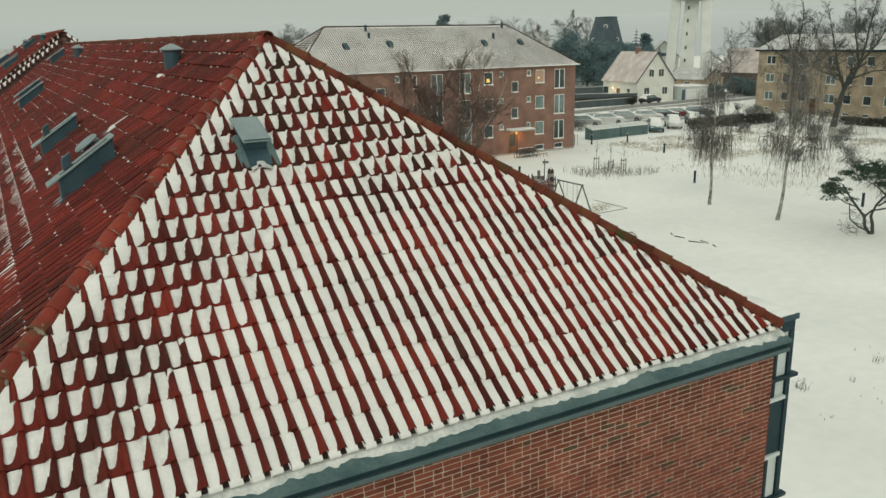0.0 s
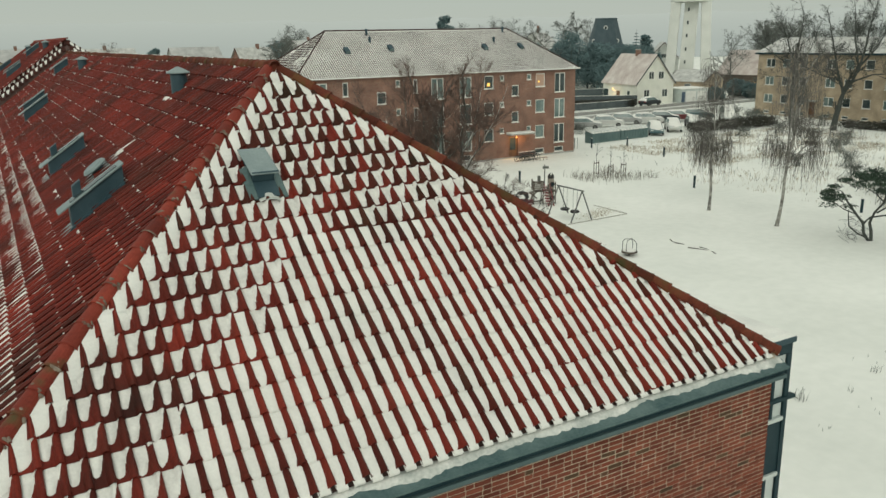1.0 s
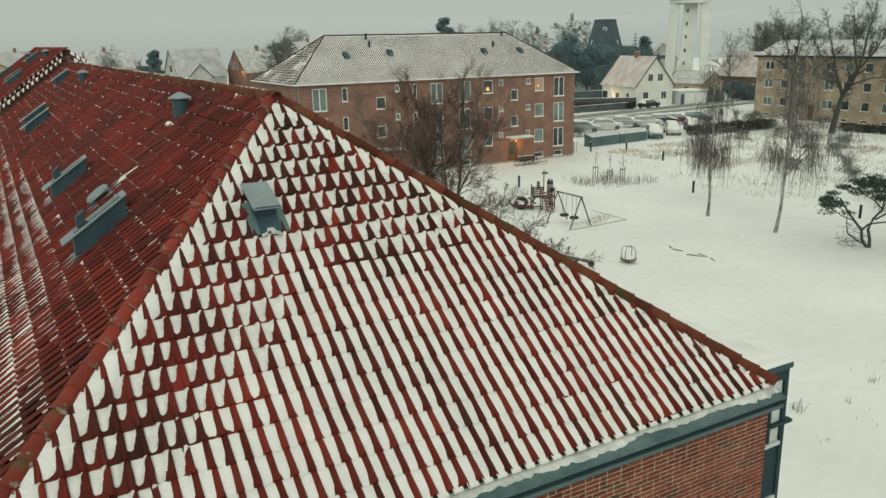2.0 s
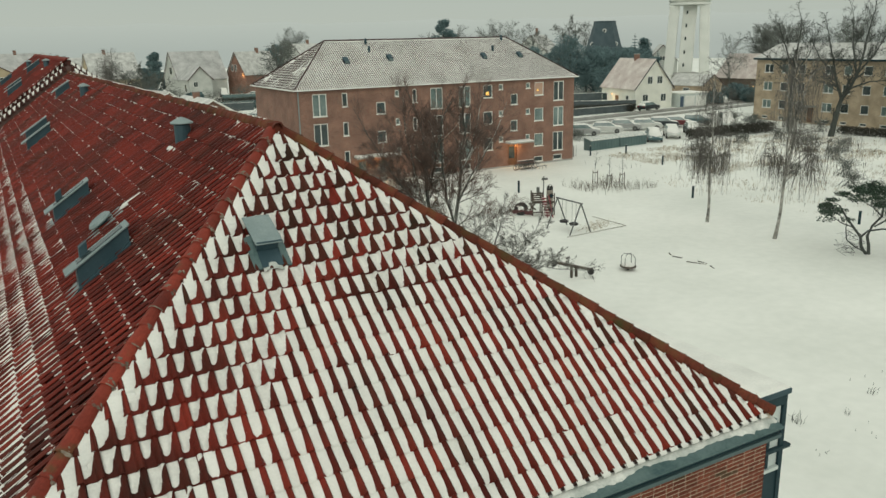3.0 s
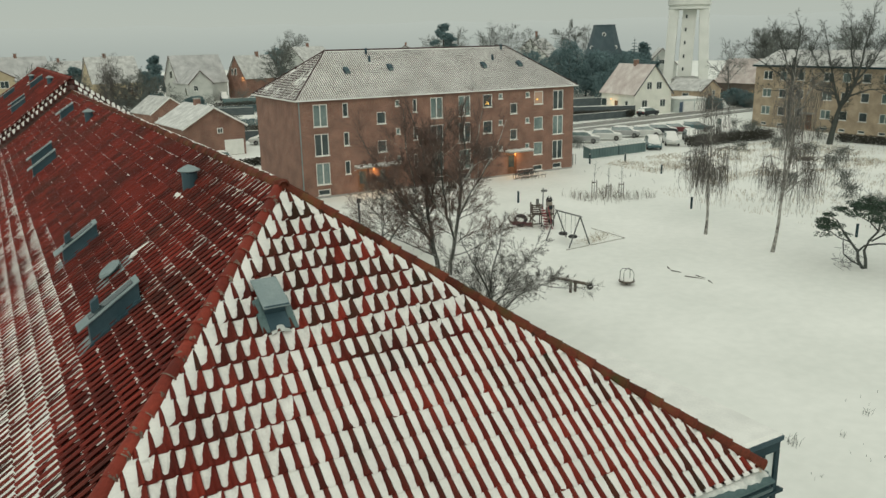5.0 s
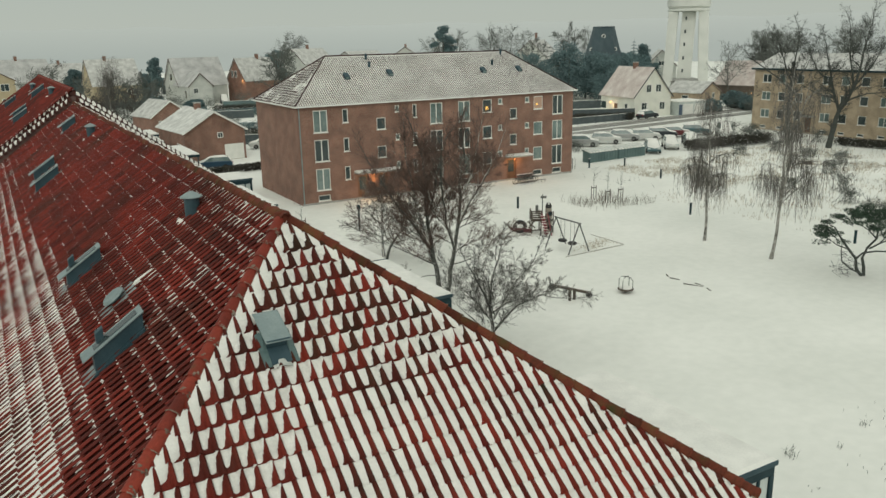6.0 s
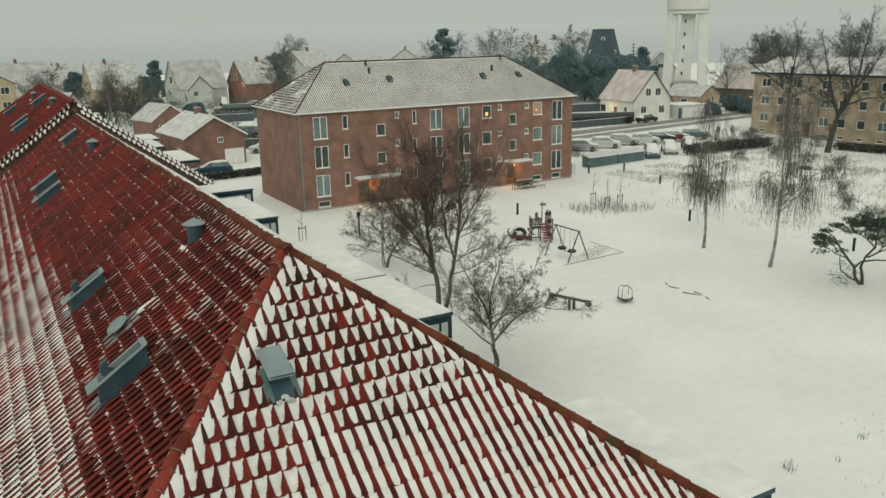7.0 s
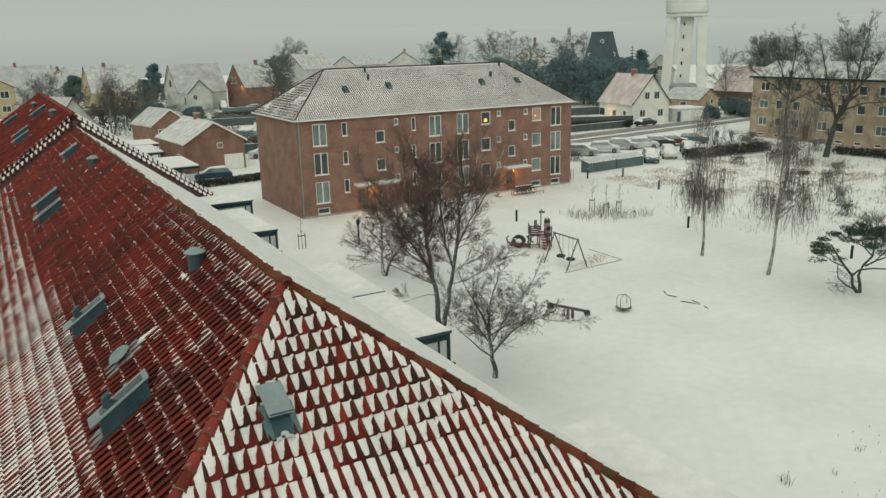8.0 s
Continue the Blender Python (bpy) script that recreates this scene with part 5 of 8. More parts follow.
    if lamp:
        p = base @ Vector(lamp)
        part("porch_lamp", Geo().lathe(p.x, p.y, [(0.05, p.z), (0.16, p.z + 0.06), (0.16, p.z + 0.26), (0.05, p.z + 0.3)], 10), BULB, t, "glowing porch lamp")
        li = new("porch_light", bpy.data.lights.new("porch_light", "POINT"))
        li.data.energy, li.data.color, li.data.shadow_soft_size = 32, (1.0, 0.58, 0.22), 0.15
        li.location = base @ Vector((lamp[0] - 0.35, lamp[1], lamp[2] - 0.3))
    return t


BLUE_DOOR = surf("blue_door_paint", (0.05, 0.08, 0.12), (0.07, 0.11, 0.16), 1.5, 20.0, 0.5, 0.1)
THIN_SNOW_ROOF = surf("thinly_snowed_roof", (0.44, 0.44, 0.415), (0.70, 0.70, 0.66), 0.9, 9.0, 0.85, 0.3)
SNOWY = surf("snowy_roof", (0.34, 0.34, 0.32), (0.62, 0.62, 0.585), 0.9, 9.0, 0.85, 0.3)
PINKISH = surf("pinkish_snow_roof", (0.44, 0.36, 0.33), (0.66, 0.61, 0.56), 0.6, 5.0, 0.85, 0.3)

# the white house behind the car park
cottage("white-rendered house with a pinkish snow-dusted roof and lit porch", (113.6, 115.4), 8.6, 11.5, 4.0, 9.2, RENDERED, PINKISH, yaw=-8, trim=NAVY,
        gable_windows=((-2.6, -1.3, 1.2, 2.7), (1.6, 2.9, 1.2, 2.7), (-1.6, -0.4, 4.6, 6.1), (0.6, 1.9, 4.6, 6.1)), side_windows=((-1, 2.0, 3.0, 1.3, 2.5), (-1, 9.4, 11.4, 1.0, 2.6)),
        doors=((-1, 5.5, 6.6, 2.3),), chimney=(6.0, 0.9), lamp=(-4.85, 7.2, 2.4))
cottage("low brown brick garage house with a snowy roof", (139.3, 124.0), 8.2, 8.5, 3.0, 5.1, YELLOW_BRICK, SNOWY, yaw=12, gable_windows=((0.6, 1.6, 1.6, 2.8),), doors=((0, -1.2, -0.2, 2.1),), side_windows=((-1, 3, 4.6, 1.2, 2.4),))
cottage("dark timber house with a broad snowy roof and lit window", (159.2, 120.3), 10.0, 15.0, 3.9, 8.9, PLAY_WOOD, PINKISH, yaw=6, side_windows=((-1, 3, 4.4, 1.2, 2.6),), lamp=(-5.2, 5.0, 1.7))
cottage("white-walled house with a snowy roof beyond the mill", (204.0, 204.0), 10.0, 15.0, 5.0, 10.2, PALE_WALL, SNOWY, yaw=-40, gable_windows=((-1, 1, 5, 6.5),))
cottage("red brick bungalow with a white snow roof and a garage door", (27.0, 109.2), 8.4, 12.0, 4.1, 6.6, APT_BRICK, THIN_SNOW_ROOF, yaw=5, trim=WHITE,
        gable_windows=((0.3, 1.1, 3.05, 3.8),), doors=((0, 1.2, 3.9, 2.1), (-1, 5.0, 6.0, 2.2)), chimney=(6.5, 0.8), side_windows=((-1, 2.0, 3.4, 1.2, 2.4),))
cottage("small brick house with a striped snowy roof", (29.5, 150.6), 7.4, 8.0, 3.0, 5.6, APT_BRICK, SNOWY, yaw=14, trim=WHITE, gable_windows=((-2.4, -1.2, 0.9, 2.2),), chimney=None)
cottage("white gabled wing of a large white house", (49.0, 209.0), 6.0, 12.0, 5.2, 8.2, PALE_WALL, DISTANT_ROOF, yaw=6, gable_windows=((-1.9, -0.7, 3.2, 4.6),), side_windows=((-1, 2, 3.2, 2, 4),))
cottage("large white house with a steep snowy roof", (44.8, 223.0), 12.0, 13.0, 5.0, 11.8, PALE_WALL, DISTANT_ROOF, yaw=-84, gable_windows=((-1, 1, 6, 8),))
cottage("dark red brick house with a white snow roof", (61.0, 218.5), 8.5, 11.0, 5.8, 11.4, APT_BRICK, SNOWY, yaw=-72, gable_windows=((-2.2, -1.2, 6.4, 8.2), (-0.6, 0.4, 6.4, 8.2)), chimney=(7.0, 1.0), lamp=(3.5, -0.4, 5.6))
cottage("ochre house with a broad snow-covered roof and three chimneys", (25.5, 236.0), 11.0, 12.5, 5.4, 11.8, YELLOW_WALL, SNOWY, yaw=-83, chimney=(5.0, 0.9), side_windows=((1, 8.6, 9.6, 2.4, 4.0), (1, 10.2, 11.2, 2.4, 4.0)))
cottage("white house with a snowy roof and a dark chimney", (19.0, 291.0), 11.0, 11.0, 4.4, 10.0, PALE_WALL, SNOWY, yaw=-86, chimney=(4.4, 1.1))
cottage("ochre-rendered two-storey house with snowy roof", (3.0, 228.0), 10.0, 9.0, 7.6, 10.4, YELLOW_WALL, SNOWY, yaw=4, gable_windows=((1.6, 3.6, 5.0, 6.8), (1.6, 3.6, 1.6, 3.2)))
cottage("house with a grey snow-dusted roof", (4.0, 262.0), 12.0, 14.0, 6.0, 12.0, PALE_WALL, DISTANT_ROOF, yaw=-80, chimney=(6.2, 1.0))
cottage("pale two-storey house with a snowy roof", (94.0, 266.0), 12.0, 14.0, 8.2, 13.0, PALE_WALL, SNOWY, yaw=-68, chimney=(7.0, 1.3), side_windows=((1, 3, 5, 4, 6), (1, 8, 10, 4, 6)))
cottage("long white-roofed house far off", (128.0, 300.0), 12.0, 19.0, 7.8, 11.2, PALE_WALL, SNOWY, yaw=-66)
cottage("pale house with a pointed snowy roof far off", (146.0, 283.0), 12.0, 10.0, 8.5, 12.6, PALE_WALL, SNOWY, yaw=-30, chimney=(5.0, 1.0))
cottage("broad snow-roofed hall with a dark ridge turret", (176.0, 242.0), 14.0, 20.0, 7.5, 14.2, PALE_WALL, SNOWY, yaw=-52, chimney=(8.5, 2.6))
cottage("cottage with a pale snowy gable roof", (14.5, 160.0), 8.0, 9.0, 3.4, 8.0, PALE_WALL, DISTANT_ROOF, yaw=30)

t = thing("garage", "low grey garage with a snow-covered flat roof", "garage")
gm = Matrix.Translation((121.5, 112.6, 0)) @ Matrix.Rotation(radians(-8), 4, "Z")
part("wall", Geo().box(-3.2, 3.2, 0, 5.5, -0.2, 2.5, gm), PANEL, t)
part("snow_cover", Geo().box(-3.35, 3.35, -0.15, 5.65, 2.504, 2.72, gm), SNOW, t, bevel=0.06)
part("door", Geo().box(-2.1, 0.3, -0.06, -0.004, 0.05, 2.15, gm), WHITE, t)
part("door", Geo().box(-3.1, -2.35, -0.06, -0.004, 0.05, 2.05, gm), BLUE_DOOR, t)
part("door", Geo().box(0.6, 2.95, -0.06, -0.004, 0.05, 2.15, gm), WHITE, t)

# flat-roofed carports beside the bungalow
for cx, cy, w, l, z in ((18.6, 118.0, 5.0, 9.0, 2.6), (19.4, 103.0, 5.6, 10.0, 2.5), (20.0, 128.0, 5.0, 7.0, 2.5)):
    t = thing("carport", "flat-roofed carport under thick snow", "carport", "carports")
    part("roof", Geo().box(cx - w / 2, cx + w / 2, cy - l / 2, cy + l / 2, z - 0.28, z), NAVY, t, bevel=0.03)
    part("snow_cover", Geo().box(cx - w / 2 + 0.05, cx + w / 2 - 0.05, cy - l / 2 + 0.05, cy + l / 2 - 0.05, z + 0.002, z + 0.16), SNOW, t, bevel=0.06)
    for px in (-1, 1):
        for py in (-1, 1):
            part("post", Geo().box(cx + px * (w / 2 - 0.2) - 0.07, cx + px * (w / 2 - 0.2) + 0.07, cy + py * (l / 2 - 0.2) - 0.07, cy + py * (l / 2 - 0.2) + 0.07, -0.2, z - 0.284), FENCE, t)
    part("back_wall", Geo().box(cx - w / 2 + 0.2, cx + w / 2 - 0.2, cy + l / 2 - 0.5, cy + l / 2 - 0.4, -0.2, z - 0.284), FENCE, t)

# ---- yellow brick block ----
blk = thing("yellow_brick_block", "three-storey yellow brick block with white windows and a snowy roof", "building")
BX, BY0, BY1, BE = 111.6, 30.0, 90.2, 9.8
holes, kinds = [], []
y = 1.6
i = 0
while y < BY1 - BY0 - 2:
    for top in (8.9, 6.1, 3.3):
        wide = 1.3 if i % 3 else 1.7
        holes.append((y, y + wide, top - 1.35, top))
        kinds.append(dict(bars=0 if i % 3 else 1, glass=BLIND if (i + int(top)) % 3 == 0 else GLASS))
    holes.append((y + 0.1, y + 1.2, 0.25, 0.7))
    kinds.append(dict(bars=0))
    if i % 4 == 2:
        holes.append((y + 2.1, y + 3.2, 0.15, 2.4))
        kinds.append(None)
        y += 1.4
    y += 3.15
    i += 1
g = Geo()
wall_sheet(g, (BX, BY1, 0), (0, -1, 0), 0, BY1 - BY0, -0.3, BE, holes, 0.34)
part("wall", g, YELLOW_BRICK, blk)
for h, kw in zip(holes, kinds):
    if kw is None:
        part("door", Geo().box(BX + 0.2, BX + 0.26, BY1 - h[1], BY1 - h[0], 0.15, 2.4), WOOD_DOOR, blk)
        part("canopy", Geo().box(BX - 0.9, BX - 0.004, BY1 - h[1] - 0.5, BY1 - h[0] + 0.5, 2.55, 2.75), CONCRETE, blk)
    else:
        window(blk, (BX, BY1, 0), (0, -1, 0), h[0], h[1], h[2], h[3], depth=0.13, frame_w=0.085, **kw)
part("wall", Geo().box(BX + 0.34, BX + 12, BY1 - 0.34, BY1, -0.3, BE).box(BX + 0.34, BX + 12, BY0, BY0 + 0.34, -0.3, BE).box(BX + 11.66, BX + 12, BY0 + 0.34, BY1 - 0.34, -0.3, BE), YELLOW_BRICK, blk)
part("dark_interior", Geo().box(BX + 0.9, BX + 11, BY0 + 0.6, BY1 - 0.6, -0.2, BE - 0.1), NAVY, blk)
x0, x1, y0, y1, rz = BX - 0.4, BX + 12.4, BY0 - 0.4, BY1 + 0.4, 12.1
g = Geo().add([(x0, y0, BE), (x1, y0, BE), (x1, y1, BE), (x0, y1, BE), ((x0 + x1) / 2, y0, rz), ((x0 + x1) / 2, y1, rz)],
              [(3, 0, 4, 5), (1, 2, 5, 4), (0, 1, 4), (2, 3, 5), (3, 2, 1, 0)])
part("roof", g, SNOWY, blk, "snowy roof")
part("eaves_board", Geo().box(x0 - 0.1, x0 - 0.004, y0, y1, BE - 0.25, BE + 0.04), NAVY, blk)

# ---- water tower: shaft and legs under a round tank ----
tower = thing("water_tower", "tall white concrete water tower with a stair shaft between legs", "water tower")
TX, TY = 179.6, 169.9
TOWER_WHITE = surf("white_tower_concrete", (0.60, 0.62, 0.57), (0.72, 0.73, 0.68), 0.25, 8.0, 0.85, 0.3)
part("tank", Geo().lathe(TX, TY, [(5.3, 22.4), (5.9, 22.9), (6.0, 24.4), (6.0, 29.0), (5.6, 29.6), (0.5, 31.6)], 40), TOWER_WHITE, tower, "round white tank", smooth=False)
part("ring_beam", Geo().lathe(TX, TY, [(5.6, 21.6), (5.75, 21.7), (5.75, 22.3), (5.4, 22.39)], 40), TOWER_WHITE, tower)
t_away, t_side = Vector((0.727, 0.687, 0)), Vector((0.687, -0.727, 0))
tower_ring = lambda a, b, wa, wb, z: [Vector((TX, TY, z)) + t_side * (a + p * wa) + t_away * (b + q * wb) for p, q in ((-1, -1), (1, -1), (1, 1), (-1, 1))]
part("stair_shaft", Geo().hull(tower_ring(-0.5, 0, 2.0, 2.0, -0.3), tower_ring(0.2, 0, 1.9, 1.9, 21.59)), TOWER_WHITE, tower, "square stair shaft", bevel=0.15)
for sa in (-1, 1):
    for sb in (-1, 1):
        part("leg", Geo().hull(tower_ring(sa * 5.1, sb * 3.4, 1.35, 0.6, -0.3), tower_ring(sa * 4.1, sb * 3.1, 1.35, 0.55, 21.59)), TOWER_WHITE, tower, "tapering concrete leg", bevel=0.08)
to_cam = Vector((-TX, -TY, 0)).normalized()
sidev = Vector((to_cam.y, -to_cam.x, 0))
for z in (4.6, 8.2, 12.0, 15.6, 19.2):
    p = Vector((TX, TY, z)) - t_away * 2.0 + t_side * (z * 0.022 - 1.0)
    rot = Matrix((sidev, -to_cam, Vector((0, 0, 1)))).transposed().to_4x4()
    part("window", Geo().box(-0.22, 0.22, -0.12, 0.3, 0, 0.95, Matrix.Translation(p) @ rot), GLASS, tower, "narrow dark stair window")
part("base_building", Geo().lathe(TX, TY, [(5.6, -0.3), (5.6, 2.2), (5.8, 2.3), (2.2, 3.0)], 24), CONCRETE, tower)

# ---- mill stump ----
mill = thing("mill_stump", "dark shingled octagonal windmill body without sails", "mill")
MX, MY = 173.0, 198.5
rings = [(7.6, -0.3), (6.2, 7.5), (3.4, 17.6), (3.5, 18.0), (3.2, 18.15)]
part("body", Geo().lathe(MX, MY, rings, 8), HAZED_TAR, mill)
to_cam = Vector((-MX, -MY, 0)).normalized()
sidev = Vector((to_cam.y, -to_cam.x, 0))
for off, z, r in ((0.0, 15.2, 3.95), (-3.6, 11.2, 3.4), (3.6, 11.2, 3.4)):
    p = Vector((MX, MY, z)) + to_cam * r + sidev * off
    f = part("window", Geo().tube([p - to_cam * 0.8, p + to_cam * 0.12], 0.62, 16), WHITE, mill, "round white-framed window")
    part("pane", Geo().tube([p + to_cam * 0.122, p + to_cam * 0.15], 0.40, 16), GLASS, f)

# ---- trees ----
def branchy(p, d, length, r, level, cfg, rnd, wood, twigs):
    """One limb as a bent, tapering tube, and the limbs that leave it."""
    segs = (7, 5, 4, 2, 1)[min(level, 4)]
    pts, dirs = [Vector(p)], [Vector(d)]
    up = cfg["lift"][min(level, len(cfg["lift"]) - 1)]
    wob = cfg["wobble"]
    d = Vector(d).normalized()
    for i in range(segs):
        d = (d + Vector((rnd.gauss(0, wob), rnd.gauss(0, wob), rnd.gauss(0, wob) + up))).normalized()
        pts.append(pts[-1] + d * (length / segs))
        dirs.append(d.copy())
    tip = r * (0.35 if level < 2 else 0.5)
    rad = [max(cfg["thin"], r + (tip - r) * i / segs) for i in range(segs + 1)]
    if level == 0:
        rad[0] *= 1.35
    (wood if level < 2 else twigs).tube(pts, rad, (8, 6, 4, 3, 3)[min(level, 4)], cap=False)
    if level >= len(cfg["kids"]):
        return
    kids = cfg["kids"][level]
    lo = cfg["bare"] if level == 0 else 0.15
    for k in range(kids):
        t = lo + (1 - lo) * (k + rnd.random()) / kids
        i = min(int(t * segs), segs - 1)
        q = pts[i].lerp(pts[i + 1], t * segs - i)
        par = dirs[i + 1]
        side = par.cross(Vector((rnd.gauss(0, 1), rnd.gauss(0, 1), rnd.gauss(0, 1)))).normalized()
        if level == 0:
            az = k * 2.4 + rnd.uniform(-0.5, 0.5)
            flat = Vector((math.cos(az), math.sin(az), 0))
            side = (flat - par * flat.dot(par)).normalized()
        ang = radians(rnd.uniform(*cfg["angle"]))
        nd = par * math.cos(ang) + side * math.sin(ang)
        if level == 0:
            ln = cfg["reach"] * (1.05 - 0.65 * abs(t - cfg["wide"])) * rnd.uniform(0.75, 1.15)
        else:
            ln = length * cfg["ratio"] * rnd.uniform(0.6, 1.15) * (1.1 - 0.5 * t)
        branchy(q, nd, ln, max(cfg["thin"], (r + (tip - r) * t) * 0.55), level + 1, cfg, rnd, wood, twigs)


def bare_tree(label, at, height, reach, seed, trunk=0.16, stems=((0, 0, 1),), kids=(12, 7, 6, 3), bark=None, twig=None, lift=(0.02, 0.06, 0.04, 0.0), wobble=0.12, bare=0.25, wide=0.4, angle=(35, 65), ratio=0.55, thin=0.008, group="bare trees"):
    r = random.Random(seed)
    cfg = dict(kids=kids, lift=lift, wobble=wobble, bare=bare, wide=wide, angle=angle, ratio=ratio, thin=thin, reach=reach)
    t = thing("tree", label, "tree", group)
    wood, twigs = Geo(), Geo()
    for s in stems:
        branchy((at[0] + s[0] * 0.15, at[1] + s[1] * 0.15, -0.15), s, height / max(0.3, Vector(s).normalized().z), trunk, 0, cfg, r, wood, twigs)
    part("trunk", wood, bark or BARK, t, smooth=True)
    part("crown", twigs, twig or TWIG, t, "bare twigs")
    return t


def limbed_tree(label, at, side, limbs, twig_len, seed, every, kids, thin, bark, twig, group, lift=(0.05, 0.06, 0.05, 0.03), angle=(22, 62), fork=(26, 60), ratio=0.58, wobble=0.13):
    """A tree whose main limbs follow given lines. limbs: (first radius, last radius, depth drift, ((sideways, height), ...))."""
    r = random.Random(seed)
    cfg = dict(kids=kids, lift=lift, wobble=wobble, bare=0.2, wide=0.4, angle=fork, ratio=ratio, thin=thin, reach=twig_len)
    t = thing("tree", label, "tree", group)
    wood, twigs = Geo(), Geo()
    side = Vector(side).normalized()
    deep = Vector((-side.y, side.x, 0))
    crown_top = max(line[-1][1] for _, _, _, line in limbs)
    for r0, r1, drift, line in limbs:
        top = line[-1][1]
        pts = []
        for i, (s_, z_) in enumerate(line):
            k = i / (len(line) - 1)
            here = Vector((at[0], at[1], z_)) + side * s_ + deep * (drift * k)
            if pts:
                mid_ = pts[-1].lerp(here, 0.5)
                pts.append(mid_ + side * r.gauss(0, 0.05) + deep * r.gauss(0, 0.08))
            pts.append(here)
        n = len(pts) - 1
        rad = [max(thin, r0 + (r1 - r0) * (i / n) ** 0.8) for i in range(n + 1)]
        wood.tube(pts, rad, 8, cap=False)
        for i in range(n):
            seg = pts[i + 1] - pts[i]
            if pts[i].z < 0.2 * top and line[0][1] < 0.5:
                continue
            share = every * (0.35 if pts[i].z < 0.45 * top and line[0][1] < 0.5 else 1.0)
            if top < 0.5 * crown_top:
                share *= 0.5
            for _ in range(int(seg.length * share + r.random())):
                q = pts[i].lerp(pts[i + 1], r.random())
                d = seg.normalized()
                out = d.cross(Vector((r.gauss(0, 1), r.gauss(0, 1), r.gauss(0, 1)))).normalized()
                if out.z < -0.3:
                    out.z *= -0.5
                ang = radians(r.uniform(*angle))
                ln = twig_len * r.uniform(0.45, 1.1) * (1.0 - 0.35 * (i / n))
                branchy(q, d * math.cos(ang) + out * math.sin(ang), ln, max(thin, rad[i] * 0.36), 1, cfg, r, wood, twigs)
        branchy(pts[-1], pts[-1] - pts[-2], twig_len * 0.9, r1, 1, cfg, r, wood, twigs)
    part("trunk", wood, bark, t, smooth=True)
    part("crown", twigs, twig, t, "bare twigs")
    return t


limbed_tree("tall bare forked tree with dense reddish-brown twigs", (22.4, 39.2), (0.87, -0.49, 0), (
    (0.19, 0.05, 0.5, ((0, -0.15), (-0.22, 0.5), (-0.30, 2.3), (-0.55, 3.6), (-0.76, 4.9), (-0.78, 6.7), (-0.95, 8.2), (-1.1, 9.3))),
    (0.07, 0.025, -0.8, ((-0.76, 5.4), (-0.3, 7.2), (0.0, 8.9))),
    (0.07, 0.025, 1.0, ((1.15, 6.4), (1.85, 7.8), (2.2, 9.2))),
    (0.10, 0.03, -0.9, ((-0.52, 3.5), (-1.15, 4.4), (-1.93, 5.6), (-2.7, 6.7), (-3.6, 8.3))),
    (0.06, 0.02, 0.7, ((-0.36, 2.6), (-1.5, 3.1), (-2.9, 3.7), (-3.6, 4.1))),
    (0.08, 0.03, 1.3, ((-0.95, 4.7), (-1.5, 6.6), (-2.0, 8.8))),
    (0.18, 0.05, -0.4, ((0.05, -0.15), (0.20, 0.5), (0.46, 1.5), (0.66, 2.9), (0.97, 4.9), (1.17, 6.7), (1.25, 8.2), (1.4, 9.4))),
    (0.09, 0.03, 0.9, ((0.95, 4.8), (1.7, 6.3), (2.4, 7.2), (3.1, 8.4))),
    (0.08, 0.03, -1.2, ((0.75, 3.6), (0.30, 5.1), (0.14, 6.7), (0.05, 8.8))),
    (0.05, 0.018, -0.5, ((0.62, 2.6), (1.6, 2.95), (2.5, 3.5))),
    (0.045, 0.016, 0.4, ((-0.28, 2.0), (-0.8, 1.9), (-1.6, 1.6))),
), 2.6, 11, 3.0, (0, 8, 7, 5), 0.0046, SNOWY_BARK, RED_TWIG, "bare trees", angle=(18, 66), fork=(16, 44), ratio=0.66, wobble=0.09, lift=(0.04, 0.05, 0.05, 0.04))
limbed_tree("small bare spreading tree with snow-lined limbs", (20.95, 31.2), (0.87, -0.49, 0), (
    (0.15, 0.03, 0.2, ((0, -0.15), (-0.03, 0.6), (-0.15, 1.3), (-0.30, 2.4), (-0.25, 3.7), (0.15, 5.0))),
    (0.07, 0.02, -0.8, ((-0.08, 1.3), (1.0, 2.7), (2.2, 3.3), (3.0, 3.2))),
    (0.07, 0.02, 0.9, ((-0.15, 1.9), (0.9, 3.5), (1.8, 4.4))),
    (0.07, 0.02, -0.6, ((-0.30, 2.4), (-0.9, 3.9), (-1.4, 4.9))),
    (0.045, 0.016, 0.4, ((-0.06, 1.0), (-1.2, 1.9), (-1.8, 2.4))),
    (0.055, 0.018, 1.0, ((-0.2, 1.8), (-1.2, 2.9), (-1.9, 3.7))),
    (0.05, 0.018, -1.2, ((-0.25, 2.2), (0.5, 3.0), (1.3, 3.4))),
), 1.8, 14, 3.9, (0, 7, 6, 4), 0.0052, SNOWY_BARK, SNOWY_TWIG, "bare trees", angle=(24, 74), fork=(22, 58), ratio=0.6)
bare_tree("small bare tree with a broad crown near the bays", (24.1, 50.6), 5.0, 3.1, 8, 0.12, ((-0.05, 0.1, 1), (0.22, -0.12, 1)), (13, 8, 8, 4), SNOWY_BARK, SNOWY_TWIG, wide=0.35, bare=0.26, wobble=0.15, angle=(48, 80), lift=(0.02, 0.07, 0.04, 0.02), thin=0.007)


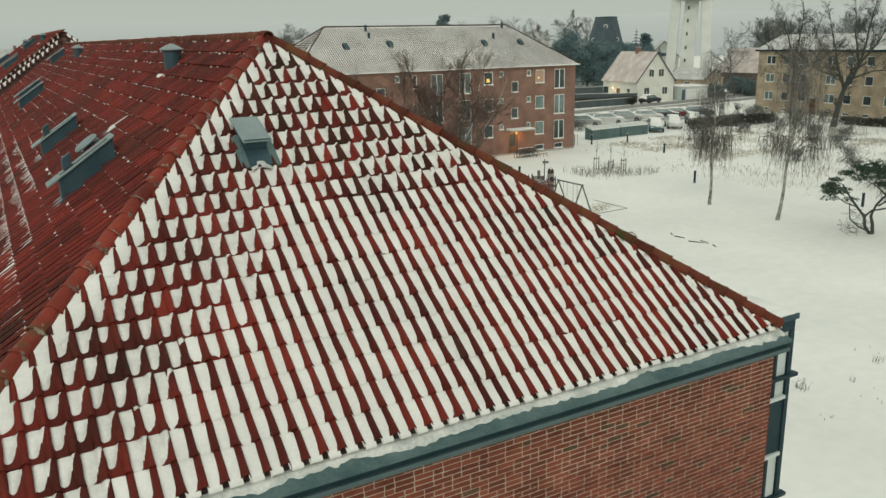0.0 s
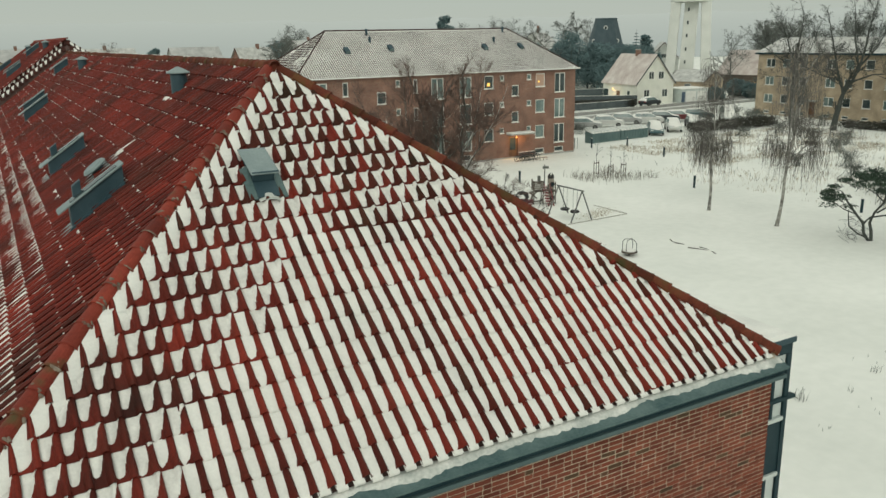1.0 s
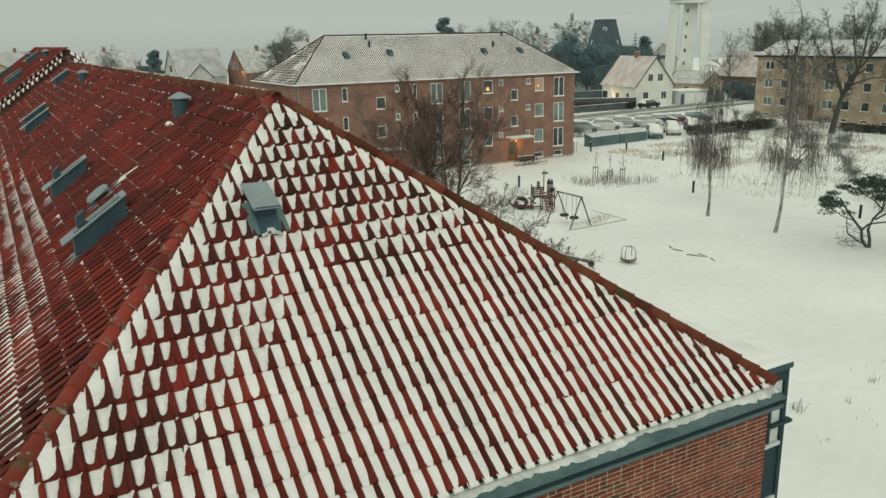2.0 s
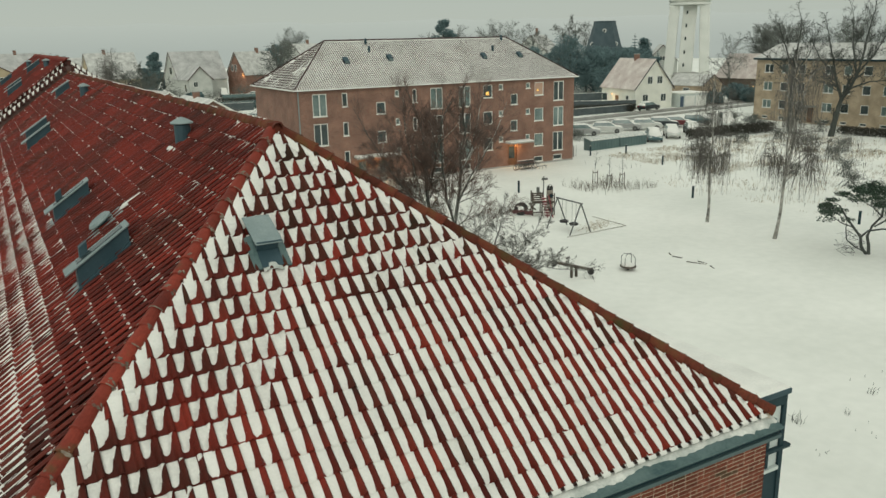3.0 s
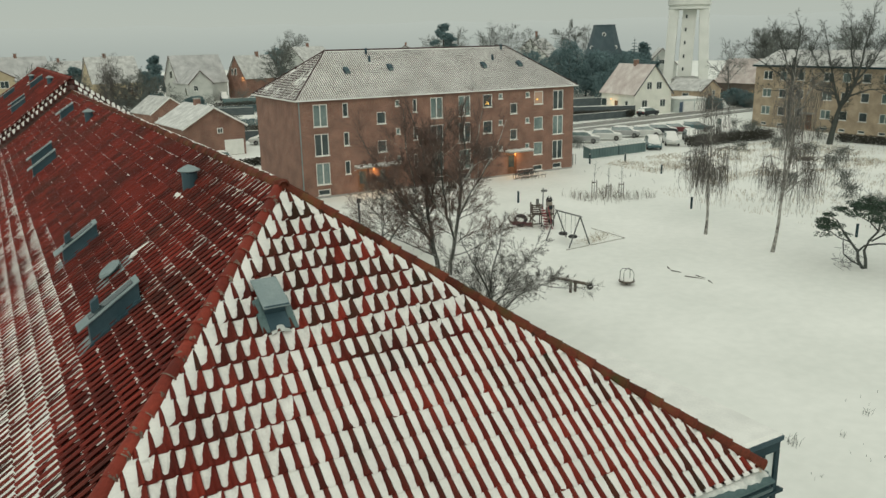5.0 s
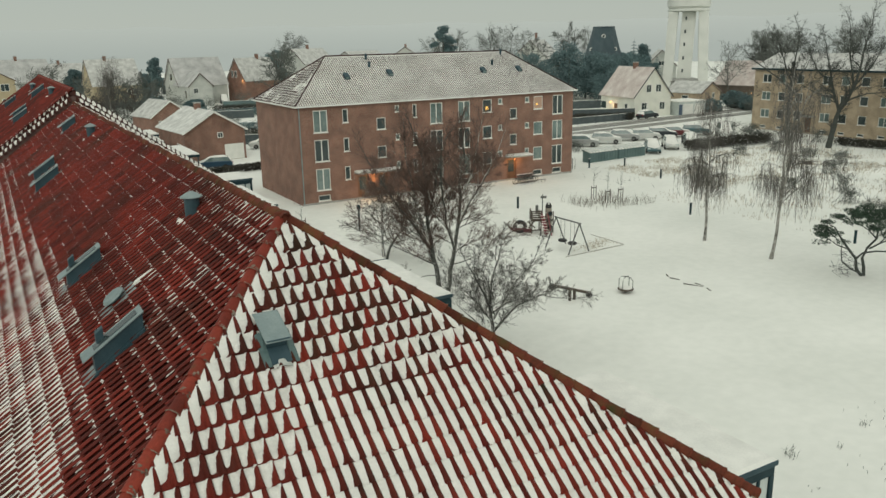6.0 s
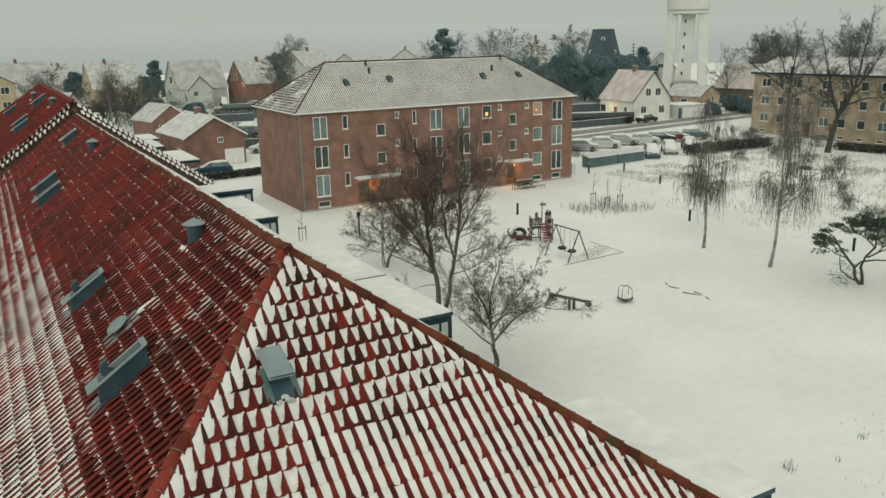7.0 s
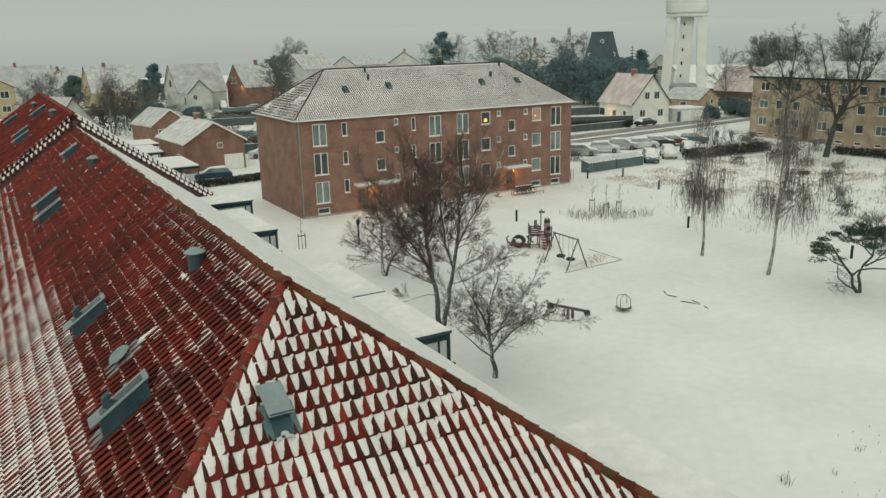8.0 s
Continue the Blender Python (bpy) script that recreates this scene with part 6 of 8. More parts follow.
def weeping_birch(label, at, height, trunk, lean, seed, limbs, strands, tops=((0.0, 0.0),), drop=(0.9, 2.3)):
    """A birch: leaning dark-marked trunk, arching limbs, and fine twigs that hang straight down from them.
    lean: sideways drift per metre of height; limbs: (height, sideways reach, depth reach, rise) of single limbs."""
    r = random.Random(seed)
    side, deep = Vector((0.80, -0.60, 0)), Vector((0.60, 0.80, 0))
    t = thing("tree", label, "tree", "birches")
    wood, hang = Geo(), Geo()
    base_ = Vector((at[0], at[1], -0.1))
    spine = lambda z, k=(0.0, 0.0): base_ + side * (lean * z + k[0] * max(0.0, z - height * 0.45) + 0.06 * math.sin(z * 1.3 + seed)) + deep * (k[1] * max(0.0, z - height * 0.45) + 0.05 * math.sin(z * 0.9)) + Vector((0, 0, z))
    for k in tops:
        start = 0.0 if k == tops[0] else height * 0.45
        zs = [start + (height - start) * i / 12 for i in range(13)]
        wood.tube([spine(z, k) for z in zs], [max(0.015, trunk * (1.25 if z == 0 else 1.0) * (1 - 0.88 * z / height)) for z in zs], 8, cap=False)
    arms = [(z, s_, d_, up) for z, s_, d_, up in limbs]
    for _ in range(24):
        z = height * r.uniform(0.36, 0.94)
        reach = 1.5 * (1.15 - z / height) * r.uniform(0.6, 1.3) + 0.35
        a = r.uniform(0, 6.283)
        arms.append((z, reach * math.cos(a), reach * math.sin(a), r.uniform(0.5, 1.3)))
    for z, s_, d_, up in arms:
        k = tops[r.randrange(len(tops))]
        p0 = spine(z, k)
        end = p0 + side * s_ + deep * d_ + Vector((0, 0, up))
        mid = p0.lerp(end, 0.5) + Vector((r.gauss(0, 0.06), r.gauss(0, 0.06), 0.22 * up))
        tip = end + (side * s_ + deep * d_) * 0.18 + Vector((0, 0, -0.25))
        reach = math.hypot(s_, d_)
        wood.tube([p0, p0.lerp(mid, 0.5) + Vector((0, 0, 0.05)), mid, end, tip], [0.022 + 0.008 * reach, 0.019 + 0.006 * reach, 0.016 + 0.004 * reach, 0.014, 0.007], 5, cap=False)
        n_s = int(strands * (0.5 + reach) / (len(arms) * 1.6))
        for q in range(n_s):
            f = r.uniform(0.25, 1.0)
            p = (p0.lerp(mid, f * 2) if f < 0.5 else mid.lerp(end, f * 2 - 1)) if r.random() < 0.75 else end.lerp(tip, r.random())
            out = Vector((r.gauss(0, 0.34), r.gauss(0, 0.34), r.uniform(-0.15, 0.22)))
            ln = r.uniform(*drop) * (0.6 + 0.5 * r.random())
            sway = Vector((r.gauss(0.0, 0.24), r.gauss(0, 0.24), 0))
            b1 = p + out
            hang.tube([p, b1, b1 + sway * 0.5 + Vector((0, 0, -ln * 0.45)), b1 + sway + Vector((0, 0, -ln))], [0.012, 0.010, 0.0085, 0.006], 3, cap=False)
            for _ in range(2):
                c0 = b1 + sway * 0.3 + Vector((0, 0, -ln * r.uniform(0.05, 0.5)))
                c1 = c0 + Vector((r.gauss(0, 0.12), r.gauss(0, 0.12), -0.12))
                hang.tube([c0, c1, c1 + sway * 0.4 + Vector((0, 0, -ln * r.uniform(0.25, 0.5)))], [0.007, 0.006, 0.004], 3, cap=False)
    part("trunk", wood, BIRCH, t, "pale bark with dark marks", smooth=True)
    part("crown", hang, FINE_TWIG, t, "fine hanging twigs")
    return t


weeping_birch("slender birch with hanging twigs on the snow", (47.2, 41.5), 11.0, 0.115, -0.012, 31, ((5.0, -1.4, 0.3, 0.9), (4.6, 1.0, -0.3, 0.8), (6.0, -1.6, -0.4, 0.6), (6.2, 1.5, 0.2, 0.7), (7.0, -0.9, 0.5, 0.8)), 540, drop=(1.1, 2.9))
weeping_birch("leaning birch with a pale forked top and hanging twigs", (47.1, 35.3), 13.0, 0.125, 0.075, 37, ((4.0, 2.6, 0.4, 1.9), (4.8, 1.5, -0.4, 1.6), (4.9, -1.3, 0.2, 1.0), (5.4, -1.7, -0.5, 0.8), (6.2, -1.2, 0.4, 0.7), (4.4, 3.9, 0.5, 3.0)), 480, drop=(1.0, 2.7), tops=((0.0, 0.0), (0.09, 0.05)))
weeping_birch("weeping birch with long trailing twigs", (62.5, 33.5), 9.5, 0.15, 0.02, 41, ((4.0, -2.6, 0.3, 1.2), (4.6, -2.0, -0.6, 1.4), (4.2, 2.4, 0.2, 1.2), (5.2, 1.8, -0.5, 1.0), (5.6, -2.4, 0.6, 0.8)), 440, drop=(1.2, 3.0))
weeping_birch("pale slim birch rising behind the meadow", (62.5, 46.5), 12.5, 0.12, 0.01, 43, ((6.0, -1.4, 0.3, 1.2), (6.6, 1.4, 0.2, 1.0)), 240, tops=((0.0, 0.0), (-0.10, 0.06)))

weeping_birch("tall weeping tree before the ochre house", (21.5, 166.7), 13.5, 0.2, 0.01, 47, ((8.0, -2.6, 0.3, 1.8), (9.0, 2.2, 0.2, 1.6), (7.0, 2.4, 0.2, 1.4), (10.0, -1.8, 0.2, 1.2), (6.5, -2.2, 0.5, 1.2)), 520, tops=((0.0, 0.0), (0.16, 0.06)), drop=(1.6, 4.2))
BIG = dict(lift=(0.03, 0.05, 0.04, 0.0), wobble=0.19, ratio=0.6, group="large bare trees", twig=DARK_BARK)
limbed_tree("large spreading bare tree in front of the yellow block", (100.0, 67.8), (0.56, -0.83, 0), (
    (0.46, 0.26, 0.0, ((0, -0.2), (0.25, 1.8), (0.6, 4.0), (0.9, 5.2))),
    (0.24, 0.07, 1.5, ((0.8, 4.8), (0.3, 6.4), (-0.2, 8.0), (-0.8, 10.6), (-1.5, 13.2))),
    (0.28, 0.07, -1.0, ((0.9, 5.2), (1.7, 6.5), (2.4, 8.5), (2.9, 11.2), (3.2, 13.8), (3.5, 15.8))),
    (0.14, 0.05, -1.5, ((1.6, 6.4), (4.0, 7.4), (6.2, 7.6))),
    (0.12, 0.04, 1.5, ((0.3, 6.6), (-2.0, 7.2), (-4.0, 8.2))),
    (0.15, 0.05, 1.8, ((2.4, 8.4), (4.2, 10.8), (5.5, 13.6))),
    (0.15, 0.05, -2.0, ((2.3, 8.2), (1.5, 12.0), (1.2, 15.4))),
    (0.11, 0.04, -2.0, ((-0.2, 8.0), (-2.2, 10.4), (-3.4, 12.6))),
), 3.4, 51, 1.6, (0, 6, 5, 3), 0.011, DARK_BARK, DARK_BARK, "large bare trees")
limbed_tree("dark bare tree with a straight trunk beside the block", (98.4, 73.0), (0.58, -0.81, 0), (
    (0.34, 0.18, 0.0, ((0, -0.2), (-0.2, 3.0), (-0.3, 6.8), (-0.3, 9.0))),
    (0.13, 0.04, -1.5, ((-0.3, 7.6), (-2.0, 9.3), (-4.0, 10.8), (-5.2, 11.6))),
    (0.13, 0.05, 1.0, ((-0.3, 8.8), (-1.5, 11.8), (-2.4, 14.0))),
    (0.15, 0.05, -0.6, ((-0.3, 8.9), (0.0, 12.0), (0.2, 15.0))),
    (0.12, 0.04, 1.5, ((-0.2, 8.4), (1.5, 10.8), (2.2, 13.4))),
    (0.10, 0.04, -1.2, ((-0.3, 7.0), (2.0, 8.4), (3.4, 9.4))),
    (0.08, 0.03, 0.8, ((-0.3, 6.3), (-1.8, 7.0), (-3.2, 7.0))),
), 3.0, 53, 1.7, (0, 6, 5, 3), 0.010, DARK_BARK, DARK_BARK, "large bare trees")
bare_tree("wide bare tree by the yellow block", (104.0, 56.5), 15.5, 7.0, 57, 0.28, ((0.0, 0.1, 1), (0.2, 0.2, 1)), (11, 7, 6, 3), BARK, bare=0.3, wide=0.5, thin=0.012, **BIG)
FARB = dict(lift=(0.03, 0.05, 0.03), wobble=0.14, ratio=0.6, group="distant bare trees", kids=(12, 8, 7), bare=0.25, wide=0.5)
for i, (x, y, h, rr) in enumerate(((152.0, 130.0, 11.0, 5.5), (160.0, 124.0, 12.5, 6.0), (170.0, 118.0, 13.0, 6.0), (166.0, 132.0, 13.0, 6.0), (22.0, 168.0, 9.5, 4.0), (27.5, 166.0, 8.5, 3.5), (66.0, 203.0, 13.5, 6.0), (70.0, 206.0, 12.0, 5.0),
                                   (126.0, 175.0, 16.0, 5.0), (137.0, 172.0, 16.5, 4.5), (200.0, 240.0, 15.0, 7.0), (172.0, 262.0, 15.0, 8.0), (180.0, 290.0, 16.0, 9.0), (158.0, 285.0, 15.0, 7.0), (190.0, 275.0, 16.0, 8.0), (110.0, 320.0, 14.0, 8.0),
                                   (9.0, 200.0, 8.5, 4.0), (13.0, 210.0, 9.0, 4.5), (19.0, 205.0, 8.0, 3.5), (34.0, 205.0, 7.0, 3.5), (128.0, 100.0, 11.0, 4.0), (190.0, 150.0, 13.0, 7.0), (205.0, 152.0, 14.0, 8.0), (214.0, 140.0, 14.0, 8.0), (222.0, 128.0, 14.0, 8.0), (230.0, 118.0, 14.0, 8.0))):
    bare_tree("distant leafless tree among the houses", (x, y), h, rr, 100 + i, 0.22 if h > 11 else 0.14, ((0, 0, 1), (0.2, 0.15, 1)) if i % 2 else ((0.02, 0, 1),), thin=0.036 if h > 11 else 0.024, bark=BARK, twig=TWIG, **FARB)


# evergreen masses: small flat sprays set round uneven clumps
def sprays(g, centre, radius, count, size, r, flat=0.75):
    for _ in range(count):
        d = Vector((r.gauss(0, 1), r.gauss(0, 1), r.gauss(0, 1))).normalized() * radius * r.uniform(0.55, 1.08)
        p = Vector(centre) + Vector((d.x, d.y, d.z * flat))
        a = Vector((r.gauss(0, 1), r.gauss(0, 1), r.gauss(0, 0.6))).normalized() * size * r.uniform(0.6, 1.3)
        b = a.cross(Vector((r.gauss(0, 1), r.gauss(0, 1), r.gauss(0, 1)))).normalized() * size * r.uniform(0.3, 0.6)
        g.add([p - a * 0.5, p + b * 0.5, p + a * 0.6, p - b * 0.5], [(0, 1, 2, 3)])


def evergreen(label, at, height, width, seed, size=0.5, density=1.0, mat=None):
    r = random.Random(seed)
    t = thing("tree", label, "tree", "evergreens")
    part("trunk", Geo().tube([(at[0], at[1], -0.2), (at[0], at[1], height * 0.7)], [height * 0.022, height * 0.008], 6), BARK, t)
    g = Geo()
    for k in range(int(26 * density)):
        z = height * r.uniform(0.12, 0.92)
        w = width * 0.5 * (1 - abs(z / height - 0.4) ** 1.5) * r.uniform(0.2, 0.85)
        a = r.uniform(0, 6.283)
        sprays(g, (at[0] + w * math.cos(a), at[1] + w * math.sin(a), z), width * r.uniform(0.13, 0.26), 220, size * 1.1, r)
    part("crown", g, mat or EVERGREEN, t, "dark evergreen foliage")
    return t


def spruce(label, at, height, width, seed, size=0.5):
    r = random.Random(seed)
    t = thing("tree", label, "tree", "evergreens")
    part("trunk", Geo().tube([(at[0], at[1], -0.2), (at[0], at[1], height * 0.97)], [height * 0.02, 0.03], 6), BARK, t)
    g = Geo()
    tiers = 15
    for k in range(tiers):
        z = height * (0.10 + 0.87 * k / tiers)
        w = width * 0.5 * (1 - k / tiers) ** 0.9 * r.uniform(0.8, 1.15) + 0.15
        for j in range(11):
            a = j * 6.283 / 11 + r.uniform(-0.3, 0.3)
            ww = w * r.uniform(0.7, 1.1)
            d = Vector((math.cos(a), math.sin(a), -0.22))
            for s in range(7):
                p = Vector((at[0], at[1], z)) + d * ww * (s + 1) / 7
                e = Vector((-d.y, d.x, 0)) * (0.16 + 0.10 * (7 - s) / 7) * width * 0.28
                q = Vector((0, 0, -0.12 * height / tiers * r.uniform(0.8, 2.0)))
                g.add([p - e + q, p - d * ww / 6, p + e + q, p + d * ww / 7], [(0, 1, 2, 3)])
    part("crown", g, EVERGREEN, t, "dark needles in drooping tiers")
    return t


spruce("pointed dark spruce beside the mill", (170.5, 182.0), 14.8, 6.4, 201)
spruce("small dark spruce near the mill", (184.0, 186.0), 9.5, 6.0, 202)
r_ = random.Random(203)
tall_pine = thing("tree", "tall dark pine with rounded clumps behind the apartment block", "tree", "evergreens")
tp = Vector((112.4, 194.8, 0))
part("trunk", Geo().tube([tp - Vector((0, 0, 0.2)), tp + Vector((0.2, 0, 9)), tp + Vector((0, 0.2, 18))], [0.42, 0.3, 0.08], 7), BARK, tall_pine)
crown = Geo()
for k in range(40):
    z = 7.5 + 11.0 * (k + r_.random()) / 40
    w = 3.6 * (1 - ((z - 12.0) / 7.4) ** 2 * (0.75 if z > 12 else 0.3)) * r_.uniform(0.25, 1.0)
    a = r_.uniform(0, 6.283)
    sprays(crown, tp + Vector((w * math.cos(a), w * math.sin(a), z)), r_.uniform(0.8, 1.35), 240, 0.42, r_, 0.55)
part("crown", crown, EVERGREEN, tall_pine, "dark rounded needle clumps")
for i, (x, y, h, w) in enumerate(((119.0, 160.5, 11.5, 11.0), (127.0, 158.0, 14.0, 10.0), (133.0, 152.0, 10.5, 9.0), (140.0, 160.0, 10.5, 12.0), (149.0, 162.0, 11.0, 12.0), (158.0, 168.0, 9.5, 12.0), (165.0, 176.0, 9.5, 10.0), (128.0, 144.0, 7.5, 8.0), (142.0, 148.0, 7.0, 9.0), (112.0, 158.0, 8.5, 8.0), (122.0, 172.0, 11.0, 12.0), (130.0, 168.0, 12.0, 11.0), (138.0, 174.0, 11.5, 12.0), (147.0, 176.0, 10.5, 13.0), (155.0, 182.0, 10.0, 13.0), (163.0, 188.0, 10.0, 11.0), (172.0, 186.0, 8.5, 10.0), (134.0, 160.0, 11.0, 10.0), (108.0, 168.0, 9.0, 10.0),
                                  (181.0, 196.0, 9.5, 10.0), (192.0, 208.0, 9.5, 12.0), (48.0, 263.0, 12.0, 5.6), (168.0, 250.0, 9.0, 12.0))):
    evergreen("dark evergreen tree among the houses", (x, y), h, w, 220 + i, 0.40 if y < 200 else 0.7)

# the umbrella-shaped pine on the lawn
pr = random.Random(77)
pine = thing("tree", "low umbrella-shaped pine with crooked dark trunks", "tree")
wood, leaf = Geo(), Geo()
base = Vector((48.5, 29.6, -0.1))
RIGHTWARD, AWAY = Vector((0.52, -0.854, 0)), Vector((0.854, 0.52, 0))


def limb(points, r0, r1):
    pts = [base + RIGHTWARD * s_ + AWAY * d_ + Vector((pr.gauss(0, 0.05), pr.gauss(0, 0.05), z_)) for s_, d_, z_ in points]
    wood.tube(pts, [r0 + (r1 - r0) * i / (len(pts) - 1) for i in range(len(pts))], 7)
    return pts


limb(((0.1, 0, 0), (-0.15, 0, 0.5), (-0.3, 0.1, 1.1), (-0.75, 0.1, 1.7), (-1.3, 0.2, 2.4), (-1.7, 0.3, 3.1)), 0.12, 0.05)
limb(((0.2, 0, 0), (0.25, 0.1, 0.6), (0.1, 0.2, 1.2), (0.3, 0.1, 1.9), (0.75, 0, 2.6), (0.8, 0, 3.6)), 0.12, 0.05)
limb(((-0.3, 0.1, 1.1), (0.1, 0.3, 1.5), (0.9, 0.4, 1.7), (1.9, 0.3, 1.75), (3.2, 0.2, 2.0)), 0.07, 0.035)
limb(((-0.05, 0, 0.2), (-0.6, -0.2, 0.5), (-1.1, -0.2, 0.9), (-1.2, -0.1, 1.6), (-1.15, 0, 2.0)), 0.06, 0.025)
limb(((-0.75, 0.1, 1.7), (-1.5, -0.2, 2.0), (-2.4, -0.2, 2.5)), 0.05, 0.02)
limb(((0.3, 0.1, 1.9), (1.0, -0.2, 2.4), (1.9, -0.3, 2.9), (2.6, -0.2, 3.1)), 0.06, 0.025)
limb(((0.75, 0, 2.6), (0.2, 0.3, 3.1), (-0.4, 0.4, 3.5)), 0.05, 0.02)
limb(((1.0, -0.2, 2.4), (1.5, 0.5, 3.0), (1.7, 0.8, 3.4)), 0.04, 0.02)
pads = []
for _ in range(92):
    s_, d_ = pr.uniform(-2.8, 3.9), pr.gauss(0, 0.95)
    top = 4.75 - 0.16 * (s_ - 0.5) ** 2 - 0.12 * d_ * d_
    pads.append((s_, d_, max(top - abs(pr.gauss(0, 0.8)), 2.6 - 0.05 * s_)))
pads += [(-2.4, -0.2, 2.6), (3.2, 0.2, 2.1), (2.6, 0.25, 2.0), (-2.0, 0.3, 2.7), (-1.2, 0.0, 2.2)]
for s_, d_, z_ in pads:
    q = base + RIGHTWARD * s_ + AWAY * d_ + Vector((0, 0, z_))
    sprays(leaf, q, pr.uniform(0.30, 0.58), 105, 0.14, pr, 0.28)
    root = q.lerp(base + RIGHTWARD * s_ * 0.5 + Vector((0, 0, z_ - 0.7)), 0.38)
    wood.tube([root, root.lerp(q, 0.55) + Vector((0, 0, -0.08)), q], [0.024, 0.018, 0.010], 4)
for _ in range(34):
    a = base + RIGHTWARD * pr.gauss(-0.8, 0.35) + AWAY * pr.gauss(0, 0.3) + Vector((0, 0, pr.uniform(0.25, 1.6)))
    wood.tube([a, a + Vector((pr.gauss(0, 0.25), pr.gauss(0, 0.25), -0.15)), a + Vector((pr.gauss(0, 0.4), pr.gauss(0, 0.4), -0.35))], [0.016, 0.012, 0.007], 4)
part("trunk", wood, DARK_BARK, pine)
part("crown", leaf, NEEDLE, pine, "dark green needle clumps")

# ---- hedges, fences, road ----
def hedge(label, p, q, height, width, seed, mat=None):
    r = random.Random(seed)
    p, q = Vector((*p, 0)), Vector((*q, 0))
    n_ = int((q - p).length / 0.35)
    g = Geo()
    for i in range(n_):
        c = p.lerp(q, (i + 0.5) / n_)
        sprays(g, c + Vector((r.gauss(0, 0.08), r.gauss(0, 0.08), height * 0.5)), 0.05 + width * 0.5, 150, 0.26, r, height / width)
    t = thing("hedge", label, "hedge")
    part("foliage", g, mat or HEDGE, t)
    return t


hedge("dark clipped hedge along the car park", (83.2, 77.6), (98.7, 76.0), 1.45, 1.1, 1)
hedge("dark clipped hedge beside the bungalow", (21.0, 96.8), (30.5, 98.1), 0.9, 0.8, 2)
hedge("long dark garden hedge behind the bungalow", (38.0, 134.0), (48.0, 131.0), 1.4, 1.0, 3)
hedge("tall dark hedge by the white villa", (46.0, 186.0), (66.0, 182.0), 1.8, 1.4, 4)
hedge("low shrub row before the yellow block", (103.5, 69.0), (106.5, 50.0), 1.1, 1.2, 5)
hedge("dark garden hedge before the white house", (88.0, 119.5), (106.0, 112.5), 1.5, 1.0, 6)


def fence(label, p, q, height, boards, mat=None):
    p, q = Vector((*p, 0)), Vector((*q, 0))
    d = (q - p).normalized()
    rot = Matrix((d, Vector((-d.y, d.x, 0)), Vector((0, 0, 1)))).transposed().to_4x4()
    ln = (q - p).length
    t = thing("fence", label, "fence")
    for i in range(boards + 1):
        part("post", Geo().box(-0.06, 0.06, -0.06, 0.06, -0.2, height + 0.05, Matrix.Translation(p + d * ln * i / boards) @ rot), mat or FENCE, t)
    for i in range(boards):
        part("panel", Geo().box(0.062, ln / boards - 0.062, -0.03, 0.03, 0.05, height, Matrix.Translation(p + d * ln * i / boards) @ rot), mat or FENCE, t)
    part("snow_line", Geo().box(0, ln, -0.07, 0.07, height + 0.052, height + 0.11, Matrix.Translation(p) @ rot), SNOW, t)
    return t


fence("dark board fence topped with snow", (100.0, 141.0), (122.0, 134.8), 1.7, 10)
fence("dark board fence along the garden", (84.0, 112.5), (106.0, 113.0), 1.2, 10)
fence("tall dark board fence before the white house", (95.0, 122.2), (108.8, 115.2), 1.8, 7)
fence("grey garden fence by the villa", (52.0, 200.0), (60.0, 198.0), 1.5, 5, GREEN_BOX)

road = Geo()
p, q, w = Vector((30, 98.5, 0)), Vector((230, 121.0, 0)), 3.6
s_ = Vector((-(q - p).y, (q - p).x, 0)).normalized()
n_r = 60
for i in range(n_r):
    a, b = p.lerp(q, i / n_r), p.lerp(q, (i + 1) / n_r)
    for lo, hi, z in ((-w, -2.4, 0.02), (-2.0, -0.9, 0.02), (0.7, 1.9, 0.02), (2.3, w, 0.02)):
        road.add([a + s_ * lo + Vector((0, 0, z)), b + s_ * lo + Vector((0, 0, z)), b + s_ * hi + Vector((0, 0, z)), a + s_ * hi + Vector((0, 0, z))], [(0, 1, 2, 3)])
tagged(part("road", road, ASPHALT), "slushy road with dark wheel tracks in the snow", "road", kind="structure")
kerb = Geo()
for side in (-1, 1):
    for i in range(n_r):
        a, b = p.lerp(q, i / n_r) + s_ * side * (w + 0.1), p.lerp(q, (i + 1) / n_r) + s_ * side * (w + 0.1)
        o = s_ * 0.14
        kerb.hull([a - o, b - o, b + o, a + o], [a - o + Vector((0, 0, 0.14)), b - o + Vector((0, 0, 0.14)), b + o + Vector((0, 0, 0.14)), a + o + Vector((0, 0, 0.14))])
tagged(part("kerb", kerb, CONCRETE), "concrete kerb along the road", "kerb", kind="structure")


